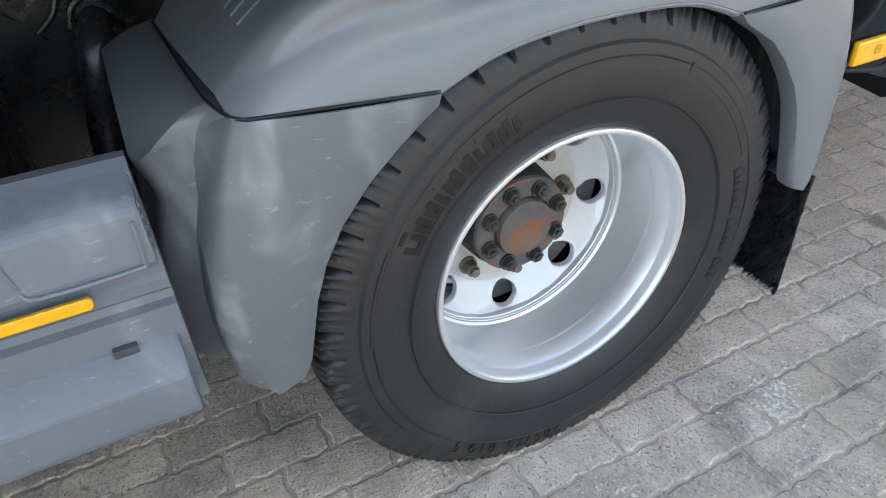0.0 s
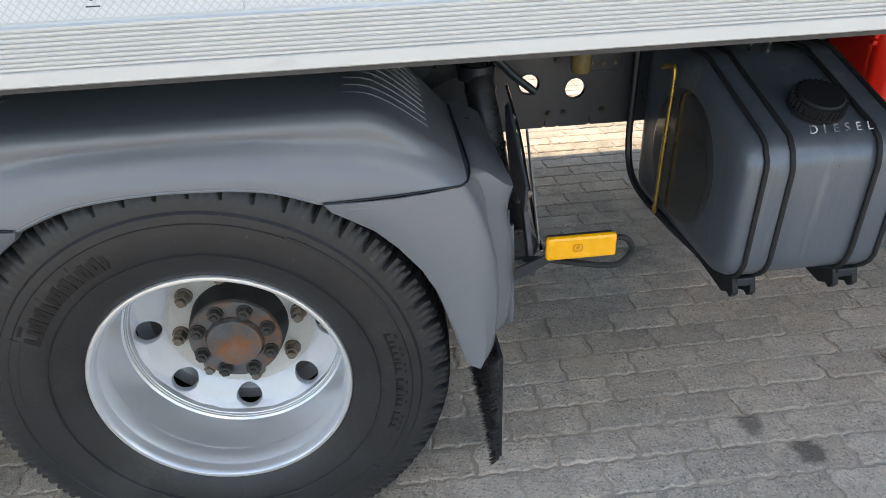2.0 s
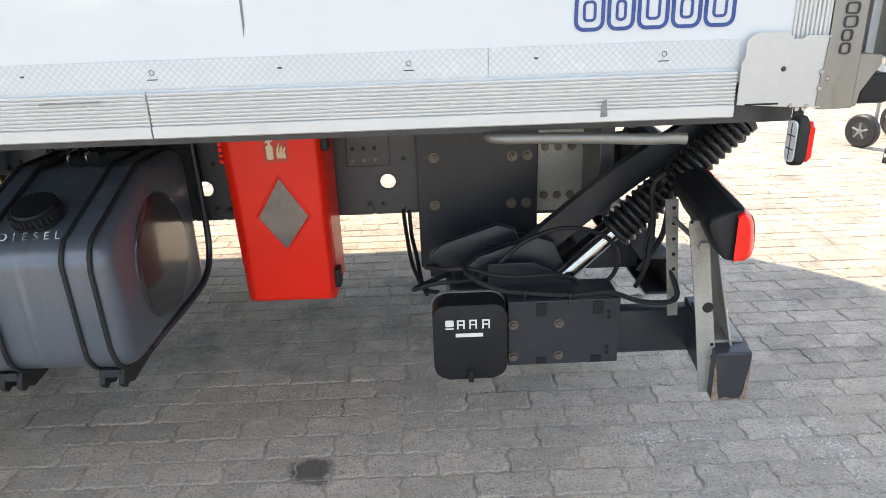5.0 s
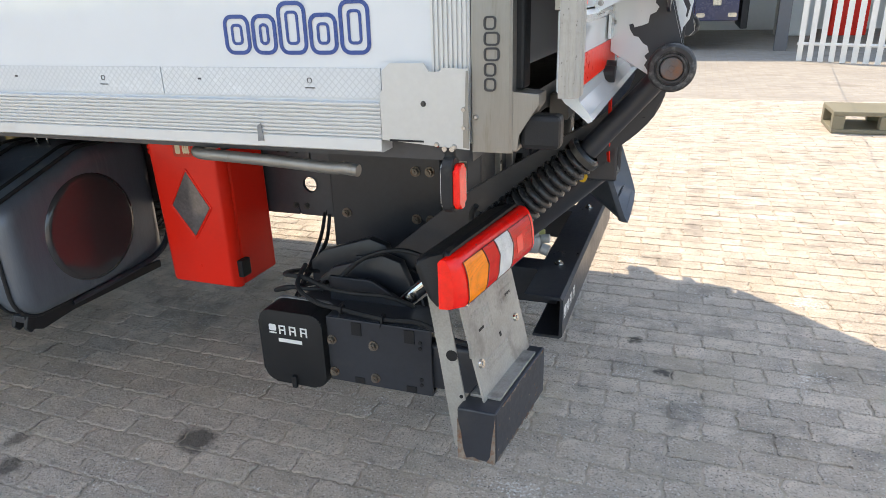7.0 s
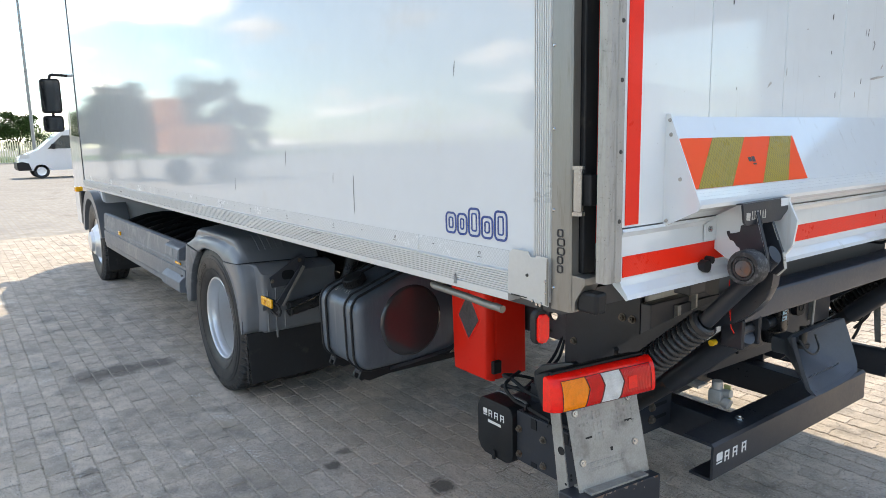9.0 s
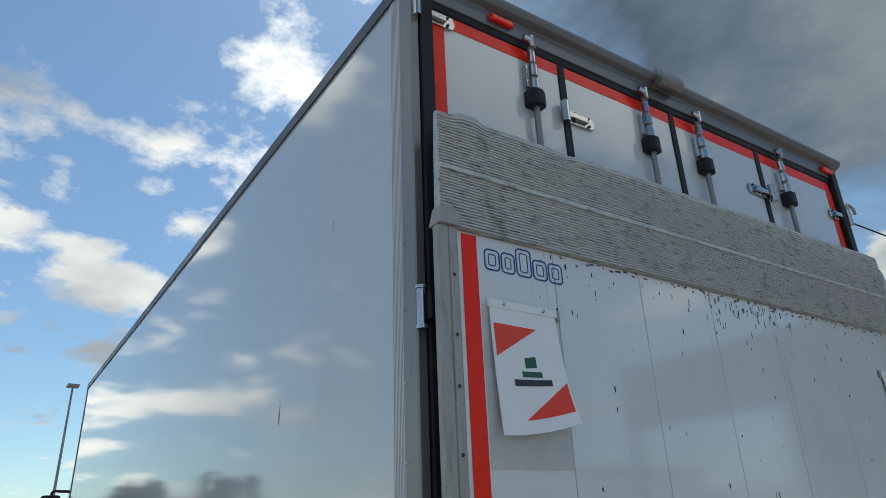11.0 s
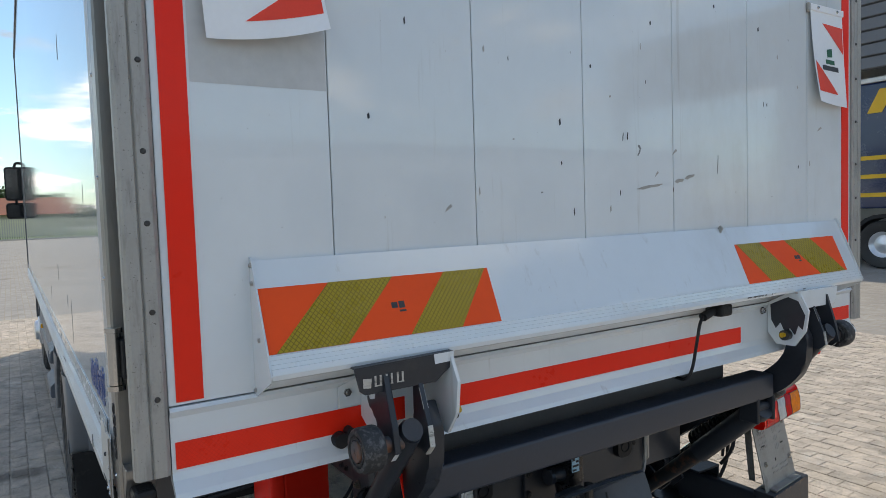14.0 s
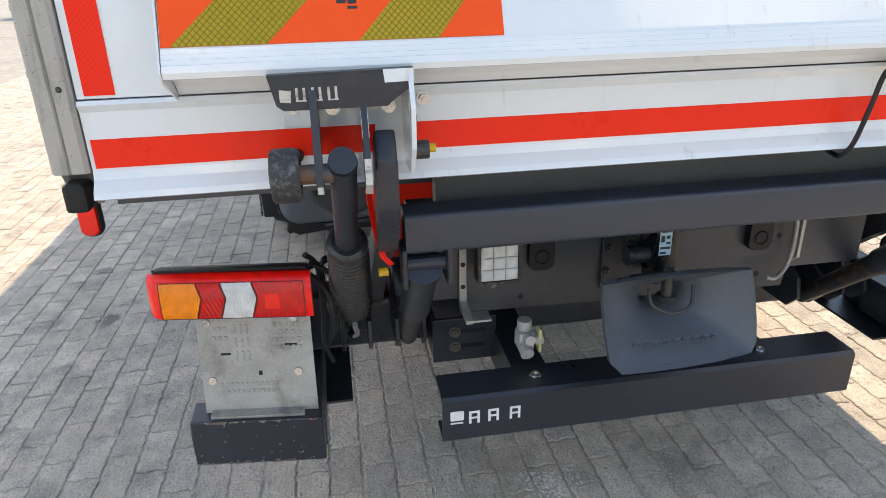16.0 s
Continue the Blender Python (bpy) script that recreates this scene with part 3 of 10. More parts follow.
def hose(bm, pts, r, seg=8, steps=6, smooth=True):
    """A bent bar, pipe or cable through the given points."""
    line = curve_points(pts, steps) if smooth else [Vector(p) for p in pts]
    rings, side = [], None
    for i, p in enumerate(line):
        way = (line[min(i + 1, len(line) - 1)] - line[max(i - 1, 0)]).normalized()
        if side is None:
            side = frame_of(way)[0]
        side = (side - way * side.dot(way)).normalized()
        up = way.cross(side)
        rings.append([bm.verts.new(p + r * (math.cos(2 * math.pi * k / seg) * side + math.sin(2 * math.pi * k / seg) * up)) for k in range(seg)])
    for a, b in zip(rings, rings[1:]):
        for k in range(seg):
            bm.faces.new((a[k], a[(k + 1) % seg], b[(k + 1) % seg], b[k]))
    bm.faces.new(rings[0][::-1])
    bm.faces.new(rings[-1])


def prism(bm, pts, axis, a, b, bevel=0.0):
    """A flat outline, extruded along an axis from a to b. pts: the two other coordinates, in xyz order."""
    def place(p, v):
        return {"x": (v, p[0], p[1]), "y": (p[0], v, p[1]), "z": (p[0], p[1], v)}[axis]
    lo, hi = [bm.verts.new(place(p, a)) for p in pts], [bm.verts.new(place(p, b)) for p in pts]
    n = len(pts)
    fs = [bm.faces.new(lo[::-1]), bm.faces.new(hi)]
    for i in range(n):
        fs.append(bm.faces.new((lo[i], lo[(i + 1) % n], hi[(i + 1) % n], hi[i])))
    if bevel > 0:
        es = list({e for f in fs for e in f.edges})
        bmesh.ops.bevel(bm, geom=es, offset=bevel, segments=2, affect="EDGES", profile=0.5)


def lathe(bm, profile, centre, axis="y", seg=64, close=False, wobble=None):
    """Turns a profile of (along, radius) about an axis through centre. wobble(k, j): an addition to the radius."""
    c = Vector(centre)
    rings = []
    for j, (h, r) in enumerate(profile):
        ring = []
        for k in range(seg):
            a = 2 * math.pi * k / seg
            rr = r + (wobble(k, j) if wobble else 0)
            u, v = rr * math.cos(a), rr * math.sin(a)
            ring.append(bm.verts.new(c + Vector({"y": (u, h, v), "x": (h, u, v), "z": (u, v, h)}[axis])))
        rings.append(ring)
    pairs = list(zip(rings, rings[1:])) + ([(rings[-1], rings[0])] if close else [])
    for a, b in pairs:
        for k in range(seg):
            bm.faces.new((a[k], a[(k + 1) % seg], b[(k + 1) % seg], b[k]))
    return rings


def loft(bm, rows, close=False):
    """A skin over rows of points, all of the same count."""
    vs = [[bm.verts.new(p) for p in row] for row in rows]
    for a, b in zip(vs, vs[1:]):
        n = len(a)
        for k in range(n if close else n - 1):
            bm.faces.new((a[k], a[(k + 1) % n], b[(k + 1) % n], b[k]))
    return vs


def thicken(bm, t):
    bmesh.ops.recalc_face_normals(bm, faces=bm.faces)
    bmesh.ops.solidify(bm, geom=bm.faces[:], thickness=t)


def along(line, n):
    """n points at even lengths on a polyline."""
    line = [Vector(p) for p in line]
    ds = [0.0]
    for a, b in zip(line, line[1:]):
        ds.append(ds[-1] + (b - a).length)
    out = []
    for i in range(n):
        d = ds[-1] * i / (n - 1)
        k = max(j for j in range(len(line) - 1) if ds[j] <= d + 1e-9)
        f = (d - ds[k]) / max(ds[k + 1] - ds[k], 1e-9)
        out.append(line[k].lerp(line[k + 1], f))
    return out


def rounded(x0, x1, z0, z1, r, n=5):
    """The outline of a rectangle with round corners."""
    out = []
    for cx, cz, a0 in ((x1 - r, z1 - r, 0), (x0 + r, z1 - r, 90), (x0 + r, z0 + r, 180), (x1 - r, z0 + r, 270)):
        for i in range(n + 1):
            a = radians(a0 + 90 * i / n)
            out.append((cx + r * math.cos(a), cz + r * math.sin(a)))
    return out


def ring_frame(bm, x0, x1, z0, z1, r, w, y0, y1, axis="y"):
    """A round-cornered frame of width w, standing across an axis."""
    o, i = rounded(x0, x1, z0, z1, r), rounded(x0 + w, x1 - w, z0 + w, z1 - w, max(r - w, 0.0005))
    def P(p, v):
        return {"y": (p[0], v, p[1]), "x": (v, p[0], p[1]), "z": (p[0], p[1], v)}[axis]
    rows = [[bm.verts.new(P(p, v)) for p in q] for q, v in ((o, y0), (o, y1), (i, y1), (i, y0))]
    n = len(o)
    for a, b in zip(rows, rows[1:] + rows[:1]):
        for k in range(n):
            bm.faces.new((a[k], a[(k + 1) % n], b[(k + 1) % n], b[k]))


def letters(text, size, depth=0.0006):
    """A bmesh of text in Blender's own font, flat in x and y, centred."""
    cu = bpy.data.curves.new("text", "FONT")
    cu.body, cu.size, cu.extrude, cu.align_x, cu.align_y = text, size, depth, "CENTER", "CENTER"
    cu.resolution_u = 3
    ob = new("text", cu)
    bpy.context.view_layer.update()
    me = ob.evaluated_get(bpy.context.evaluated_depsgraph_get()).to_mesh()
    bm = B()
    bm.from_mesh(me)
    bpy.data.objects.remove(ob)
    bpy.data.curves.remove(cu)
    return bm


def bolt(name, p, way, r, h, material, parent, washer=1.35):
    """A hexagon bolt head on a washer, standing out along way."""
    bm = B()
    p, way = Vector(p), Vector(way).normalized()
    rod(bm, p, p + way * h * 0.25, r * washer, seg=14)
    rod(bm, p + way * h * 0.25, p + way * h, r, r * 0.93, seg=6)
    rod(bm, p + way * h, p + way * h * 1.3, r * 0.5, r * 0.42, seg=8)
    return part(name, bm, material, parent)

# ---- the truck ----
truck = thing("box_truck", (0, 1.24, 0), "white box truck with grey mudguards and a folded-up tail lift", "truck")
MID = 1.24           # middle of the truck, across
SIDE_Z0, ROOF = 1.118, 3.31
FRONT_X, REAR_X = -3.97, 2.875
FAR_Y = 2 * MID


# -- cargo box --
def build_cargo_box():
    bm = B()
    box(bm, FRONT_X + 0.02, 2.755, 0.0, 0.045, SIDE_Z0 - 0.02, ROOF - 0.045)
    side = part("side_panel", bm, WHITE, truck, "glossy white side panel")
    bm = B()
    box(bm, FRONT_X + 0.02, 2.755, FAR_Y - 0.045, FAR_Y, SIDE_Z0 - 0.02, ROOF - 0.045)
    part("side_panel", bm, WHITE, truck, "glossy white side panel")
    bm = B()
    box(bm, FRONT_X, FRONT_X + 0.05, 0.047, FAR_Y - 0.047, 1.04, ROOF - 0.03)
    part("front_wall", bm, WHITE, truck, "plain white front wall of the box")
    bm = B()
    box(bm, FRONT_X, 2.86, 0.012, FAR_Y - 0.012, ROOF - 0.042, ROOF, 0.01)
    part("roof", bm, WHITE, truck, "white roof of the box")
    bm = B()
    box(bm, FRONT_X + 0.05, 2.80, 0.047, FAR_Y - 0.047, 1.02, 1.07)
    part("box_floor", bm, FRAME, truck, "dark underside of the box floor")
    for x in [FRONT_X + 0.35 + 0.42 * i for i in range(16)]:
        bm = B()
        box(bm, x - 0.03, x + 0.03, 0.72, FAR_Y - 0.72, 0.9455, 1.019, 0.004)
        part("floor_bearer", bm, FRAME, truck)
    # lower rails with fine grooves, in two lengths
    prof = [(-0.006, 1.040), (-0.011, 1.0425), (-0.011, 1.061)]
    z = 1.063
    while z < 1.113:
        prof += [(-0.006, z), (-0.0095, z + 0.0012), (-0.0095, z + 0.0040), (-0.006, z + 0.0052)]
        z += 0.0062
    prof += [(-0.006, 1.1165), (-0.002, 1.1185), (0.03, 1.1185), (0.03, 1.040)]
    for a, b in ((FRONT_X, 1.6775), (1.6805, 2.668)):
        bm = B()
        prism(bm, prof, "x", a, b)
        part("lower_rail", bm, RAIL, truck, "ribbed aluminium lower rail")
    bm = B()
    prism(bm, [(FAR_Y - y, z) for y, z in prof], "x", FRONT_X, 2.80)
    part("lower_rail", bm, RAIL, truck, "ribbed aluminium lower rail")
    # roof rail
    for s in (1, -1):
        bm = B()
        yy = 0.0 if s > 0 else FAR_Y
        prism(bm, [(yy - s * 0.008, ROOF - 0.048), (yy - s * 0.008, ROOF + 0.004), (yy + s * 0.028, ROOF + 0.012), (yy + s * 0.028, ROOF + 0.002), (yy - s * 0.001, ROOF - 0.003), (yy - s * 0.001, ROOF - 0.048)], "x", FRONT_X, 2.80)
        part("roof_rail", bm, FRAME, truck, "narrow dark roof rail")
        bm = B()
        box(bm, FRONT_X - 0.006, FRONT_X + 0.03, yy - s * 0.006, yy + s * 0.04, 1.04, ROOF + 0.006, 0.004)
        part("front_corner_post", bm, FRAME, truck)
    # ribbed strip and stainless rear corner
    for s in (1, -1):
        yy = 0.0 if s > 0 else FAR_Y
        prof = [(2.752, 0.02)]
        x = 2.754
        prof.append((x, -0.004))
        while x < 2.806:
            prof += [(x, -0.004), (x + 0.0035, -0.004), (x + 0.0042, -0.0005), (x + 0.0062, -0.0005)]
            x += 0.0072
        prof += [(2.814, -0.004), (2.814, 0.02)]
        bm = B()
        prism(bm, [(px, yy + s * py) for px, py in prof], "z", 1.06, ROOF - 0.05)
        part("ribbed_strip", bm, RAIL, truck, "vertical ribbed aluminium strip")
        post = [(2.816, -0.005), (2.872, -0.005), (2.876, -0.001), (2.876, 0.022), (2.862, 0.026), (2.862, 0.052), (2.83, 0.052), (2.816, 0.02)]
        bm = B()
        prism(bm, [(px, yy + s * py) for px, py in post], "z", 1.048, ROOF - 0.01)
        rear_post = part("rear_corner_post", bm, STEEL, truck, "stainless steel rear corner post")
        if s > 0:
            for k in range(5):   # maker's mark, as plain outlined blocks
                bm = B()
                z0 = 1.138 + 0.0212 * k
                ring_frame(bm, 2.835, 2.858 if k in (2, 3) else 2.853, z0, z0 + 0.019, 0.006, 0.0028, -0.0054, -0.0075)
                part("mark_block", bm, INK, rear_post)
            for k in range(12):
                bm = B()
                z0 = 1.10 + 0.185 * k
                rod(bm, (2.822, -0.005, z0), (2.822, -0.008, z0), 0.0045, 0.0025, seg=10)
                part("rivet", bm, CHROME, rear_post)
        bm = B()    # foot of the post with its slanted shoulder
        prism(bm, [(2.862, 1.050), (2.884, 1.050), (2.884, 1.075), (2.915, 1.118), (2.915, 1.135), (2.878, 1.135), (2.862, 1.15)], "y", yy + s * 0.0, yy + s * 0.05, 0.002)
        part("post_foot", bm, STEEL, truck, "slanted stainless steel post foot")
        bm = B()    # black rubber seal behind the hinges
        box(bm, 2.863, 2.886, min(yy + s * 0.027, yy + s * 0.07), max(yy + s * 0.027, yy + s * 0.07), 1.137, ROOF - 0.05, 0.004)
        part("rubber_seal", bm, RUBBER, truck, "black rubber door seal")
        bm = B()
        box(bm, 2.886, 2.945, min(yy + s * 0.006, yy + s * 0.045), max(yy + s * 0.006, yy + s * 0.045), 1.052, 1.103, 0.008)
        part("rubber_buffer", bm, PLASTIC, truck, "black rubber buffer")
    # corner plate
    bm = B()
    prism(bm, [(2.671, 1.062), (2.814, 1.052), (2.814, 1.170), (2.775, 1.172), (2.768, 1.166), (2.752, 1.166), (2.745, 1.178), (2.690, 1.178), (2.676, 1.166), (2.676, 1.140), (2.671, 1.130)], "y", -0.0135, -0.0115, 0.0)
    plate = part("corner_plate", bm, surface("pale_plate", (0.53, 0.525, 0.50), 0.38, 0.1, 0.06, 8.0), truck, "pale grey corner plate")
    for p in ((2.742, 1.119), (2.806, 1.112), (2.806, 1.085), (2.762, 1.058), (2.79, 1.056)):
        bm = B()
        rod(bm, (p[0], -0.0135, p[1]), (p[0], -0.017, p[1]), 0.0045, 0.003, seg=10)
        part("rivet", bm, DARK_BOLT if p[0] < 2.75 else CHROME, plate)
    bm = B()
    box(bm, 2.684, 2.741, -0.0146, -0.0136, 1.0605, 1.0635)
    part("slot", bm, PLASTIC, plate)
    bm = B()
    prism(bm, [(2.8045, 1.056), (2.8135, 1.0545), (2.8135, 1.168), (2.8105, 1.168), (2.8085, 1.118), (2.8055, 1.112)], "y", -0.0158, -0.0136)
    part("folded_edge", bm, STEEL, plate, "grey folded edge")
    # reflective tape along the side, with its small approval marks
    for i, (a, b) in enumerate(((FRONT_X + 0.1, -1.9), (-1.898, 0.18), (0.182, 2.25), (2.252, 2.669))):
        bm = B()
        box(bm, a, b, -0.0022, -0.0006, 1.1235, 1.1690)
        part("reflective_tape", bm, SILVER_TAPE, side, "silver reflective tape with a fine diamond pattern")
    for x in [1.054 + 0.4255 * k for k in range(-11, 4)]:
        bm = B()
        box(bm, x - 0.0035, x + 0.0035, -0.0030, -0.0023, 1.1485, 1.1515)
        part("tape_mark", bm, INK, side)
        x += 0.2135
        bm = B()
        ring_frame(bm, x - 0.0045, x + 0.0045, 1.145, 1.154, 0.0044, 0.0010, -0.0023, -0.0030)
        box(bm, x - 0.009, x + 0.009, -0.0030, -0.0023, 1.1372, 1.1388)
        part("tape_mark", bm, INK, side)
    # blue lettering, kept as plain outlined blocks
    x = 2.392
    for w, h in ((0.050, 0.062), (0.046, 0.062), (0.052, 0.080), (0.050, 0.062), (0.052, 0.080)):
        bm = B()
        ring_frame(bm, x, x + w, 1.189, 1.189 + h, 0.016, 0.0062, -0.0006, -0.0016)
        part("blue_block", bm, BLUE, side, "blue outlined block of the maker's mark")
        bm = B()
        ring_frame(bm, x + 0.014, x + w - 0.014, 1.204, 1.189 + h - 0.014, 0.008, 0.0045, -0.0006, -0.0016)
        part("blue_block", bm, BLUE, side)
        x += w + 0.0035
    # scratches and scuffs on the panel
    rs = random.Random(5)
    for x, z0, z1 in ((1.852, 1.20, 1.335), (1.947, 2.045, 2.12), (1.94, 2.05, 2.10), (1.70, 1.30, 1.34), (2.35, 2.62, 2.66), (2.44, 1.62, 1.66), (1.28, 1.36, 1.42), (0.65, 1.23, 1.29)):
        bm = B()
        prism(bm, [(x, z0), (x + 0.004, z0 + 0.02), (x + 0.006, z1), (x + 0.001, z1 - 0.015)], "y", -0.0008, -0.0003)
        part("scratch", bm, SCRATCH, side)
    for x, z0 in ((2.44, 1.05), (1.50, 1.104)):
        bm = B()
        prism(bm, [(x, z0), (x + (0.012 if x > 2 else 0.11), z0 + 0.001), (x + (0.009 if x > 2 else 0.10), z0 + (0.03 if x > 2 else 0.003)), (x + 0.002, z0 + (0.026 if x > 2 else 0.002))], "y", -0.0128, -0.0112)
        part("scratch", bm, SCRATCH, side)


build_cargo_box()


# -- rear doors above the lift --
def build_doors():
    gaps = (0.07, 0.622, 1.215, 1.79, FAR_Y - 0.07)
    for a, b in zip(gaps, gaps[1:]):
        bm = B()
        box(bm, 2.832, 2.862, a + 0.012, b - 0.012, 1.16, 3.20, 0.003)
        door = part("rear_door", bm, WHITE, truck, "white folding rear door")
    for y in gaps[1:-1]:
        bm = B()
        box(bm, 2.835, 2.868, y - 0.016, y + 0.016, 1.16, 3.20, 0.004)
        part("door_seal", bm, RUBBER, truck, "black rubber seal between doors")
    bm = B()
    box(bm, 2.835, 2.866, 0.07, FAR_Y - 0.07, 3.202, 3.228, 0.004)
    part("door_seal", bm, RUBBER, truck, "black rubber seal above the doors")
    # red contour tape
    for a, b in zip(gaps, gaps[1:]):
        bm = B()
        box(bm, 2.8625, 2.8640, a + 0.014, b - 0.014, 3.150, 3.196)
        part("contour_tape", bm, RED_TAPE, truck, "red reflective contour tape")
    for y in (0.083, FAR_Y - 0.125):
        bm = B()
        box(bm, 2.8642, 2.8655, y, y + 0.042, 1.20, 3.149)
        part("contour_tape", bm, RED_TAPE, truck, "red reflective contour tape")
    # header and rain gutter
    bm = B()
    prism(bm, [(2.80, 3.230), (2.872, 3.230), (2.876, 3.285), (2.905, 3.295), (2.915, 3.312), (2.912, 3.326), (2.86, 3.330), (2.80, 3.322)], "y", 0.0, FAR_Y, 0.003)
    part("rear_header", bm, surface("grey_header", (0.20, 0.205, 0.21), 0.42, 0.5, 0.15, 4.0), truck, "grey metal header with a rain gutter")
    for y in (0.35, FAR_Y - 0.10):
        bm = B()
        box(bm, 2.874, 2.893, y - 0.05, y + 0.05, 3.245, 3.272, 0.008)
        part("marker_lamp", bm, LENS_RED, truck, "small red marker lamp")
    # camera housing in the middle
    bm = B()
    rod(bm, (2.915, 1.10, 3.30), (2.915, 1.225, 3.30), 0.034, seg=20)
    box(bm, 2.875, 2.92, 1.09, 1.235, 3.305, 3.342, 0.008)
    part("reversing_camera", bm, STEEL, truck, "round-nosed reversing camera housing")
    # lock rods with keepers and black guides
    for y in (0.467, 1.035, 1.356, 1.94):
        bm = B()
        rod(bm, (2.885, y, 1.25), (2.885, y, 3.20), 0.0105, seg=14)
        bar = part("lock_rod", bm, STEEL, truck, "long steel door lock rod", True)
        bm = B()
        rod(bm, (2.885, y, 3.02), (2.885, y, 3.06), 0.017, seg=14)
        rod(bm, (2.885, y, 3.075), (2.885, y, 3.115), 0.017, seg=14)
        rod(bm, (2.885, y, 3.13), (2.885, y, 3.175), 0.014, seg=14)
        box(bm, 2.862, 2.882, y - 0.03, y + 0.002, 3.03, 3.12, 0.004)
        part("keeper", bm, CHROME, bar, "chrome keeper clamp")
        bm = B()
        rod(bm, (2.895, y, 3.215), (2.895, y - 0.035, 3.222), 0.011, seg=10)
        rod(bm, (2.895, y, 3.19), (2.895, y, 3.235), 0.012, seg=10)
        part("cam", bm, CHROME, bar)
        bm = B()
        prism(bm, [(2.863, y - 0.032), (2.90, y - 0.032), (2.912, y - 0.012), (2.912, y + 0.012), (2.90, y + 0.032), (2.863, y + 0.032)], "z", 2.955, 3.015, 0.005)
        part("guide", bm, PLASTIC, bar, "black plastic rod guide")
    # strap hinges
    for y, s, z in ((0.015, 1, 3.165), (0.60, 1, 2.985), (1.81, -1, 2.985), (FAR_Y - 0.015, -1, 3.02)):
        bm = B()
        prism(bm, [(y, z - 0.028), (y + s * 0.14, z - 0.024), (y + s * 0.15, z - 0.005), (y + s * 0.14, z + 0.022), (y, z + 0.028)], "x", 2.866, 2.872, 0.001)
        rod(bm, (2.885, y, z - 0.04), (2.885, y, z + 0.04), 0.014, seg=12)
        box(bm, 2.872, 2.884, min(y, y + s * 0.11), max(y, y + s * 0.11), z - 0.012, z + 0.012, 0.003)
        hinge = part("strap_hinge", bm, CHROME, truck, "chrome strap hinge")
        for d in (0.05, 0.12):
            for e in (-0.016, 0.015):
                bm = B()
                rod(bm, (2.872, y + s * d, z + e), (2.878, y + s * d, z + e), 0.006, 0.004, seg=8)
                part("rivet", bm, DARK_BOLT, hinge)
    # door hinges at the corner post
    for z0 in (1.287, 2.152):
        bm = B()
        rod(bm, (2.897, -0.004, z0), (2.897, -0.004, z0 + 0.092), 0.0115, seg=18)
        rod(bm, (2.897, -0.004, z0 - 0.010), (2.897, -0.004, z0 - 0.001), 0.0145, seg=18)
        rod(bm, (2.897, -0.004, z0 + 0.093), (2.897, -0.004, z0 + 0.101), 0.0145, seg=18)
        pin = part("corner_hinge", bm, CHROME, truck, "chrome corner hinge barrel", True)
        bm = B()
        box(bm, 2.878, 2.925, 0.004, 0.03, z0 + 0.012, z0 + 0.082, 0.004)
        part("hinge_block", bm, PLASTIC, pin)
    # hook and cable at the far corner
    bm = B()
    hose(bm, [(2.87, FAR_Y + 0.01, 3.03), (2.87, FAR_Y + 0.03, 3.10), (2.87, FAR_Y + 0.05, 3.11), (2.87, FAR_Y + 0.09, 3.10), (2.87, FAR_Y + 0.10, 3.07)], 0.008)
    box(bm, 2.84, 2.88, FAR_Y, FAR_Y + 0.03, 3.01, 3.10, 0.004)
    part("cable_hook", bm, GALV, truck, "bent metal hook at the rear corner")
    bm = B()
    hose(bm, [(2.88, FAR_Y + 0.01, 3.0), (3.5, FAR_Y + 3.2, 2.45), (4.2, FAR_Y + 7.5, 1.9), (4.9, FAR_Y + 12.3, 1.55)], 0.004, seg=5)
    part("cable", bm, RUBBER, truck, "black cable that runs off the rear corner")


build_doors()


# -- tail lift platform, folded upright --
PX = 2.957            # outer face of the platform


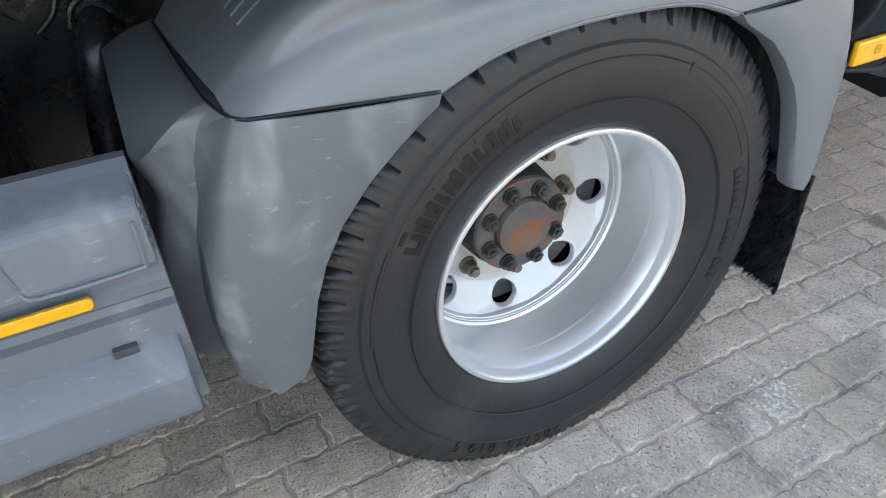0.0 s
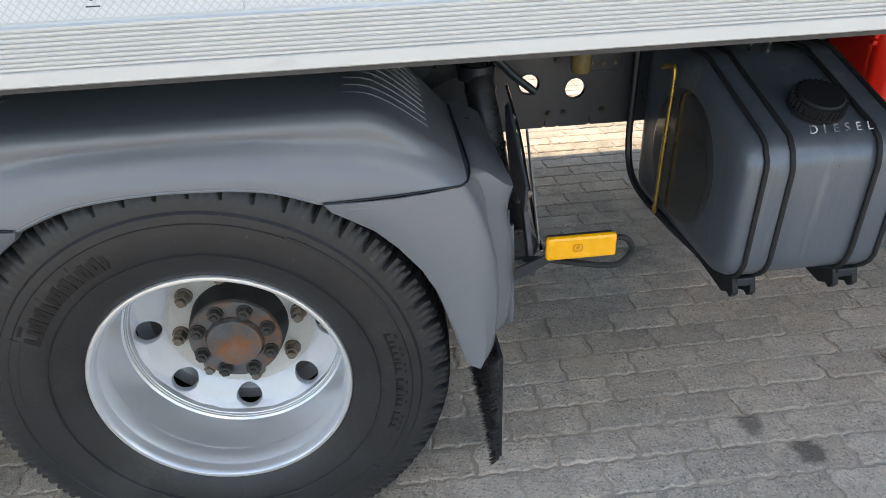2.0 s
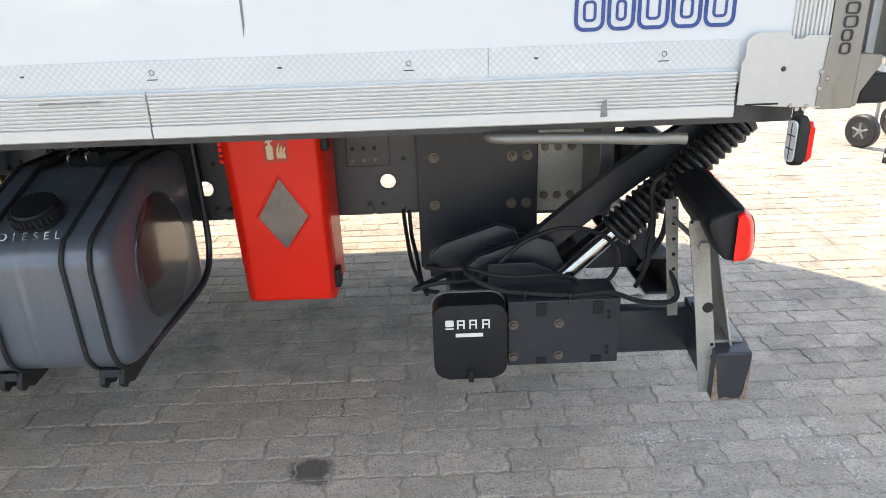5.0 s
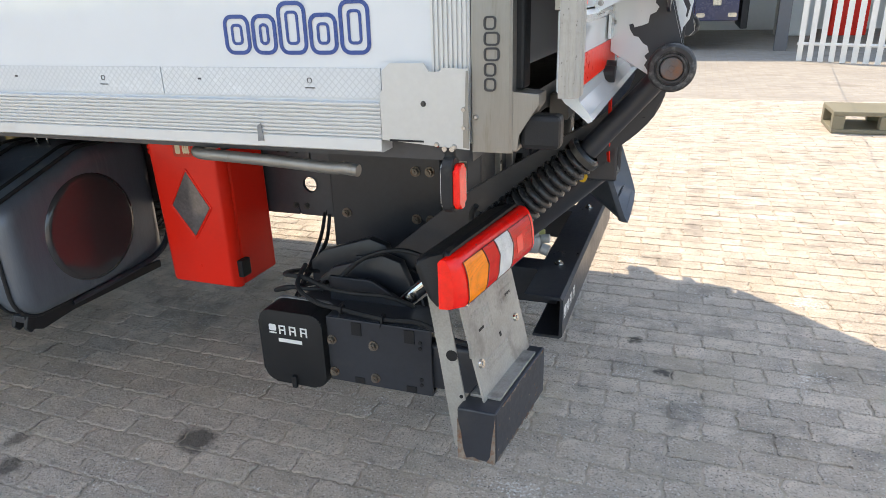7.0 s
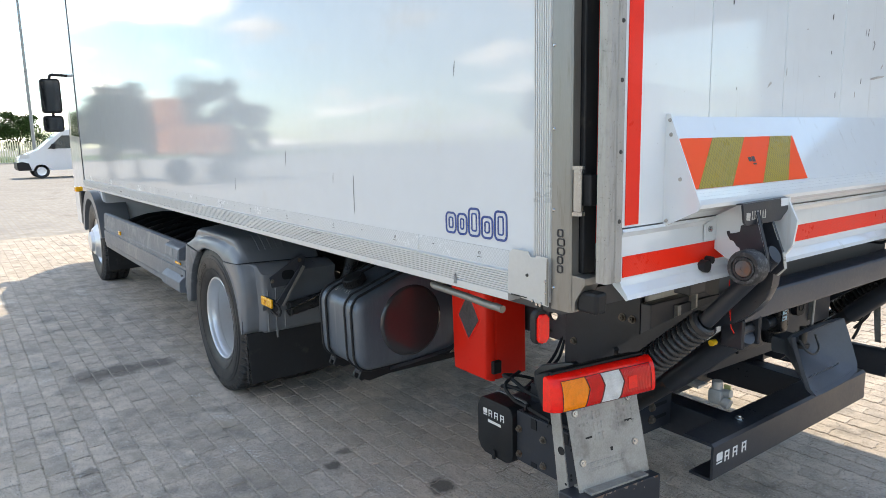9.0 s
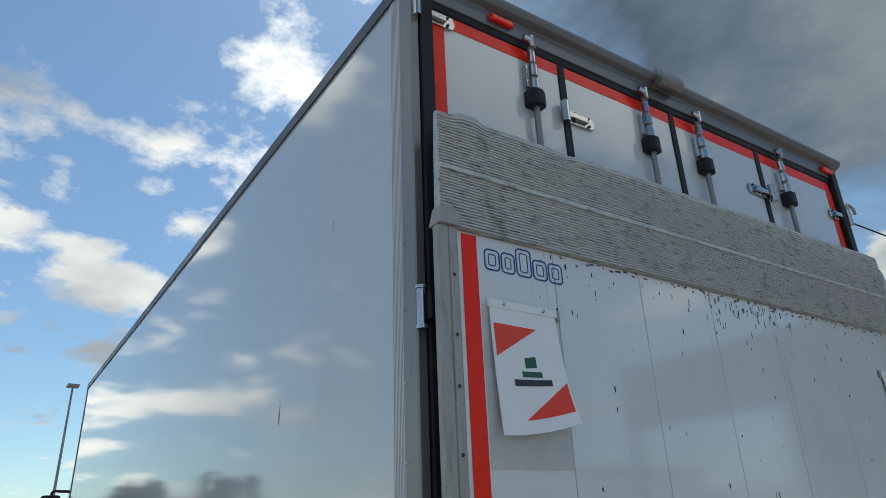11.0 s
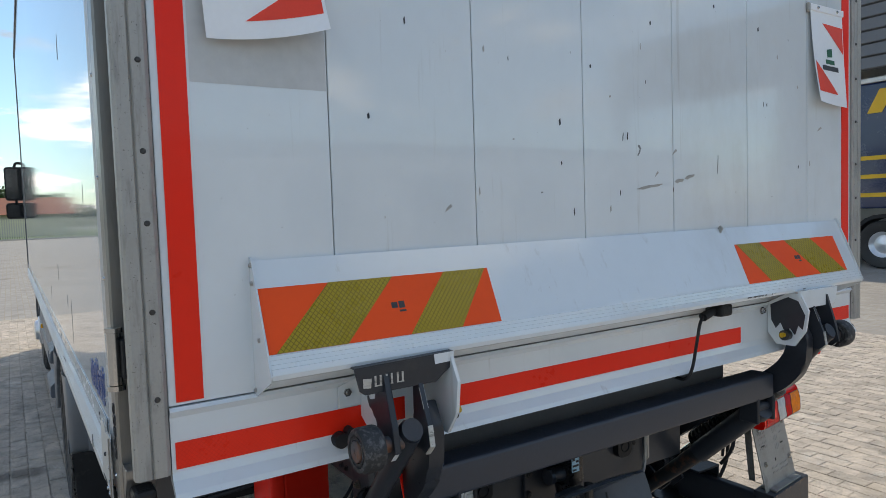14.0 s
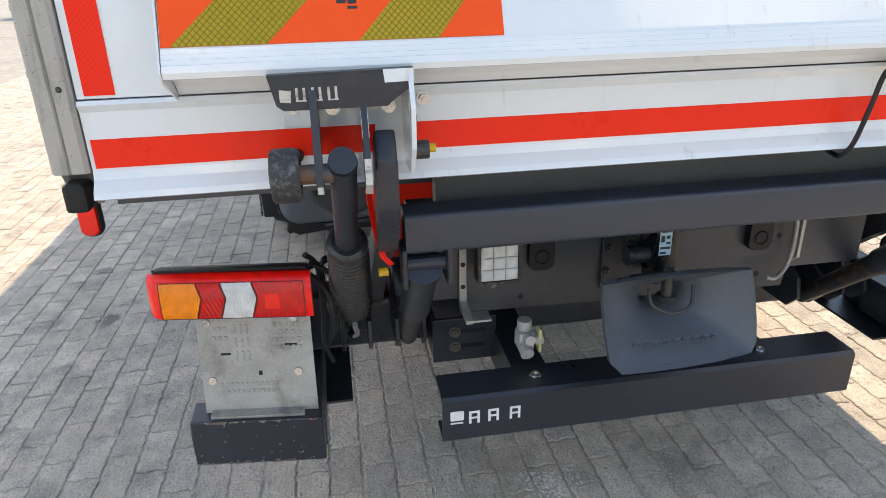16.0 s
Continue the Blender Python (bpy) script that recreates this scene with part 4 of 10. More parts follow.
def build_platform():
    bm = B()
    box(bm, 2.921, 2.9495, 0.0675, FAR_Y - 0.0675, 1.246, 2.40)
    platform = part("lift_platform", bm, ALU, truck, "folded-up tail lift platform, white with red tape")
    joints = (0.068, 0.3945, 0.746, 1.087, 1.434, 1.787, 2.128, FAR_Y - 0.068)
    for a, b in zip(joints, joints[1:]):
        bm = B()
        box(bm, 2.950, PX, a + 0.0012, b - 0.0012, 1.2465, 2.398, 0.0012, 1)
        part("slat", bm, SLAT, platform, "white coated slat with chipped paint")
    # aluminium side posts
    for s in (1, -1):
        yy = 0.0 if s > 0 else FAR_Y
        f = [(2.940, 0.008), (2.962, 0.008), (2.968, 0.014), (2.968, 0.034), (2.964, 0.037), (2.968, 0.040), (2.968, 0.060), (2.962, 0.0665), (2.940, 0.0665)]
        bm = B()
        prism(bm, [(x, yy + s * y) for x, y in f], "z", 1.128, 2.398)
        part("side_post", bm, ALU_POST, platform, "weathered aluminium platform edge")
        for k in range(8):
            z = 1.265 + 0.142 * k + 0.01 * (k % 3)
            bm = B()
            rod(bm, (2.968, yy + s * 0.05, z), (2.9705, yy + s * 0.05, z), 0.0052, 0.0035, seg=10)
            part("rivet", bm, DARK_BOLT, platform)
        bm = B()
        box(bm, PX + 0.0003, PX + 0.0018, min(yy + s * 0.082, yy + s * 0.129), max(yy + s * 0.082, yy + s * 0.129), 1.252, 2.392)
        part("contour_tape", bm, RED_TAPE, platform, "red reflective tape stripe")
    # ribbed ramp at the top
    prof = [(2.935, 2.399), (2.972, 2.399)]
    z = 2.404
    while z < 2.728:
        if abs(z - 2.565) < 0.008:
            prof += [(2.973, z), (2.973, z + 0.010)]
            z += 0.012
            continue
        prof += [(2.9640, z), (2.968, z + 0.0014), (2.968, z + 0.0046), (2.9640, z + 0.0060)]
        z += 0.0088
    prof += [(2.966, 2.736), (2.962, 2.744), (2.955, 2.746), (2.948, 2.742), (2.940, 2.60)]
    bm = B()
    rs = random.Random(31)
    cuts = [0.018 + (FAR_Y - 0.093) * k / 60 for k in range(61)]
    rows = []
    for k, y in enumerate(cuts):
        dent = 0.0015 * math.sin(y * 9.0) + rs.uniform(-0.0015, 0.0015) + (0.010 if 0.08 < y < 0.14 else 0.0) - (0.006 if 0.48 < y < 0.52 else 0.0)
        rows.append([(x + (0.5 * dent * ((z - 2.399) / 0.347) ** 6 if z > 2.4 else 0.0), y, z + (dent + 0.012 * (y - 0.1)) * max(0.0, (z - 2.68) / 0.066)) for x, z in prof])
    vs = loft(bm, rows, True)
    bm.faces.new(vs[0]); bm.faces.new(vs[-1])
    bmesh.ops.recalc_face_normals(bm, faces=bm.faces)
    part("ramp", bm, ALU, platform, "ribbed bare aluminium ramp, worn and dented")
    bm = B()
    prism(bm, [(FAR_Y - 0.0745, 2.400), (FAR_Y - 0.012, 2.400), (FAR_Y - 0.030, 2.62), (FAR_Y - 0.055, 2.70), (FAR_Y - 0.0745, 2.715)], "x", 2.946, 2.968, 0.002)
    part("ramp_corner", bm, ALU, platform, "cut aluminium ramp corner")
    bm = B()
    prism(bm, [(0.004, 2.40), (0.07, 2.40), (0.07, 2.425), (0.045, 2.455), (0.017, 2.455)], "x", 2.925, 2.978, 0.004)
    part("ramp_corner", bm, ALU_POST, platform, "dented aluminium corner cap")
    # lower flap: pale band, red tape, rolled lip
    bm = B()
    prism(bm, [(2.926, 1.2445), (2.962, 1.2445), (2.966, 1.238), (2.958, 1.226), (2.958, 1.128), (2.962, 1.114), (2.978, 1.096), (2.982, 1.086), (2.976, 1.083), (2.955, 1.101), (2.94, 1.112), (2.926, 1.13)], "y", 0.069, FAR_Y - 0.069)
    flap = part("lower_flap", bm, SLAT, platform, "white lower platform edge with a rolled lip")
    for a, b in ((0.076, 0.540), (0.604, 1.742), (1.995, FAR_Y - 0.08)):
        bm = B()
        box(bm, 2.9583, 2.9598, a, b, 1.1335, 1.1815)
        part("contour_tape", bm, RED_TAPE, platform, "red reflective tape stripe")
    # slanted bumper beam with its grooves
    y0, y1 = 0.226, FAR_Y - 0.180
    prof = [(2.958, 1.491), (2.964, 1.493), (3.034, 1.330), (3.0355, 1.3255), (3.0375, 1.3255), (3.039, 1.3185), (3.0415, 1.3185), (3.043, 1.3110), (3.0455, 1.3110), (3.047, 1.3035), (3.0495, 1.3035), (3.0525, 1.293), (3.050, 1.284), (3.036, 1.281), (3.0, 1.283), (2.972, 1.262), (2.958, 1.247)]
    bm = B()
    prism(bm, prof, "y", y0, y1)
    beam = part("bumper_beam", bm, SLAT, platform, "white slanted beam with fine grooves along its edge")
    for y, s in ((y0, 1), (y1, -1)):
        bm = B()
        prism(bm, [(2.957, 1.500), (2.968, 1.499), (3.055, 1.292), (3.048, 1.279), (2.957, 1.236)], "y", y - s * 0.004, y - s * 0.001)
        part("end_cap", bm, SLAT, beam, "white beam end plate")
        for p in ((2.968, 1.485), (2.972, 1.452), (3.0, 1.35), (2.966, 1.252)):
            bm = B()
            rod(bm, (p[0], y - s * 0.004, p[1]), (p[0], y - s * 0.008, p[1]), 0.005, 0.003, seg=8)
            part("rivet", bm, ALU_POST, beam)
    # hatched warning plates on the slope
    up = Vector((2.9845 - 3.0335, 0, 1.4415 - 1.3275)).normalized()
    out = Vector((up.z, 0, -up.x))
    base = Vector((3.0345, 0, 1.3275)) + out * 0.0006

    def sloped(y, h, lift):
        return base + up * h + out * lift + Vector((0, y, 0))

    def slope_patch(bm, pts, l0, l1):
        lo, hi = [bm.verts.new(sloped(y, h, l0)) for y, h in pts], [bm.verts.new(sloped(y, h, l1)) for y, h in pts]
        bm.faces.new(lo[::-1]); bm.faces.new(hi)
        for i in range(len(pts)):
            bm.faces.new((lo[i], lo[(i + 1) % len(pts)], hi[(i + 1) % len(pts)], hi[i]))
    H = 0.1245
    for a, b, s in ((0.227, 0.748, 1), (1.672, 2.232, -1)):
        bm = B()
        slope_patch(bm, [(a, 0), (b, 0), (b, H), (a, H)], 0.0, 0.0012)
        sign = part("warning_plate", bm, ORANGE, beam, "orange warning plate with slanted yellow bars")
        w = b - a
        for f0, f1, g0, g1 in ((0.025, 0.295, 0.265, 0.535), (0.56, 0.80, 0.775, 0.985)):
            pts = [(f0, 0), (f1, 0), (g1, H), (g0, H)]
            if s < 0:
                pts = [(1 - x, h) for x, h in pts]
            bm = B()
            slope_patch(bm, [(a + w * x, h) for x, h in pts], 0.0013, 0.0018)
            part("yellow_bar", bm, OLIVE, sign, "yellow honeycomb reflective bar")
        bm = B()
        c = a + w * 0.53
        slope_patch(bm, [(c - 0.014, 0.058), (c, 0.058), (c, 0.070), (c - 0.014, 0.070)], 0.0013, 0.0019)
        slope_patch(bm, [(c + 0.003, 0.057), (c + 0.016, 0.057), (c + 0.016, 0.071), (c + 0.003, 0.071)], 0.0013, 0.0019)
        slope_patch(bm, [(c + 0.002, 0.049), (c + 0.017, 0.049), (c + 0.017, 0.053), (c + 0.002, 0.053)], 0.0013, 0.0019)
        part("plate_mark", bm, INK, sign)
    # chipped paint and stains
    rs = random.Random(11)
    for k in range(95):
        y = rs.uniform(0.3, 2.25)
        z = rs.choice([rs.uniform(2.2, 2.392), rs.uniform(2.32, 2.392), rs.uniform(1.55, 2.2)])
        w, h = rs.uniform(0.0015, 0.006), rs.uniform(0.003, 0.022)
        bm = B()
        prism(bm, [(y, z), (y + w, z + h * 0.2), (y + w * 0.7, z + h), (y - w * 0.3, z + h * 0.7)], "x", PX + 0.0002, PX + 0.0008)
        part("paint_chip", bm, INK if rs.random() < 0.7 else ALU_POST, platform)
    for y, z, w in ((0.66, 1.57, 0.02), (1.30, 2.14, 0.018), (1.355, 1.646, 0.016), (1.43, 1.708, 0.02), (2.19, 1.80, 0.03)):
        bm = B()
        prism(bm, [(y, z), (y + w * 0.5, z + 0.006), (y + w, z + 0.012), (y + w * 0.8, z + 0.018), (y + w * 0.3, z + 0.010)], "x", PX + 0.0002, PX + 0.0008)
        part("paint_chip", bm, ALU_POST, platform)
    # long scrapes through the paint
    for y0, z0, y1, z1, w, m in ((1.282, 1.614, 1.386, 1.627, 0.009, ALU_POST), (1.440, 1.633, 1.478, 1.639, 0.012, ALU_POST), (1.484, 1.642, 1.527, 1.653, 0.011, ALU_POST), (1.288, 1.733, 1.300, 1.722, 0.008, SCRATCH), (1.298, 1.722, 1.287, 1.703, 0.006, SCRATCH), (1.229, 1.742, 1.232, 1.764, 0.004, SCRATCH), (1.247, 1.744, 1.249, 1.766, 0.004, INK), (1.636, 1.655, 1.639, 1.712, 0.003, SCRATCH)):
        bm = B()
        d = Vector((y1 - y0, z1 - z0)).normalized()
        n = Vector((-d.y, d.x)) * w * 0.5
        pts = []
        for f, e in ((0.0, 0.2), (0.2, 0.8), (0.45, 1.0), (0.7, 0.7), (1.0, 0.3)):
            pts.append((y0 + (y1 - y0) * f + n.x * e, z0 + (z1 - z0) * f + n.y * e))
        for f, e in ((1.0, 0.2), (0.8, 0.9), (0.5, 0.6), (0.25, 1.0), (0.0, 0.1)):
            pts.append((y0 + (y1 - y0) * f - n.x * e, z0 + (z1 - z0) * f - n.y * e))
        prism(bm, pts, "x", PX + 0.0002, PX + 0.0008)
        part("scrape", bm, m, platform)
    for z0, z1, mat in ((1.815, 2.21, DULL),):
        bm = B()
        box(bm, PX + 0.0002, PX + 0.0006, 0.134, 0.391, z0, z1)
        part("sticker_residue", bm, mat, platform, "dull grey residue of an old sticker")
    for k in range(150):     # flaking along the top edge and streaks on the middle slats
        y = rs.gauss(1.25, 0.14) if k < 60 else rs.uniform(0.42, 2.4)
        z = 2.397 - abs(rs.gauss(0, 0.06 if k < 60 else 0.008))
        w, h = rs.uniform(0.002, 0.006), rs.uniform(0.006, 0.030) if k < 60 else rs.uniform(0.003, 0.010)
        if k >= 60:
            w *= 2.5
        bm = B()
        prism(bm, [(y, z - h), (y + w, z - h * 0.8), (y + w * 0.8, z), (y - w * 0.3, z - h * 0.2)], "x", PX + 0.0002, PX + 0.0008)
        part("paint_chip", bm, SCRATCH if k % 3 else INK, platform)
    # maker's mark on the first slats, as plain outlined blocks
    y = 0.152
    for w, h in ((0.052, 0.060), (0.048, 0.060), (0.055, 0.082), (0.053, 0.060), (0.053, 0.060)):
        bm = B()
        ring_frame(bm, y, y + w, 2.305, 2.305 + h, 0.014, 0.0045, PX + 0.0004, PX + 0.0012, "x")
        ring_frame(bm, y + 0.013, y + w - 0.013, 2.318, 2.305 + h - 0.013, 0.007, 0.003, PX + 0.0004, PX + 0.0012, "x")
        part("mark_block", bm, BLUE, platform)
        y += w + 0.003
    # chips along the beam's lower edge and a worn corner
    rs = random.Random(9)
    for k in range(34):
        y = y0 + abs(rs.gauss(0, 0.13)) if k < 26 else rs.uniform(y0, y1)
        w, h = rs.uniform(0.003, 0.014), rs.uniform(0.0015, 0.005)
        bm = B()
        prism(bm, [(y, 1.2935 - h), (y + w, 1.2935 - h * 0.7), (y + w * 0.8, 1.2935), (y - w * 0.2, 1.2935 - h * 0.2)], "x", 3.0515, 3.0532)
        part("paint_chip", bm, SCRATCH, platform)
    bm = B()
    prism(bm, [(2.957, 1.488), (2.970, 1.502), (2.978, 1.494), (2.970, 1.478), (2.962, 1.472)], "y", y0 - 0.0095, y0 - 0.0042)
    part("worn_corner", bm, ALU_POST, platform, "worn bare metal corner")
    # plug and lead under the beam
    bm = B()
    box(bm, 2.972, 3.03, 1.545, 1.60, 1.242, 1.278, 0.008)
    rod(bm, (3.0, 1.55, 1.26), (3.0, 1.50, 1.245), 0.013, seg=12)
    part("lead_plug", bm, PLASTIC, platform, "black lead plug")
    bm = B()
    hose(bm, [(3.0, 1.505, 1.25), (3.006, 1.478, 1.228), (3.0, 1.470, 1.17), (2.995, 1.455, 1.10), (2.975, 1.450, 1.070), (2.94, 1.46, 1.065), (2.90, 1.48, 1.06)], 0.0048)
    part("lead", bm, RUBBER, platform, "black lead that hangs below the beam")
    return platform


platform = build_platform()


def sweep(ob, k, y_ref):
    """Shears a part and its pieces so that its outer end lies further forward."""
    for o in [ob] + list(ob.children_recursive):
        for v in o.data.vertices:
            y = v.co.y + MID
            v.co.x += k * (min(y, FAR_Y - y) - y_ref)


# -- tail lift mechanism --
def wheel_roller(y0, y1):
    bm = B()
    lo, hi = min(y0, y1), max(y0, y1)
    edge = [(0.004, 0.016), (0.004, 0.021), (0.0005, 0.0225), (0.0005, 0.0265), (0.0045, 0.0275), (0.0045, 0.0300), (0.0, 0.0312), (0.0, 0.0385), (0.003, 0.0415), (0.008, 0.0432)]
    prof = [(lo + a, r) for a, r in edge] + [(hi - a, r) for a, r in edge[::-1]]
    lathe(bm, prof, (3.080, 0, 1.134), "y", 32, close=True)
    ring = part("roller", bm, WORN_ROLLER, truck, "black rubber ground roller", True)
    bm = B()
    out = y0
    s = 1 if y1 > y0 else -1
    rod(bm, (3.080, out + s * 0.006, 1.134), (3.080, y1 + s * 0.05, 1.134), 0.0158, seg=18)
    rod(bm, (3.080, out - s * 0.001, 1.134), (3.080, out + s * 0.006, 1.134), 0.010, seg=14)
    part("axle", bm, RUST, ring, "rusty roller axle")
    bm = B()
    lathe(bm, [(out + s * 0.006, 0.0205), (out - s * 0.001, 0.0200), (out - s * 0.0025, 0.0185), (out - s * 0.0020, 0.0060), (out + s * 0.001, 0.0045), (out + s * 0.001, 0.0)], (3.080, 0, 1.134), "y", 32)
    part("hub_cap", bm, RUST, ring, "rusty brown hub cap", True)


def bellows(p0, p1, r, waves, name="bellows"):
    """A ribbed rubber sleeve from p0 to p1."""
    p0, p1 = Vector(p0), Vector(p1)
    a, b, w = frame_of(p1 - p0)
    n = waves * 8
    rows = []
    for i in range(n + 1):
        f = i / n
        rr = r * (1.0 - 0.22 * f ** 1.5) * (0.75 + 0.26 * abs(math.sin(math.pi * waves * f)) ** 0.8)
        c = p0.lerp(p1, f)
        rows.append([c + rr * (math.cos(2 * math.pi * k / 22) * a + math.sin(2 * math.pi * k / 22) * b) for k in range(22)])
    bm = B()
    loft(bm, rows, True)
    return bm


def build_lift_side(s):
    """One side of the lift: s is 1 on the driver's side, -1 opposite."""
    def Y(y):
        return y if s > 0 else FAR_Y - y
    def span(a, b):
        return min(Y(a), Y(b)), max(Y(a), Y(b))
    wheel_roller(Y(0.367), Y(0.412))
    # hooked cover plate above the roller
    bm = B()
    lo, hi = span(0.376, 0.597)
    pts = [(0.376, 1.283), (0.597, 1.286), (0.597, 1.262), (0.572, 1.246), (0.555, 1.232), (0.396, 1.232), (0.386, 1.240)]
    prism(bm, [(Y(y), z) for y, z in pts], "x", 3.062, 3.068, 0.001)
    prism(bm, [(Y(y), z) for y, z in ((0.376, 1.283), (0.597, 1.286), (0.597, 1.289), (0.376, 1.286))], "x", 3.02, 3.068, 0.0)
    hook = part("roller_guard", bm, BLACK if s > 0 else SLAT, truck, "black steel guard plate with a cut-out mark" if s > 0 else "white guard plate with torn black paint")
    if s > 0:
        bm = B()
        prism(bm, [(0.392, 1.246), (0.408, 1.244), (0.410, 1.262), (0.392, 1.264)], "x", 3.0683, 3.069, 0)
        for y in (0.416, 0.440, 0.464):
            box(bm, 3.0683, 3.069, y, y + 0.016, 1.2455, 1.2475)
            box(bm, 3.0683, 3.069, y, y + 0.004, 1.2475, 1.266)
            box(bm, 3.0683, 3.069, y + 0.011, y + 0.015, 1.2475, 1.266)
        part("mark_block", bm, ALU, hook)
    bm = B()
    for y in (0.512,):
        lo, hi = span(y, y + 0.010)
        prism(bm, [(3.045, 1.236), (3.068, 1.236), (3.098, 1.16), (3.105, 1.118), (3.085, 1.100), (3.055, 1.104), (3.044, 1.14)], "y", lo, hi, 0.001)
    fork = part("roller_fork", bm, BLACK, truck, "black steel fork with bright worn edges")
    for pts in ([(3.069, 1.228), (3.0705, 1.228), (3.0865, 1.1885), (3.0850, 1.1885)], [(3.0985, 1.158), (3.1005, 1.158), (3.1075, 1.118), (3.0885, 1.0975), (3.0870, 1.100), (3.1055, 1.1185)]):
        bm = B()
        prism(bm, pts, "y", *span(0.5115, 0.5225))
        part("worn_edge", bm, ALU, fork)
    # outer hinge plate: white, its lower half in flaked black paint, with a bolted flange
    bm = B()
    plate_pts = [(2.961, 1.246), (3.030, 1.281), (3.061, 1.281), (3.096, 1.165), (3.104, 1.120), (3.086, 1.101), (3.055, 1.104), (2.961, 1.160)]
    prism(bm, plate_pts, "y", *span(0.436, 0.446), 0.001)
    outer = part("hinge_plate", bm, SLAT, truck, "white hinge plate with flaked black paint")
    bm = B()
    prism(bm, [(Y(0.386), 1.186), (Y(0.4355), 1.186), (Y(0.4355), 1.246), (Y(0.386), 1.228)], "x", 2.9605, 2.966, 0.001)
    part("flange", bm, SLAT, outer, "white bolted flange")
    flaked = [(3.040, 1.262), (3.0605, 1.2795), (3.0955, 1.165), (3.1035, 1.120), (3.086, 1.102), (3.056, 1.105), (3.036, 1.120), (3.027, 1.134), (3.032, 1.143), (3.026, 1.151), (3.034, 1.158), (3.030, 1.170), (3.022, 1.174), (3.013, 1.186), (3.004, 1.188), (2.996, 1.200), (2.994, 1.209), (3.001, 1.211), (3.004, 1.204), (3.018, 1.207), (3.029, 1.211), (3.031, 1.226), (3.042, 1.231), (3.047, 1.240), (3.040, 1.247)]
    bm = B()
    prism(bm, flaked, "y", *span(0.4350, 0.4358), 0.0)
    part("flaked_paint", bm, BLACK, outer, "patch of flaked black paint")
    bm = B()
    prism(bm, [(x + 0.006 * math.sin(40 * z), z) for x, z in flaked], "y", *span(0.4462, 0.4470), 0.0)
    part("flaked_paint", bm, BLACK, outer, "patch of flaked black paint")
    bm = B()
    prism(bm, [(3.0612, 1.2812), (3.0632, 1.2812), (3.0985, 1.165), (3.1062, 1.120), (3.1042, 1.119), (3.0965, 1.1645)], "y", *span(0.4352, 0.4468), 0.0)
    part("painted_edge", bm, BLACK, outer)
    bm = B()
    prism(bm, [(Y(0.552), 1.268), (Y(0.597), 1.269), (Y(0.597), 1.2885), (Y(0.550), 1.2880)], "x", 3.0682, 3.0688, 0)
    part("bare_patch", bm, SLAT, hook, "patch where the white shows")
    for y, z, r in ((0.385, 1.122, 0.0165), (0.405, 1.136, 0.010)):
        bm = B()
        rod(bm, (2.957, Y(y), z), (2.978, Y(y), z), r, r * 0.92, seg=20)
        part("buffer", bm, RUBBER, truck, "small black rubber buffer")
    bm = B()
    prism(bm, [(2.961, 1.245), (3.03, 1.281), (3.068, 1.281), (3.094, 1.23), (3.085, 1.165), (3.05, 1.115), (2.99, 1.115), (2.961, 1.15)], "y", *span(0.588, 0.596), 0.001)
    part("hinge_plate", bm, SLAT, truck, "white hinge plate with flaked black paint")
    bm = B()
    prism(bm, [(2.972, 1.240), (3.03, 1.268), (3.062, 1.258), (3.084, 1.215), (3.076, 1.170), (3.062, 1.182), (3.052, 1.150), (3.035, 1.172), (3.028, 1.140), (3.005, 1.185), (2.99, 1.165), (2.975, 1.19)], "y", *span(0.5965, 0.5975), 0.0)
    part("flaked_paint", bm, BLACK, truck, "patch of flaked black paint")
    bm = B()
    rod(bm, (3.03, Y(0.600), 1.150), (3.03, Y(0.622), 1.150), 0.016, seg=16)
    part("pivot_pin", bm, DARK_BOLT, truck)
    bm = B()
    rod(bm, (3.03, Y(0.622), 1.152), (3.03, Y(0.634), 1.152), 0.0075, seg=10)
    part("grease_nipple_cap", bm, YELLOW, truck, "small yellow grease cap")
    for y, z in ((0.405, 1.215), (0.565, 1.212), (0.47, 1.213), (0.625, 1.222)):
        bolt("bolt", (2.960, Y(y), z), (1, 0, 0), 0.009, 0.010, CHROME, truck)
    # lift arm, bent up to the pivot
    def arm_line(w):
        return [(2.36, 0.600 + w), (2.60, 0.800 + w), (2.82, 0.945 + w), (2.93, 1.01 + w), (2.995, 1.08 + w * 0.8), (3.015, 1.172)]
    lower = [(2.40, 0.545), (2.66, 0.755), (2.88, 0.905), (2.985, 0.955), (3.06, 1.04), (3.072, 1.145)]
    bm = B()
    pts = [(p.x, p.y) for p in curve_points([(x, z, 0) for x, z in arm_line(0.0)], 5)] + [(3.045, 1.192)] + [(p.x, p.y) for p in curve_points([(x, z, 0) for x, z in lower[::-1]], 5)]
    prism(bm, pts, "y", *span(0.530, 0.566), 0.006)
    part("lift_arm", bm, BLACK, truck, "black bent steel lift arm", True)
    # lift cylinder with its sleeve
    c0, c1, c2, c3 = (2.40, Y(0.478), 0.465), (2.610, Y(0.478), 0.660), (2.922, Y(0.476), 0.952), (3.09, Y(0.478), 1.148)
    bm = B()
    rod(bm, c2, c3, 0.0220, 0.0220, seg=28)
    rod(bm, Vector(c3) - Vector((0.006, 0, -0.002)), Vector(c3) + Vector((0.008, 0, 0.010)), 0.0238, 0.0222, seg=28)
    cyl = part("lift_cylinder", bm, BLACK, truck, "black hydraulic lift cylinder", True)
    part("bellows", bellows(c1, c2, 0.050, 22), SLEEVE, cyl, "ribbed black rubber sleeve", True)
    bm = B()
    rod(bm, c0, c1, 0.022, seg=18)
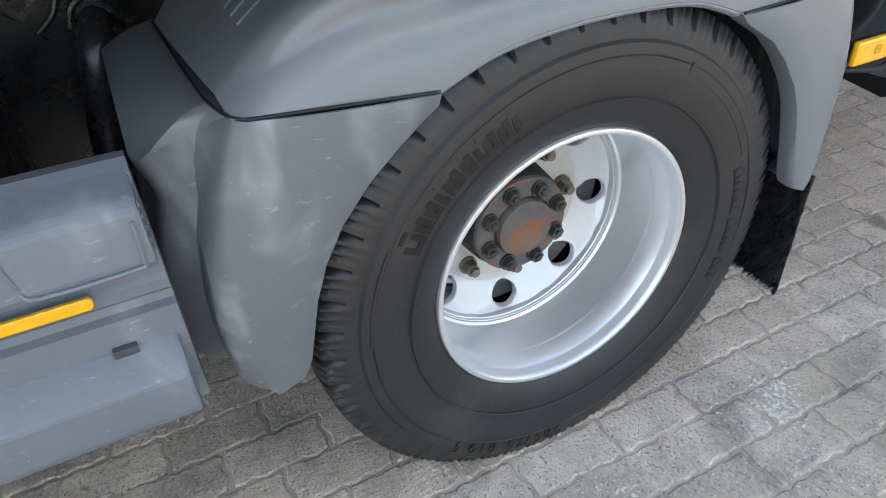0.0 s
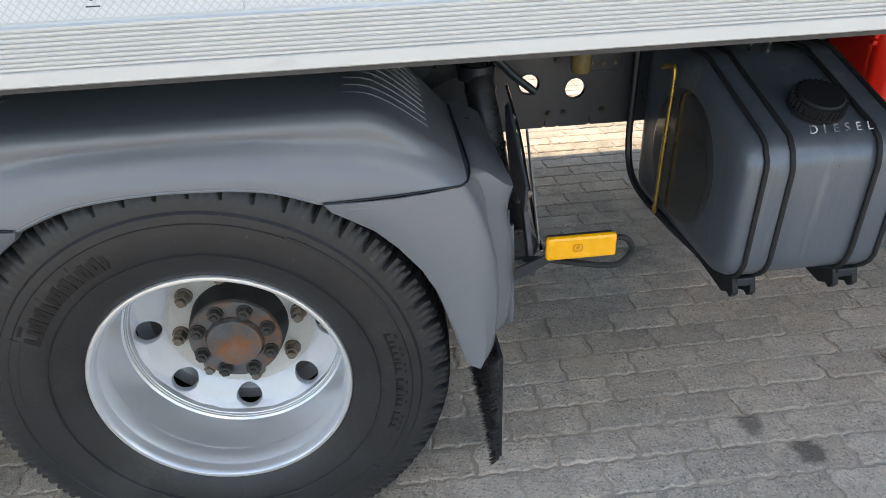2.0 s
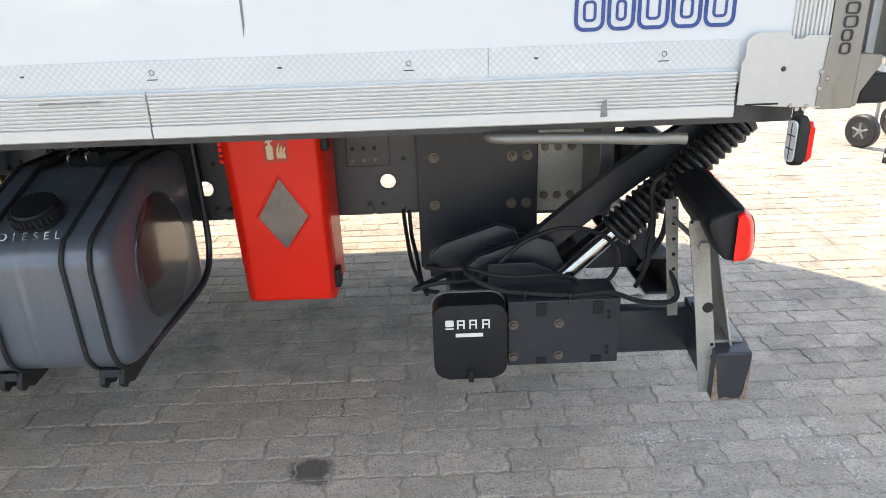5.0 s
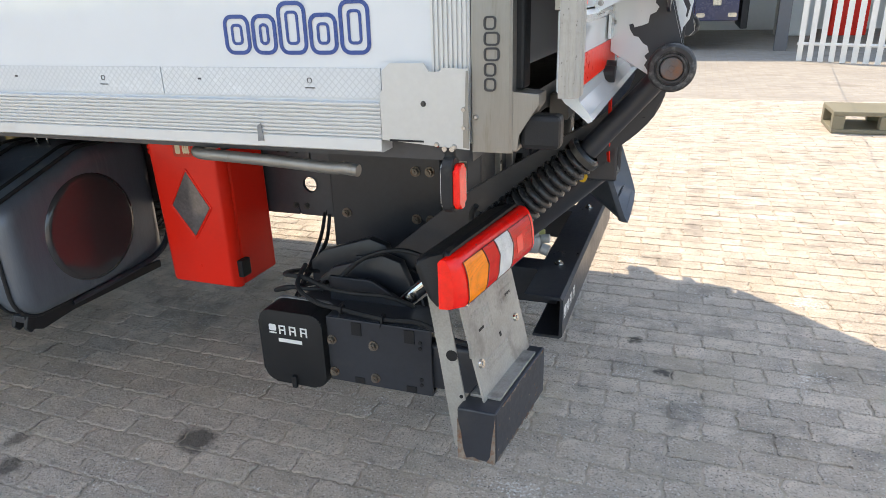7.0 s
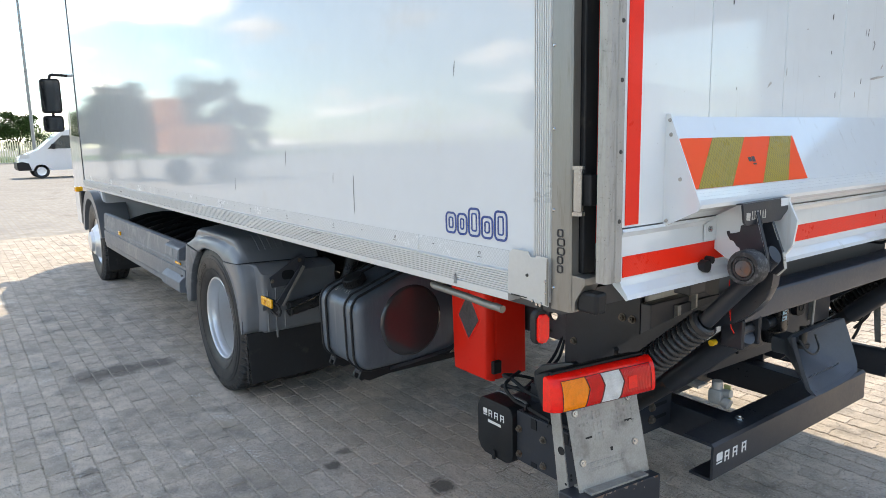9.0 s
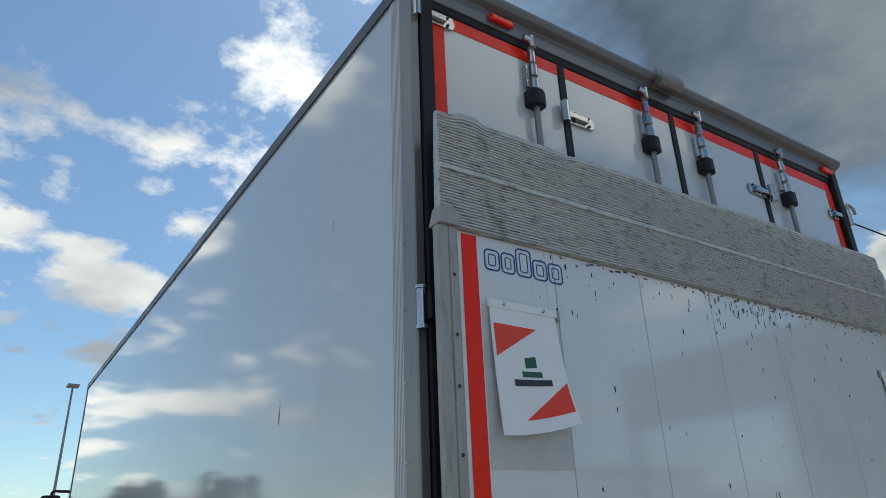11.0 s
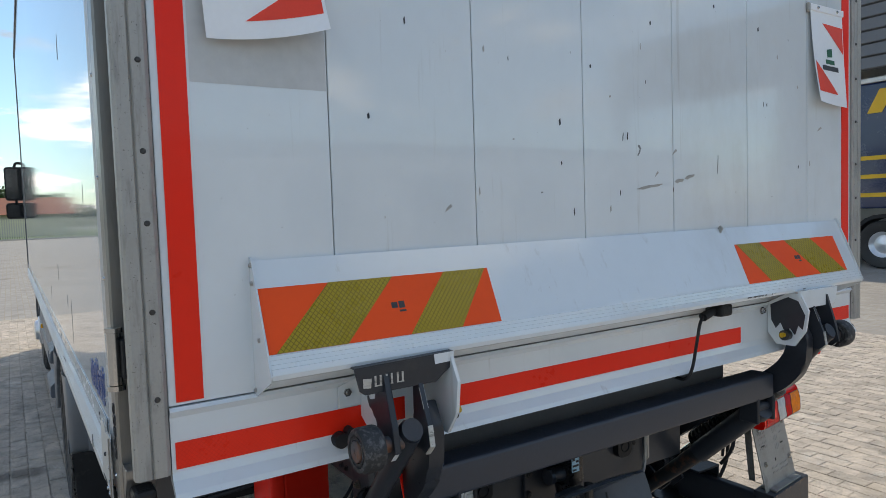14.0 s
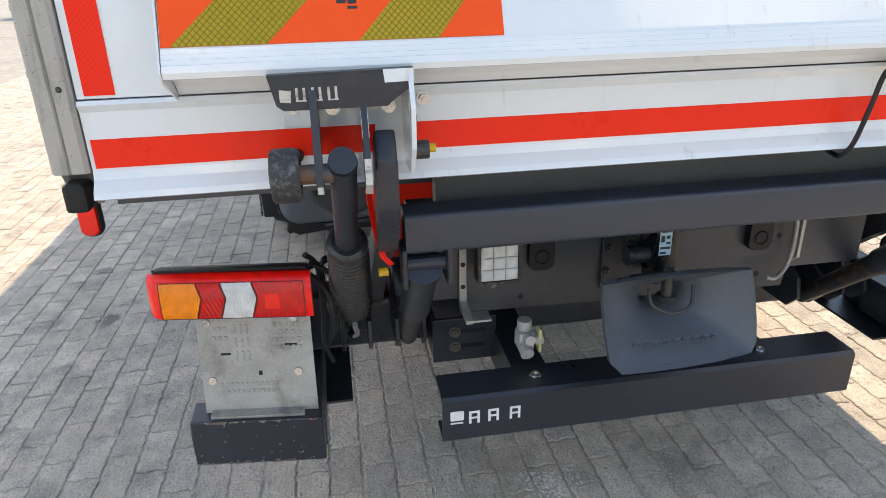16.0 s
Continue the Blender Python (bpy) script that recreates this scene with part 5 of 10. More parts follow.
    part("piston_rod", bm, CHROME, cyl, "bright piston rod", True)
    bm = B()
    rod(bm, Vector(c2) * 0.985 + Vector(c1) * 0.015, Vector(c2) * 0.955 + Vector(c1) * 0.045, 0.0405, seg=22)
    part("hose_clip", bm, DARK_BOLT, cyl, "steel band clip", True)
    # tilt cylinder
    bm = B()
    d0, d1, d2 = (2.47, Y(0.628), 0.470), (2.72, Y(0.622), 0.690), (2.93, Y(0.615), 0.885)
    rod(bm, d1, d2, 0.036, seg=20)
    rod(bm, Vector(d2), Vector(d2) + Vector((0.02, 0, 0.019)), 0.041, seg=20)
    tilt = part("tilt_cylinder", bm, BLACK, truck, "black hydraulic tilt cylinder", True)
    bm = B()
    rod(bm, d0, d1, 0.024, 0.030, seg=18)
    part("piston_rod", bm, surface("rust_spotted_black", (0.016, 0.017, 0.019), 0.4, 0.1, 0.2, 8.0, dirt=(0.15, 0.06, 0.03), dirt_amount=0.12, dirt_scale=14.0), tilt, "rust-spotted piston rod", True)
    bm = B()
    rod(bm, (2.945, Y(0.585), 0.905), (2.945, Y(0.66), 0.905), 0.016, seg=14)
    box(bm, 2.905, 2.975, *span(0.575, 0.585), 0.86, 0.945, 0.006)
    box(bm, 2.905, 2.975, *span(0.66, 0.67), 0.86, 0.945, 0.006)
    part("clevis", bm, BLACK, tilt, "black steel clevis")
    bm = B()
    rod(bm, (2.905, Y(0.552), 0.875), (2.905, Y(0.533), 0.875), 0.009, seg=10)
    part("grease_nipple_cap", bm, YELLOW, truck, "small yellow grease cap")
    # foot brackets of arm and cylinders
    for y in (0.44, 0.515, 0.59, 0.665):
        bm = B()
        prism(bm, [(2.28, 0.44), (2.47, 0.44), (2.515, 0.485), (2.50, 0.545), (2.40, 0.60), (2.28, 0.60)], "y", *span(y, y + 0.012), 0.002)
        part("foot_bracket", bm, BLACK, truck, "black steel foot bracket")


build_lift_side(1)
build_lift_side(-1)


def build_lift_middle():
    # torsion tube between the arms
    bm = B()
    pts = rounded(2.892, 2.972, 0.934, 1.012, 0.009, 4)
    prism(bm, pts, "y", 0.583, FAR_Y - 0.583)
    part("torsion_tube", bm, TUBE_BLUE, truck, "black square torsion tube across the lift", True)
    # support tube under the frame
    bm = B()
    prism(bm, rounded(2.175, 2.335, 0.365, 0.535, 0.03, 4), "y", 0.40, FAR_Y - 0.40)
    part("support_tube", bm, BLACK, truck, "black square support tube under the chassis", True)
    for s in (1, -1):
        def span(a, b):
            return (a, b) if s > 0 else (FAR_Y - b, FAR_Y - a)
        bm = B()
        box(bm, 2.10, 2.462, *span(0.800, 0.812), 0.45, 1.035, 0.003)
        part("bracket_plate", bm, BLACK, truck, "black bolted bracket plate")
        for x, z in ((2.152, 0.799), (2.150, 0.652), (2.385, 0.796), (2.430, 0.797), (2.383, 0.650), (2.428, 0.650)):
            y = 0.800 if s > 0 else FAR_Y - 0.800
            bolt("bolt", (x, y, z), (0, -s, 0), 0.0115, 0.014, BOLT, truck)
        bm = B()
        prism(bm, [(2.4625, 0.615), (2.56, 0.615), (2.668, 0.70), (2.668, 1.035), (2.4625, 1.035)], "y", *span(0.822, 0.832), 0.002)
        plate = part("bracket_plate", bm, BARE, truck, "bare steel bracket plate")
        for x in (2.485, 2.525, 2.565, 2.61):
            for z in (0.665, 0.815):
                bolt("bolt", (x, 0.822 if s > 0 else FAR_Y - 0.822, z), (0, -s, 0), 0.0095, 0.008, BOLT, truck)
        # bent saddles over the support tube
        for x0 in (2.13, 2.22):
            bm = B()
            prism(bm, [(x0, 0.50), (x0 + 0.25, 0.50), (x0 + 0.27, 0.56), (x0 + 0.24, 0.635), (x0 + 0.19, 0.65), (x0 + 0.04, 0.60), (x0, 0.565)], "y", *span(0.60 - (x0 - 2.13) * 1.2, 0.63 - (x0 - 2.13) * 1.2), 0.004)
            part("saddle", bm, BLACK, truck, "black steel saddle plate", True)
    # beam box towards the bumper, both sides
    for s in (1, -1):
        def Y(y):
            return y if s > 0 else FAR_Y - y
        def span(a, b):
            return min(Y(a), Y(b)), max(Y(a), Y(b))
        bm = B()
        box(bm, 2.322, 2.600, *span(0.335, 0.343), 0.362, 0.540, 0.002)
        box(bm, 2.322, 2.600, *span(0.3432, 0.46), 0.532, 0.540, 0.002)
        box(bm, 2.322, 2.600, *span(0.3432, 0.46), 0.362, 0.370, 0.002)
        side_box = part("bumper_bracket", bm, BLACK, truck, "black slotted bumper bracket")
        for x in (2.405, 2.545):
            for z in (0.500, 0.366):
                bm = B()
                box(bm, x - 0.013, x + 0.013, *span(0.3325, 0.3346), z, z + 0.034 if z > 0.4 else z + 0.016)
                part("slot", bm, PLASTIC, side_box)
        for x, z in ((2.335, 0.478), (2.335, 0.388), (2.449, 0.478), (2.449, 0.388)):
            bolt("bolt", (x, Y(0.335), z), (0, -s, 0), 0.0095, 0.011, BOLT, truck)
        for z in (0.505, 0.49, 0.405, 0.39):
            bm = B()
            rod(bm, (2.572, Y(0.3325), z), (2.572, Y(0.3346), z), 0.005, seg=8)
            part("slot", bm, PLASTIC, side_box)
        bm = B()
        prism(bm, rounded(Y(0.346) if s > 0 else Y(0.392), Y(0.392) if s > 0 else Y(0.346), 0.376, 0.500, 0.012, 3), "x", 2.45, 2.79)
        part("bumper_arm", bm, BLACK, truck, "black square bumper arm", True)
        # galvanised lamp bracket: a side flange and a rear plate
        bm = B()
        prism(bm, [(2.668, 0.806), (2.702, 0.806), (2.714, 0.760), (2.722, 0.700), (2.770, 0.400), (2.728, 0.398), (2.700, 0.60), (2.678, 0.74), (2.668, 0.79)], "y", *span(0.128, 0.132), 0.0)
        flange = part("lamp_bracket", bm, GALV, truck, "worn galvanised lamp bracket")
        bm = B()
        def slanted(x, z):     # the rear plate leans back a little
            return 2.792 - (z - 0.49) * 0.235
        rows = [[(slanted(0, z), Y(y), z) for y in (0.1325, 0.382)] for z in (0.490, 0.795)]
        loft(bm, rows)
        thicken(bm, 0.004)
        sweep(part("rear_plate", bm, GALV, flange, "slotted galvanised plate"), 0.13, 0.13)
        for y, z in ((0.155, 0.715), (0.155, 0.585), (0.345, 0.722), (0.345, 0.600)):
            bm = B()
            c = Vector((slanted(0, z) + 0.001, Y(y), z))
            rod(bm, c, c + Vector((0.008, 0, 0.002)), 0.0105, 0.009, seg=14)
            rod(bm, c + Vector((0.008, 0, 0.002)), c + Vector((0.0095, 0, 0.0024)), 0.004, seg=8)
            sweep(part("button_bolt", bm, CHROME, flange), 0.13, 0.13)
        # pressed louvres, shallow beads and a few open slots
        pressed = [(0.302 + 0.013 * c, 0.742 - 0.017 * r, 0.0085, 0.010) for r in range(6) for c in range(5)]
        pressed += [(0.168 + 0.013 * c, 0.722 - 0.020 * r, 0.0085, 0.008) for r in range(3) for c in range(3)]
        pressed += [(0.175 + 0.011 * c, 0.560 + 0.016 * r, 0.0075, 0.009) for r in range(2) for c in range(12)]
        pressed += [(0.215 + 0.013 * c, 0.700 - 0.03 * r, 0.006, 0.022) for r in range(3) for c in range(3)]
        for y, z, w, h in pressed:
            bm = B()
            c = Vector((slanted(0, z) + 0.0040, Y(y), z))
            box(bm, c.x - 0.002, c.x + 0.0016, c.y - w / 2, c.y + w / 2, z - h / 2, z + h / 2, 0.0012, 1, turn=Matrix.Rotation(-0.23, 3, "Y"))
            sweep(part("louvre", bm, GALV, flange), 0.13, 0.13)
        for y, z, w, h in ((0.19, 0.645, 0.022, 0.005), (0.335, 0.662, 0.026, 0.006), (0.262, 0.742, 0.007, 0.007), (0.276, 0.742, 0.007, 0.007), (0.262, 0.60, 0.008, 0.010)):
            bm = B()
            c = Vector((slanted(0, z) + 0.0040, Y(y), z))
            box(bm, c.x - 0.001, c.x + 0.001, c.y - w / 2, c.y + w / 2, z - h / 2, z + h / 2, 0.0, turn=Matrix.Rotation(-0.23, 3, "Y"))
            sweep(part("slot", bm, PLASTIC, flange), 0.13, 0.13)
        bm = B()
        rod(bm, (2.726, Y(0.1268), 0.610), (2.726, Y(0.1278), 0.610), 0.012, seg=16)
        for x, z in ((2.744, 0.520), (2.748, 0.490), (2.672, 0.805), (2.70, 0.80)):
            rod(bm, (x, Y(0.1268), z), (x, Y(0.1278), z), 0.004, seg=8)
        part("slot", bm, PLASTIC, flange, "dark hole")
        # second upright behind, with a long slot and a bolt
        bm = B()
        prism(bm, [(2.676, 0.800), (2.706, 0.800), (2.730, 0.505), (2.706, 0.505)], "y", *span(0.300, 0.304), 0.0)
        back = part("rear_upright", bm, GALV, flange, "second galvanised upright with holes")
        for k in range(7):
            bm = B()
            x, z = 2.697 + 0.0030 * k, 0.78 - 0.038 * k
            rod(bm, (x, Y(0.2985), z), (x, Y(0.2995), z), 0.0045, seg=8)
            part("hole", bm, PLASTIC, back)
        bm = B()
        rod(bm, (2.70, Y(0.132), 0.752), (2.70, Y(0.300), 0.752), 0.006, seg=10)
        rod(bm, (2.70, Y(0.118), 0.752), (2.70, Y(0.128), 0.752), 0.012, seg=6)
        part("cross_bolt", bm, GALV, flange, "zinc cross bolt")
        # bumper block
        bm = B()
        box(bm, 2.778, 2.858, *span(0.100, 0.390), 0.395, 0.512, 0.004)
        block = part("bumper_block", bm, BLACK, truck, "black steel bumper end with chipped rusty edges")
        bm = B()
        box(bm, 2.786, 2.849, *span(0.146, 0.352), 0.5122, 0.5185, 0.001)
        part("step_plate", bm, GALV, block, "worn bright step plate")
        bm = B()
        prism(bm, [(2.779, 0.3945), (2.797, 0.3945), (2.790, 0.42), (2.786, 0.46), (2.7785, 0.49)], "y", *span(0.0985, 0.0998), 0.0)
        prism(bm, [(2.838, 0.3945), (2.857, 0.3945), (2.8565, 0.50), (2.851, 0.455), (2.846, 0.41)], "y", *span(0.0985, 0.0998), 0.0)
        prism(bm, [(2.79, 0.3945), (2.83, 0.3945), (2.81, 0.403)], "y", *span(0.0985, 0.0998), 0.0)
        rs = random.Random(14)
        for k in range(44):
            y, z = rs.uniform(0.103, 0.365), rs.choice((0.3955, 0.3955, 0.5115))
            w, h = rs.uniform(0.004, 0.022), rs.uniform(0.002, 0.009)
            a, c = span(y, y + w)
            prism(bm, [(a, z), (c, z), (c - 0.3 * (c - a), z + (h if z < 0.45 else -h)), (a + 0.2 * (c - a), z + (0.6 * h if z < 0.45 else -0.6 * h))], "x", 2.8580, 2.8588)
        for k in range(26):
            y, z = rs.uniform(0.11, 0.37), 0.40 + 0.10 * rs.random() ** 2
            a, c = span(y, y + rs.uniform(0.0015, 0.005))
            prism(bm, [(a, z), (c, z + 0.001), (c, z + rs.uniform(0.002, 0.006)), (a, z + 0.003)], "x", 2.8580, 2.8586)
        part("rust_patch", bm, EDGE_RUST, block)
        sweep(block, 0.12, 0.39)
    # middle bumper bar with its arms
    bm = B()
    prism(bm, [(2.745, 0.512), (2.842, 0.512), (2.851, 0.504), (2.851, 0.398), (2.843, 0.390), (2.77, 0.390), (2.77, 0.397), (2.842, 0.398), (2.843, 0.503), (2.745, 0.505)], "y", 0.662, 1.722)
    bar = part("bumper_bar", bm, BLACK, truck, "black folded steel bumper bar with a white mark")
    bm = B()
    prism(bm, rounded(0.680, 0.712, 0.452, 0.478, 0.004, 3), "x", 2.8512, 2.8520)
    box(bm, 2.8512, 2.8520, 0.680, 0.710, 0.443, 0.4475)
    for y in (0.724, 0.770, 0.822):
        box(bm, 2.8512, 2.8520, y, y + 0.006, 0.440, 0.474)
        box(bm, 2.8512, 2.8520, y + 0.020, y + 0.026, 0.440, 0.474)
        box(bm, 2.8512, 2.8520, y + 0.006, y + 0.020, 0.468, 0.474)
        box(bm, 2.8512, 2.8520, y + 0.006, y + 0.020, 0.453, 0.458)
    part("mark_block", bm, WHITE_INK, bar, "white block of the maker's mark")
    for y in (0.90, 1.49):
        bm = B()
        prism(bm, [(2.33, 0.40), (2.80, 0.40), (2.80, 0.5045), (2.33, 0.52)], "y", y - 0.045, y - 0.035, 0.001)
        prism(bm, [(2.33, 0.5046), (2.80, 0.5046), (2.80, 0.4975), (2.33, 0.51)], "y", y - 0.034, y + 0.045, 0.001)
        part("bumper_arm", bm, BLACK, truck, "black steel bar support")
        bolt("bolt", (2.795, y, 0.512), (0, 0, 1), 0.011, 0.010, CHROME, truck)
    # slotted bracket with two rusty bolts beside the cylinders
    bm = B()
    box(bm, 2.55, 2.562, 0.685, 0.86, 0.43, 0.56, 0.002)
    box(bm, 2.34, 2.55, 0.848, 0.858, 0.43, 0.56, 0.002)
    box(bm, 2.34, 2.55, 0.687, 0.697, 0.43, 0.56, 0.002)
    slot_bracket = part("slotted_bracket", bm, BLACK, truck, "black slotted steel bracket")
    for z in (0.475, 0.520):
        bm = B()
        box(bm, 2.5615, 2.5628, 0.76, 0.83, z - 0.006, z + 0.006)
        part("slot", bm, PLASTIC, slot_bracket)
        bolt("bolt", (2.562, 0.745, z), (1, 0, 0), 0.012, 0.012, BOLT, truck)
    # folded rear sill of the box floor
    bm = B()
    prism(bm, [(2.80, 1.045), (2.845, 1.045), (2.845, 0.985), (2.815, 0.975), (2.80, 0.985)], "y", 0.66, FAR_Y - 0.66, 0.002)
    part("rear_sill", bm, surface("grey_sill_paint", (0.115, 0.110, 0.104), 0.5, 0.1, 0.15, 6.0), truck, "folded grey rear sill of the box floor")
    # rear cross member and coupling plate
    bm = B()
    box(bm, 2.60, 2.64, 0.62, FAR_Y - 0.62, 0.66, 0.92, 0.004)
    part("cross_member", bm, FRAME, truck, "dark grey rear cross member")
    bm = B()
    prism(bm, [(0.76, 0.625), (1.63, 0.612), (1.66, 0.80), (1.66, 0.90), (0.76, 0.90)], "x", 2.642, 2.65, 0.001)
    part("coupling_plate", bm, surface("dark_grey_plate", (0.060, 0.064, 0.071), 0.40, 0.3, 0.15, 5.0, bump=0.15), truck, "dark grey coupling plate")
    for y, z in ((0.90, 0.655), (1.55, 0.655), (1.60, 0.76), (0.875, 0.765)):
        bm = B()
        rod(bm, (2.6495, y, z), (2.6512, y, z), 0.008, seg=10)
        part("slot", bm, PLASTIC, truck)
    for y in (0.945, 1.530):
        bm = B()
        prism(bm, rounded(y - 0.032, y + 0.032, 0.735, 0.818, 0.018), "x", 2.651, 2.675, 0.002)
        cap = part("tow_cap", bm, PLASTIC, truck, "black rounded tow cap")
        bm = B()
        lathe(bm, [(2.6752, 0.019), (2.678, 0.0175), (2.6752, 0.016)], (0, y, 0.770), "x", 20)
        part("cap_ring", bm, PLASTIC, cap, "", True)
        bm = B()
        rod(bm, (2.651, y, 0.822), (2.668, y, 0.822), 0.011, seg=12)
        part("cap_hinge", bm, PLASTIC, cap)
    # work lamp
    bm = B()
    prism(bm, rounded(0.769, 0.877, 0.737, 0.845, 0.014), "x", 2.70, 2.732, 0.003)
    lamp = part("work_lamp", bm, PLASTIC, truck, "square work lamp with frosted segments")
    for i in range(3):
        for j in range(3):
            bm = B()
            y0, z0 = 0.7785 + 0.0298 * i, 0.7465 + 0.0298 * j
            rows = [[(2.733 + h, y0 + 0.0149 + 0.0145 * f * u, z0 + 0.0149 + 0.0145 * f * v) for u, v in ((-1, -1), (0, -1), (1, -1), (1, 0), (1, 1), (0, 1), (-1, 1), (-1, 0))] for f, h in ((1.0, 0.0), (0.96, 0.002), (0.7, 0.0045), (0.35, 0.0055))]
            vs = loft(bm, rows, True)
            bm.faces.new(vs[-1])
            part("lens", bm, LENS_CLEAR, lamp, "frosted lamp segment", True)
    bm = B()
    ring_frame(bm, 0.7705, 0.8755, 0.7385, 0.8435, 0.014, 0.0075, 2.7325, 2.7395, "x")
    part("bezel", bm, WORN_ROLLER, lamp, "black bezel with worn specks")
    bm = B()
    prism(bm, [(2.64, 0.64), (2.74, 0.64), (2.74, 0.650), (2.655, 0.660), (2.655, 0.90), (2.64, 0.90)], "y", 0.742, 0.760, 0.001)
    box(bm, 2.69, 2.735, 0.7605, 0.805, 0.640, 0.646, 0.001)
    part("lamp_bracket", bm, BARE, truck, "bent bare steel lamp bracket")
    for z in (0.70, 0.76, 0.85):
        bm = B()
        rod(bm, (2.654, 0.751, z), (2.6565, 0.751, z), 0.006, seg=10)
        part("slot", bm, PLASTIC, truck)
    # trailer coupling with its deflector dish
    bm = B()
    # funnel: a straight top rim and rounded lower corners, drawn in to the mouth
    outer = [(1.005, 0.800), (1.06, 0.803), (1.12, 0.804), (1.18, 0.805), (1.24, 0.805), (1.30, 0.804), (1.350, 0.802), (1.354, 0.76), (1.355, 0.70), (1.352, 0.650), (1.338, 0.628), (1.26, 0.618), (1.18, 0.614), (1.10, 0.612), (1.035, 0.614), (1.010, 0.640), (1.003, 0.70), (1.002, 0.76)]
    inner = [(1.135, 0.742), (1.15, 0.743), (1.165, 0.744), (1.18, 0.744), (1.195, 0.744), (1.21, 0.743), (1.225, 0.742), (1.230, 0.732), (1.230, 0.72), (1.228, 0.705), (1.22, 0.695), (1.20, 0.690), (1.18, 0.688), (1.16, 0.690), (1.145, 0.695), (1.137, 0.705), (1.134, 0.72), (1.134, 0.732)]
    rows = []
    for f, lift in ((-0.03, -0.010), (0.0, 0.004), (0.05, 0.0), (0.3, 0.0), (0.6, 0.0), (0.9, 0.0), (1.0, 0.006), (1.02, 0.03)):
        g = max(0.0, min(1.0, f))
        rows.append([(2.905 + 0.35 * (0.80 - oz) * (1 - g) - 0.085 * g + lift * (1 if f < 0.5 else -1) - (0.02 if f > 1.01 else 0.0), oy + (iy - oy) * g, oz + (iz - oz) * g) for (oy, oz), (iy, iz) in zip(outer, inner)])
    loft(bm, rows, True)
    thicken(bm, 0.006)
    part("coupling_dish", bm, DISH_GREY, truck, "grey plastic guide dish below the coupling", True)
    bm = B()
    for k in range(9):
        y = 1.075 + 0.023 * k
        box(bm, 2.93, 2.9345, y, y + 0.014, 0.652, 0.668, 0.001, turn=Matrix.Rotation(0.62, 3, "Y"))
    part("moulded_mark", bm, DISH_GREY, truck, "moulded blocks of the maker's mark")
    bm = B()
    rod(bm, (2.85, 1.185, 0.73), (2.85, 1.185, 0.79), 0.013, seg=12)
    rod(bm, (2.85, 1.185, 0.715), (2.85, 1.185, 0.73), 0.020, 0.022, seg=14)
    hose(bm, [(2.86, 1.135, 0.755), (2.885, 1.135, 0.725), (2.892, 1.18, 0.703), (2.887, 1.225, 0.715), (2.865, 1.24, 0.755)], 0.004)
    part("coupling_pin", bm, DARK_BOLT, truck, "steel coupling pin")
    bm = B()
    box(bm, 2.651, 2.664, 1.105, 1.277, 0.66, 0.93, 0.003)
    block = part("coupling", bm, BLACK, truck, "black trailer coupling with a ribbed sleeve")
    bm = B()
    box(bm, 2.6645, 2.768, 1.189, 1.253, 0.745, 0.925, 0.012)
    rod(bm, (2.715, 1.221, 0.70), (2.715, 1.221, 0.745), 0.026, 0.034, seg=18)
    part("coupling_body", bm, CAST, block, "", True)
    bm = B()
    lathe(bm, [(1.125, 0.0), (1.125, 0.017), (1.128, 0.0265)] + [(1.133 + 0.0055 * k, 0.0265 if k % 2 else 0.0195) for k in range(11)] + [(1.191, 0.022)], (2.715, 0, 0.838), "y", 22)
    part("sleeve", bm, SLEEVE, block, "ribbed black sleeve", True)
    bm = B()
    lathe(bm, [(1.129, 0.0), (1.129, 0.012), (1.133, 0.0235), (1.145, 0.0245), (1.149, 0.0215), (1.225, 0.0215), (1.228, 0.026), (1.247, 0.026), (1.250, 0.018), (1.250, 0.0)], (2.735, 0, 0.783), "y", 24)
    part("release_cylinder", bm, BLACK, block, "", True)
    for z in (0.840, 0.775, 0.710):
        bolt("bolt", (2.664, 1.118, z), (1, 0, 0), 0.0105, 0.011, DARK_BOLT, block)
    bm = B()
    rod(bm, (2.735, 1.255, 0.845), (2.722, 1.385, 0.868), 0.0062, seg=10)
    rod(bm, (2.735, 1.253, 0.845), (2.735, 1.272, 0.848), 0.013, seg=12)
    lathe(bm, [(1.372, 0.0), (1.376, 0.010), (1.386, 0.0145), (1.398, 0.012), (1.404, 0.0)], (2.721, 0, 0.869), "y", 14)
    part("coupling_lever", bm, DARK_BOLT, block, "thin lever with a round knob", True)
    bm = B()
    box(bm, 2.7682, 2.7690, 1.199, 1.229, 0.790, 0.863)
    part("sticker", bm, surface("pale_blue_sticker", (0.45, 0.66, 0.76), 0.4, 0.0, 0.2, 60.0), block, "pale blue sticker with dark bars")
    for y, z, w, h in ((1.202, 0.848, 0.024, 0.006), (1.202, 0.824, 0.009, 0.016), (1.215, 0.832, 0.009, 0.008), (1.215, 0.818, 0.011, 0.006), (1.202, 0.806, 0.024, 0.006), (1.202, 0.794, 0.015, 0.005)):
        bm = B()
        box(bm, 2.7691, 2.7696, y, y + w, z, z + h)
        part("sticker_bar", bm, INK, block)
    bm = B()
    hose(bm, [(2.66, 1.618, 0.92), (2.68, 1.622, 0.80), (2.68, 1.618, 0.70), (2.70, 1.575, 0.665), (2.70, 1.545, 0.668)], 0.006)
    part("bent_rod", bm, GALV, truck, "bent zinc rod")
    # air coupling on the bar's support
    bm = B()
    box(bm, 2.69, 2.742, 0.872, 0.915, 0.545, 0.600, 0.012)
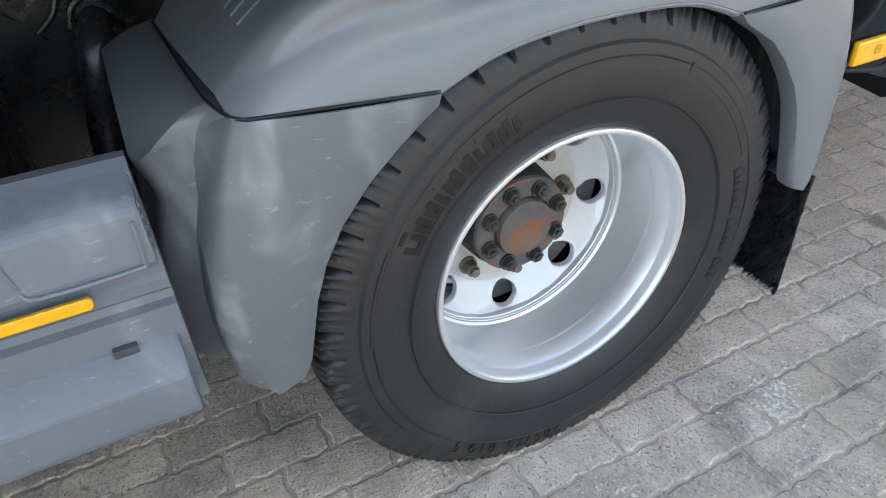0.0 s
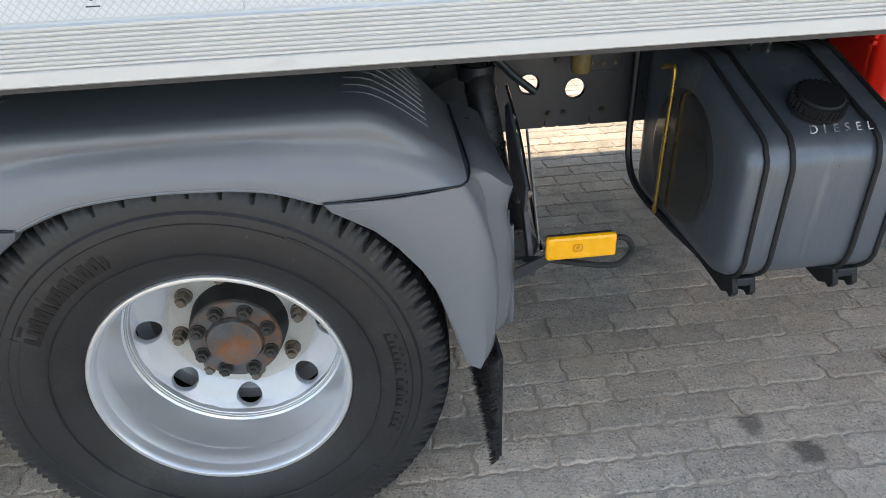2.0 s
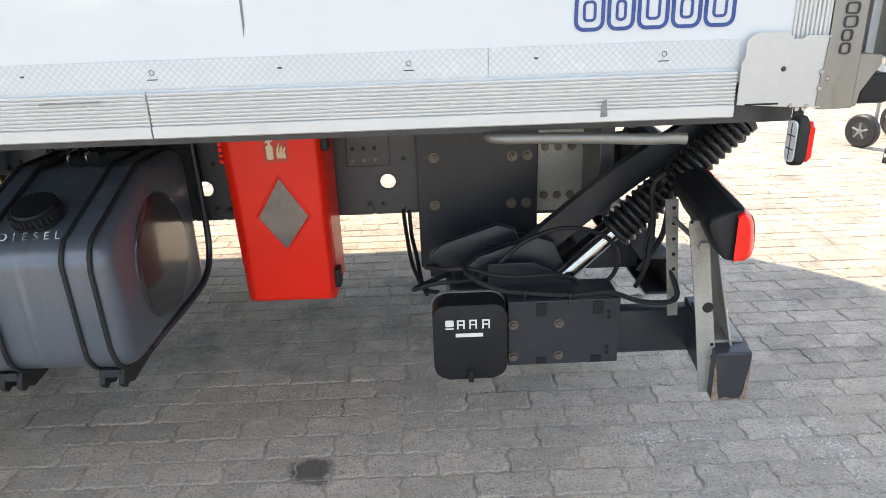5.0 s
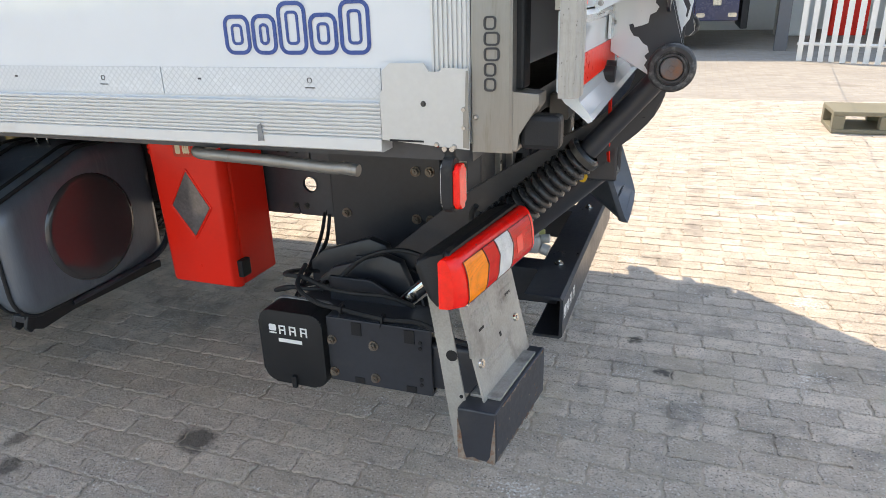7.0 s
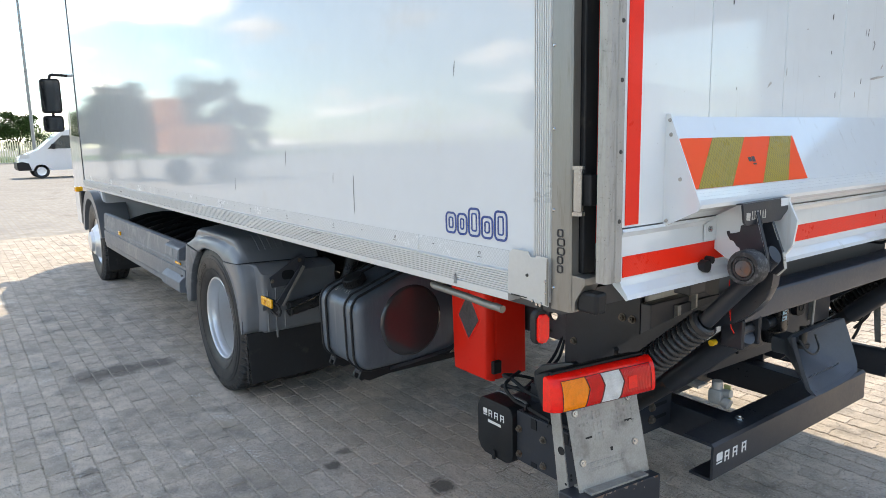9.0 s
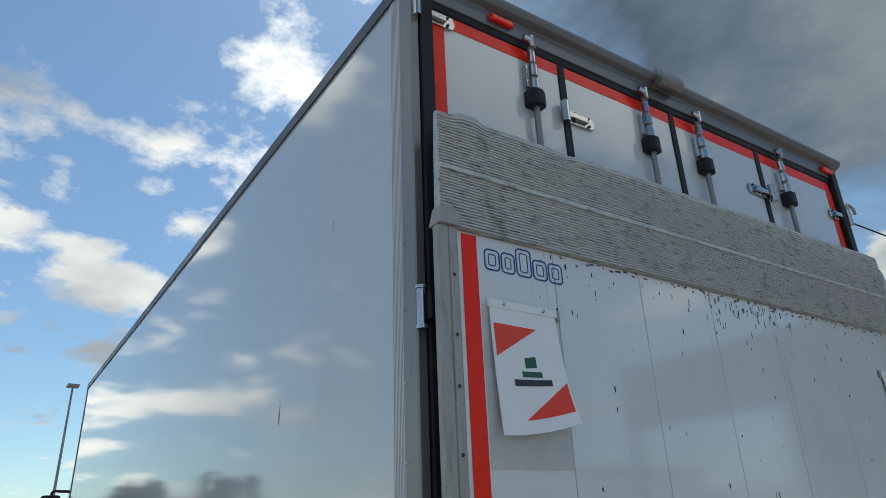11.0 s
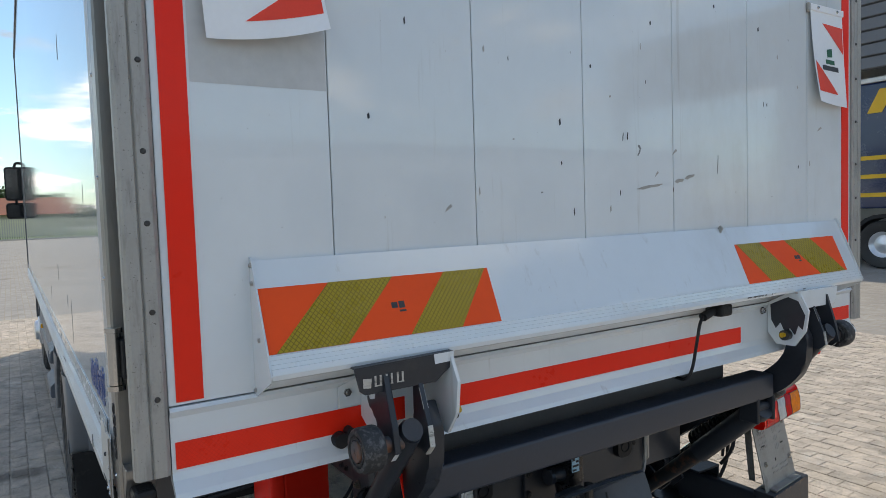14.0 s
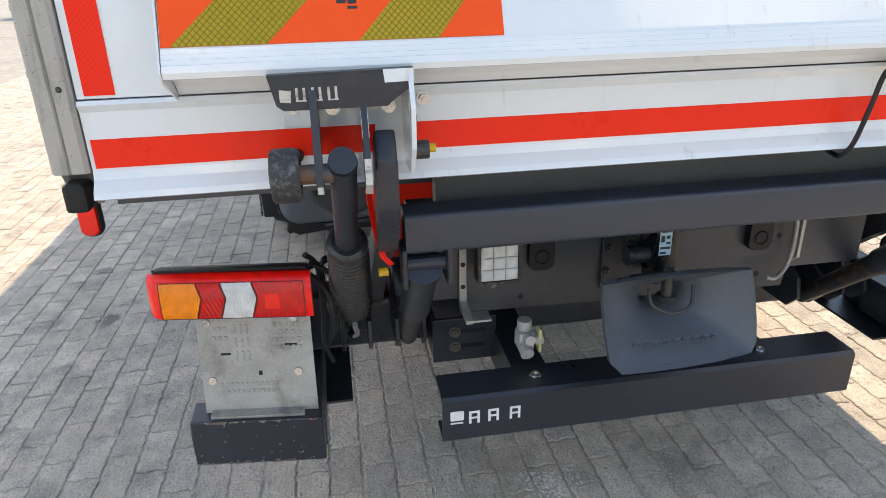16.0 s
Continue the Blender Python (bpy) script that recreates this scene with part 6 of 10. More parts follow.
    rod(bm, (2.715, 0.893, 0.600), (2.715, 0.893, 0.625), 0.018, seg=14)
    rod(bm, (2.742, 0.888, 0.562), (2.765, 0.888, 0.555), 0.017, seg=14)
    rod(bm, (2.742, 0.895, 0.590), (2.765, 0.895, 0.592), 0.013, seg=12)
    rod(bm, (2.73, 0.915, 0.575), (2.73, 0.935, 0.578), 0.016, seg=14)
    air = part("air_coupling", bm, surface("cast_zinc", (0.48, 0.475, 0.46), 0.5, 0.3, 0.2, 30.0, bump=0.3), truck, "grey metal air coupling with a pale yellow lid", True)
    bm = B()
    prism(bm, rounded(0.922, 0.929, 0.545, 0.608, 0.003), "x", 2.722, 2.745, 0.001)
    part("lid", bm, surface("pale_yellow_lid", (0.62, 0.60, 0.24), 0.4, 0.0, 0.1, 30.0), air, "pale yellow lid")
    # red strap between cylinder and arm
    bm = B()
    loft(bm, [[(2.962, y, z), (2.955, y + 0.010, z)] for y, z in ((0.516, 1.065), (0.519, 1.03), (0.524, 0.99), (0.530, 0.955), (0.536, 0.93), (0.552, 0.912))])
    thicken(bm, 0.002)
    part("strap", bm, RED_BOX, truck, "thin red strap by the lift arm")
    # left-hand hydraulic cover box with a mark
    bm = B()
    prism(bm, rounded(2.134, 2.318, 0.338, 0.545, 0.035, 6), "y", 0.318, 0.395, 0.006)
    cover = part("pump_cover", bm, PLASTIC, truck, "black plastic pump cover with a white mark", True)
    # ring behind the cover, in a lighter grey than the cover
    bm = B()
    ring_frame(bm, 2.131, 2.321, 0.335, 0.548, 0.037, 0.006, 0.392, 0.402)
    part("seal", bm, SCRATCH, cover, "pale grey rim")
    bm = B()
    box(bm, 2.219, 2.233, 0.308, 0.318, 0.332, 0.366, 0.003)
    part("latch", bm, PLASTIC, cover)
    bm = B()
    prism(bm, rounded(2.165, 2.186, 0.488, 0.506, 0.004, 3), "y", 0.3165, 0.3175)
    box(bm, 2.165, 2.186, 0.3165, 0.3175, 0.481, 0.4845)
    for x in (2.194, 2.224, 0.0, 2.256):
        if x:
            box(bm, x, x + 0.004, 0.3165, 0.3175, 0.481, 0.506)
            box(bm, x + 0.015, x + 0.019, 0.3165, 0.3175, 0.481, 0.506)
            box(bm, x + 0.004, x + 0.015, 0.3165, 0.3175, 0.502, 0.506)
            box(bm, x + 0.004, x + 0.015, 0.3165, 0.3175, 0.491, 0.4945)
    box(bm, 2.190, 2.258, 0.3165, 0.3175, 0.459, 0.469)
    part("mark_block", bm, WHITE_INK, cover, "white block of the maker's mark")
    # hydraulic hoses and cables over the tube
    for k, pts in enumerate((
        [(2.19, 0.60, 0.51), (2.125, 0.56, 0.505), (2.085, 0.48, 0.518), (2.147, 0.45, 0.548), (2.263, 0.45, 0.562), (2.378, 0.45, 0.655), (2.491, 0.45, 0.688), (2.592, 0.45, 0.653), (2.618, 0.45, 0.583), (2.584, 0.45, 0.529), (2.497, 0.46, 0.501), (2.40, 0.50, 0.48)],
        [(2.20, 0.46, 0.615), (2.235, 0.36, 0.600), (2.30, 0.335, 0.575), (2.364, 0.345, 0.560), (2.474, 0.345, 0.549), (2.57, 0.34, 0.555), (2.654, 0.33, 0.530), (2.72, 0.29, 0.557), (2.695, 0.31, 0.639)],
        [(2.20, 0.64, 0.52), (2.12, 0.56, 0.55), (2.16, 0.42, 0.600), (2.23, 0.40, 0.606), (2.30, 0.40, 0.585), (2.37, 0.40, 0.580), (2.45, 0.415, 0.575), (2.51, 0.44, 0.545), (2.52, 0.47, 0.50)],
        [(2.07, 0.83, 0.63), (2.075, 0.79, 0.56), (2.09, 0.70, 0.53), (2.11, 0.56, 0.49), (2.15, 0.50, 0.50)],
        [(2.05, 0.84, 0.64), (2.06, 0.78, 0.57), (2.08, 0.66, 0.51), (2.12, 0.52, 0.485)])):
        bm = B()
        hose(bm, pts, 0.0062)
        part("hydraulic_hose", bm, RUBBER, truck, "black hydraulic hose", True)
    for x, y, z in ((2.263, 0.448, 0.570), (2.364, 0.345, 0.560), (2.474, 0.345, 0.549)):
        bm = B()
        rod(bm, (x - 0.003, y, z), (x + 0.003, y, z), 0.013, seg=10)
        hose(bm, [(x, y - 0.010, z), (x - 0.004, y - 0.014, z - 0.018)], 0.0015, seg=5)
        part("cable_tie", bm, PLASTIC, truck, "black cable tie")


build_lift_middle()


# -- tail lamps --
def build_tail_lamp(s):
    """A long lamp: a black housing with a sloping back and five lens fields on its face."""
    def Y(y):
        return y if s > 0 else FAR_Y - y
    # section of the housing (x, z), from the lower lens edge round the back to the upper one
    shell = [(2.742, 0.742), (2.712, 0.745), (2.690, 0.758), (2.655, 0.800), (2.646, 0.817), (2.652, 0.829), (2.690, 0.842), (2.744, 0.850)]
    bm = B()
    rows = []
    for y, f in ((0.062, 0.72), (0.066, 0.88), (0.076, 0.97), (0.095, 1.0), (0.36, 1.0), (0.384, 0.96), (0.390, 0.85)):
        rows.append([(2.742 + (x - 2.742) * f, Y(y), 0.797 + (z - 0.797) * (0.90 + 0.10 * f)) for x, z in shell])
    rows = [[(2.742 + (x - 2.742) * 0.64, y, z) for x, y, z in r] for r in rows]
    vs = loft(bm, rows, True)
    bm.faces.new(vs[0]); bm.faces.new(vs[-1])
    lamp = part("tail_lamp", bm, PLASTIC, truck, "long tail lamp with red, amber and clear lenses", True)
    bm = B()
    ring_frame(bm, min(Y(0.066), Y(0.388)), max(Y(0.066), Y(0.388)), 0.743, 0.851, 0.010, 0.006, 2.738, 2.752, "x")
    part("rim", bm, PLASTIC, lamp)
    # red lens body, bulged and wrapped round the outer end; z from below to above
    face = [(0.743, 0.0), (0.7445, 0.030), (0.749, 0.040), (0.762, 0.0435), (0.790, 0.0425), (0.818, 0.0375), (0.834, 0.030), (0.842, 0.022), (0.8445, 0.015), (0.844, 0.008), (0.838, 0.0)]
    def skin(y, z, d):
        end = max(0.0, 1 - (y - 0.052) / 0.026) if y < 0.078 else 0.0
        return (2.7375 + d * (1 - 0.35 * end ** 2.2) + 0.008 * min(1.0, (y - 0.052) / 0.33), Y(y), 0.797 + (z - 0.797) * (1 - 0.06 * end ** 2))
    def bend(z):
        return 0.016 * (1 - abs((z - 0.797) / 0.052))
    bm = B()
    vs = loft(bm, [[skin(y, z, d) for z, d in face] for y in (0.052, 0.0535, 0.057, 0.063, 0.070, 0.078, 0.12, 0.18, 0.24, 0.30, 0.36, 0.388, 0.3925, 0.394)])
    bm.faces.new(vs[0]); bm.faces.new(vs[-1][::-1])
    body = part("lens", bm, LENS_RED, lamp, "red lens body", True)
    # fields with their own colour and fluting, bounded by chevrons
    fields = ((0.078, 0.148, 0, 1, LENS_AMBER, "amber field"), (0.150, 0.198, 1, 1, LENS_DEEP, "darker red field"), (0.200, 0.264, 1, 1, LENS_CLEAR, "clear field"), (0.266, 0.378, 1, 0, LENS_DEEP, "darker red field"))
    inner = [(0.7500, 0.0408), (0.762, 0.0435), (0.780, 0.0430), (0.797, 0.0418), (0.812, 0.0390), (0.8225, 0.0360), (0.8300, 0.0322)]
    for a, b, fa, fb, m, lab in fields:
        rows = []
        for i in range(37):
            f = i / 36
            rows.append([skin(a + fa * bend(z) + (b + fb * bend(z) - a - fa * bend(z)) * f, z, d + 0.0010 + (0.0007 if i % 2 else 0.0)) for z, d in inner])
        bm = B()
        loft(bm, rows)
        thicken(bm, 0.0006)
        part("field", bm, m, body, lab)
        bm = B()
        edge = [skin(a + fa * bend(z), z, d + 0.0016) for z, d in inner] + [skin(b + fb * bend(z), z, d + 0.0016) for z, d in inner[::-1]]
        hose(bm, edge + edge[:1], 0.0009, seg=5, smooth=False)
        part("field_seam", bm, SEAM_RED, body)
    bm = B()
    rows = [[skin(y, z, d + 0.0026) for z, d in ((0.772, 0.0434), (0.790, 0.0424), (0.806, 0.0402))] for y in (0.296, 0.306, 0.316, 0.326)]
    loft(bm, rows)
    thicken(bm, 0.0006)
    part("reflector_field", bm, LENS_RED, body, "bright red reflector square", True)
    for y, z, d in ((0.150, 0.836, 0.024), (0.160, 0.752, 0.038), (0.345, 0.836, 0.024), (0.375, 0.755, 0.038)):
        bm = B()
        x = skin(y, z, d)[0]
        rod(bm, (x - 0.004, Y(y), z), (x + 0.0015, Y(y), z), 0.0042, seg=10)
        part("screw", bm, DARK_BOLT, lamp)
    bm = B()
    hose(bm, [(2.70, Y(0.38), 0.84), (2.68, Y(0.405), 0.80), (2.69, Y(0.41), 0.70), (2.68, Y(0.405), 0.60), (2.66, Y(0.42), 0.53)], 0.0065)
    hose(bm, [(2.72, Y(0.388), 0.80), (2.73, Y(0.425), 0.75), (2.72, Y(0.43), 0.66), (2.66, Y(0.41), 0.58)], 0.007)
    hose(bm, [(2.70, Y(0.388), 0.82), (2.71, Y(0.435), 0.79), (2.70, Y(0.445), 0.72), (2.68, Y(0.43), 0.62)], 0.006)
    sweep(lamp, 0.13, 0.10)
    part("lamp_lead", bm, RUBBER, lamp, "black lamp lead", True)


build_tail_lamp(1)
build_tail_lamp(-1)


# -- marker lamp under the rear corner, and side rail --
def build_side_lamp(s):
    def Y(y):
        return y if s > 0 else FAR_Y - y
    bm = B()
    box(bm, 2.772, 2.790, *sorted((Y(-0.012), Y(-0.004))), 1.020, 1.066, 0.003)
    prism(bm, rounded(*sorted((Y(-0.034), Y(0.006))), 0.955, 1.040, 0.014), "x", 2.774, 2.792, 0.004)
    lamp = part("marker_lamp", bm, RUBBER, truck, "rubber-mounted marker lamp, clear in front and red behind")
    bm = B()
    prism(bm, rounded(*sorted((Y(-0.0295), Y(0.0015))), 0.961, 1.032, 0.010), "x", 2.7715, 2.776, 0.0015)
    clear = part("clear_lens", bm, LENS_CLEAR, lamp, "clear lens over a bright reflector")
    for y0, y1, z0, z1 in ((-0.0155, -0.0125, 0.964, 1.028), (-0.027, -0.001, 0.983, 0.985), (-0.027, -0.001, 1.006, 1.008)):
        bm = B()
        box(bm, 2.7709, 2.7716, *sorted((Y(y0), Y(y1))), z0, z1, 0.0002)
        part("reflector_step", bm, CHROME, clear, "grey step of the reflector")
    bm = B()
    prism(bm, rounded(*sorted((Y(-0.030), Y(0.002))), 0.961, 1.030, 0.009), "x", 2.7915, 2.803, 0.005)
    part("red_lens", bm, LENS_RED, lamp, "red lens")
    for x in (2.774, 2.786):
        bm = B()
        rod(bm, (x, Y(-0.012), 1.052), (x, Y(-0.0145), 1.052), 0.0042, seg=10)
        part("screw", bm, CHROME, lamp)


build_side_lamp(1)
build_side_lamp(-1)
bm = B()
hose(bm, [(2.31, 0.20, 1.035), (2.275, 0.12, 1.02), (2.255, 0.06, 1.012), (2.275, 0.036, 1.010), (2.33, 0.032, 1.009), (2.45, 0.030, 1.005), (2.55, 0.028, 1.000), (2.575, 0.027, 1.001), (2.605, 0.026, 0.999)], 0.0105, seg=12)
part("grab_rail", bm, STEEL, truck, "bent stainless grab rail", True)


# -- chassis --
def build_chassis():
    for s in (1, -1):
        def Y(y):
            return y if s > 0 else FAR_Y - y
        bm = B()
        if s < 0:
            prism(bm, [(Y(0.900), 0.622), (Y(0.830), 0.622), (Y(0.830), 0.905), (Y(0.900), 0.905), (Y(0.900), 0.897), (Y(0.838), 0.897), (Y(0.838), 0.630), (Y(0.900), 0.630)], "x", -5.4, 2.60)
        else:
            # the web is pierced by round holes
            holes = ((0.754, 0.750, 0.026), (0.884, 0.730, 0.027), (1.454, 0.722, 0.024), (2.010, 0.725, 0.024))
            box(bm, -5.4, 2.60, 0.838, 0.900, 0.897, 0.905)
            box(bm, -5.4, 2.60, 0.838, 0.900, 0.622, 0.630)
            x = -5.4
            for hx, hz, hr in holes:
                w = 0.05
                box(bm, x, hx - w, 0.830, 0.838, 0.622, 0.905)
                n = 32
                rings = [[], [], [], []]
                for i in range(n):
                    a = 2 * math.pi * (i + 0.5) / n
                    c, d = math.cos(a), math.sin(a)
                    q = max(abs(c), abs(d))
                    ex, ez = hx + w * c / q, (0.622 + 0.905) / 2 + 0.1415 * d / q
                    rings[0].append((ex, 0.838, ez)); rings[1].append((ex, 0.830, ez))
                    rings[2].append((hx + hr * c, 0.830, hz + hr * d)); rings[3].append((hx + hr * c, 0.838, hz + hr * d))
                loft(bm, rings[1:], True)
                loft(bm, [rings[3], rings[0]], True)
                x = hx + w
            box(bm, x, 2.60, 0.830, 0.838, 0.622, 0.905)
        rail = part("chassis_rail", bm, FRAME, truck, "dark painted chassis rail")
        bm = B()
        box(bm, -3.9, 2.60, *sorted((Y(0.845), Y(0.90))), 0.9055, 0.944, 0.003)
        part("subframe", bm, FRAME, truck, "dark subframe on the chassis rail")
        if s < 0:
            continue
        rs = random.Random(3)
        for x, z, r in ((0.754, 0.750, 0.028), (0.884, 0.730, 0.028), (1.454, 0.722, 0.026), (2.010, 0.725, 0.024)):
            bm = B()
            lathe(bm, [(0.8265, r + 0.003), (0.8255, r), (0.8295, r - 0.001)], (x, 0, z), "y", 24)
            part("hole_rim", bm, FRAME, rail)
        for x, z in ((0.50, 0.66), (0.545, 0.66), (0.812, 0.662), (0.855, 0.662), (0.965, 0.662), (0.62, 0.80), (0.665, 0.80), (0.83, 0.81), (0.88, 0.81), (1.48, 0.655), (1.52, 0.655), (1.56, 0.655), (1.95, 0.652), (2.06, 0.79), (1.99, 0.652), (-0.9, 0.66), (-0.8, 0.66), (-1.3, 0.8)):
            bolt("bolt", (x, 0.830, z), (0, -1, 0), 0.0085, 0.010, DARK_BOLT, truck)
        for x0, x1 in ((0.905, 1.01), (1.89, 2.02)):
            bm = B()
            box(bm, x0, x1, 0.824, 0.8285, 0.775, 0.985, 0.003)
            tab = part("mount_tab", bm, FRAME, truck, "bolted mounting tab")
            for i in range(3):
                for z in (0.795, 0.83, 0.885):
                    bm = B()
                    rod(bm, (x0 + 0.02 + 0.033 * i, 0.824, z), (x0 + 0.02 + 0.033 * i, 0.821, z), 0.006, seg=8)
                    part("rivet", bm, BOLT if z < 0.8 else PLASTIC, tab)
        for k in range(5):
            bm = B()
            rod(bm, (1.49 + 0.045 * k, 0.8302, 0.80), (1.49 + 0.045 * k, 0.8292, 0.80), 0.007, seg=8)
            part("hole", bm, PLASTIC, rail)
    for x in (-4.6, -2.6, -1.2, 0.0, 1.1, 2.17):
        bm = B()
        box(bm, x - 0.04, x + 0.04, 0.839, FAR_Y - 0.839, 0.68, 0.86, 0.006)
        part("cross_member", bm, FRAME, truck)
    bm = B()
    box(bm, -0.86, -0.50, 0.655, 0.665, 0.36, 1.0, 0.002)
    part("inner_liner", bm, CAST, truck, "black inner liner of the wheel arch")
    bm = B()
    box(bm, 0.35, 0.56, 0.70, 0.71, 0.36, 0.70, 0.002)
    part("inner_liner", bm, CAST, truck, "black inner liner of the wheel arch")
    # axle and drive line
    bm = B()
    rod(bm, (0, 0.30, 0.43), (0, FAR_Y - 0.30, 0.43), 0.075, seg=20)
    lathe(bm, [(-0.20, 0.02), (-0.17, 0.13), (-0.06, 0.19), (0.06, 0.19), (0.17, 0.13), (0.20, 0.02)], (0, MID, 0.43), "y", 24)
    part("rear_axle", bm, FRAME, truck, "dark rear axle", True)
    for s in (0.92, FAR_Y - 0.92):
        bm = B()
        prism(bm, [(-0.75, 0.60), (0.0, 0.50), (0.70, 0.60), (0.70, 0.63), (0.0, 0.545), (-0.75, 0.63)], "y", s - 0.04, s + 0.04)
        part("leaf_spring", bm, FRAME, truck, "dark rear spring")
    bm = B()
    box(bm, -3.3, -0.75, 0.20, 0.80, 0.40, 0.74, 0.03)
    box(bm, -3.3, -0.75, 0.75, FAR_Y - 0.75, 0.45, 0.60, 0.03)
    part("equipment_bay", bm, CAST, truck, "black equipment bay behind the side skirt")
    rs = random.Random(8)
    for k in range(9):
        bm = B()
        x = -3.0 + 0.26 * k
        hose(bm, [(x, 0.72, 0.76), (x + 0.05, 0.55, 0.80 + rs.uniform(-0.02, 0.03)), (x + 0.10, 0.35, 0.785), (x + 0.2, 0.16, 0.75)], rs.uniform(0.018, 0.03))
        part("cable_duct", bm, RUBBER, truck, "black cable duct in the equipment bay")
    # bearing bracket and thick pipe ahead of the wheel
    bm = B()
    hose(bm, [(-0.571, 0.68, 0.84), (-0.578, 0.63, 0.80), (-0.588, 0.60, 0.76), (-0.605, 0.59, 0.68), (-0.618, 0.59, 0.60), (-0.625, 0.58, 0.50)], 0.030, seg=18)
    part("intake_pipe", bm, SLEEVE, truck, "glossy black pipe behind the step", True)
    bm = B()
    prism(bm, [(-0.705, 0.842), (-0.690, 0.868), (-0.655, 0.875), (-0.610, 0.868), (-0.560, 0.882), (-0.520, 0.872), (-0.516, 0.845), (-0.505, 0.800), (-0.520, 0.790), (-0.545, 0.798), (-0.552, 0.822), (-0.572, 0.834), (-0.594, 0.826), (-0.604, 0.800), (-0.625, 0.786), (-0.652, 0.785), (-0.668, 0.815), (-0.690, 0.826)], "y", 0.612, 0.640, 0.004)
    plate = part("cast_bracket", bm, CAST, truck, "black cast bracket with large bolts", True)
    bm = B()
    hose(bm, [(-0.612, 0.608, 0.80), (-0.600, 0.607, 0.832), (-0.572, 0.606, 0.846), (-0.545, 0.607, 0.832), (-0.534, 0.608, 0.80)], 0.007, seg=8)
    hose(bm, [(-0.66, 0.608, 0.80), (-0.63, 0.607, 0.825), (-0.61, 0.606, 0.855), (-0.56, 0.607, 0.868)], 0.005, seg=8)
    part("web", bm, CAST, plate, "", True)
    for x, z, r in ((-0.676, 0.852, 0.015), (-0.632, 0.856, 0.016), (-0.536, 0.860, 0.012)):
        bm = B()
        rod(bm, (x, 0.613, z), (x, 0.603, z), r, seg=18)
        rod(bm, (x, 0.603, z), (x, 0.596, z), r * 0.55, seg=6)
        part("large_bolt", bm, CAST, plate)


build_chassis()


# -- wheels --
def build_wheel(cx, s, front=False):
    """A wheel pair on the rear axle (or a single front wheel); s: 1 on the driver's side."""
    cz = 0.43
    def Y(y):
        return y if s > 0 else FAR_Y - y
    shift = 0.03 if front else 0.0
    seg = 550
    def tyre(y0, name, lettered):
        # y0: outer side wall; widths measured inwards
        pr = [(0.034, 0.243), (0.028, 0.250), (0.020, 0.262), (0.012, 0.285), (0.004, 0.315), (0.0, 0.350), (0.003, 0.378), (0.0085, 0.382), (0.010, 0.402), (0.017, 0.417), (0.024, 0.433), (0.040, 0.4395), (0.072, 0.4425), (0.0725, 0.430), (0.084, 0.430), (0.0845, 0.4435), (0.128, 0.4440), (0.1285, 0.430), (0.142, 0.430), (0.1425, 0.4440)]
        cut = {9: (0.009, -0.002), 10: (0.016, -0.010), 11: (0.010, -0.018), 12: (0.0, -0.018), 15: (0.0, -0.012), 16: (0.0, -0.012)}
        full = [(h, r, cut.get(k, (0.0, 0.0)), 1) for k, (h, r) in enumerate(pr)]
        full += [(0.285 - h, r, c, -1) for h, r, c, _ in full[::-1][1:]]
        rings = []
        for h, r, (dh, dr), way in full:
            ring = []
            for k in range(seg):
                a = 2 * math.pi * k / seg
                step = (k + (0 if way > 0 else 4) + (4 if dh == 0.0 and dr > -0.013 else 0)) % 11
                on = 1.0 if step == 0 else 0.5 if step == 1 else 0.35 if step in (4, 7) and dh > 0 else 0.0
                rr, hh = r + dr * on, h + dh * on * way
                ring.append((cx + rr * math.cos(a), Y(y0 + hh), cz + rr * math.sin(a)))
            rings.append(ring)
        bm = B()
        loft(bm, rings, True)
        return bm
    ob = part("wheel", B(), TYRE, truck, "front wheel with a silver rim" if front else "rear wheel with a silver dished rim and worn tyre")
    part("tyre", tyre(0.050 + shift, "tyre", True), TYRE, ob, "black road tyre with worn shoulder blocks", True)
    if not front:
        part("tyre", tyre(0.365, "tyre", False), TYRE, ob, "inner black road tyre", True)
    # rim: flange, bed and dish
    if front:
        prof = [(0.10, 0.250), (0.085, 0.262), (0.078, 0.266), (0.074, 0.262), (0.080, 0.250), (0.10, 0.235), (0.11, 0.21), (0.06, 0.16), (0.03, 0.14), (0.028, 0.11), (0.0, 0.10), (-0.01, 0.06), (-0.01, 0.0)]
        bm = B()
        lathe(bm, [(Y(h + shift), r) for h, r in prof], (cx, 0, cz), "y", 64)
        part("rim", bm, SILVER, ob, "silver domed front rim", True)
        return ob
    prof = [(0.112, 0.2375), (0.094, 0.2430), (0.084, 0.2466), (0.0785, 0.2466), (0.0755, 0.2445), (0.0745, 0.2410), (0.0755, 0.2375), (0.0790, 0.2350), (0.0860, 0.2338), (0.098, 0.2330), (0.102, 0.2324), (0.106, 0.2295), (0.140, 0.2302), (0.144, 0.2335), (0.150, 0.2338), (0.200, 0.2285), (0.226, 0.2275), (0.230, 0.2235), (0.240, 0.2228)]
    bm = B()
    lathe(bm, [(Y(h), r) for h, r in prof], (cx, 0, cz), "y", 96)
    part("rim", bm, SILVER, ob, "silver rim with a bright lip", True)
    # dish with eight round hand holes
    def dish_y(r):
        pts = [(0.100, 0.290), (0.145, 0.288), (0.156, 0.283), (0.168, 0.274), (0.190, 0.264), (0.210, 0.256), (0.2275, 0.240)]
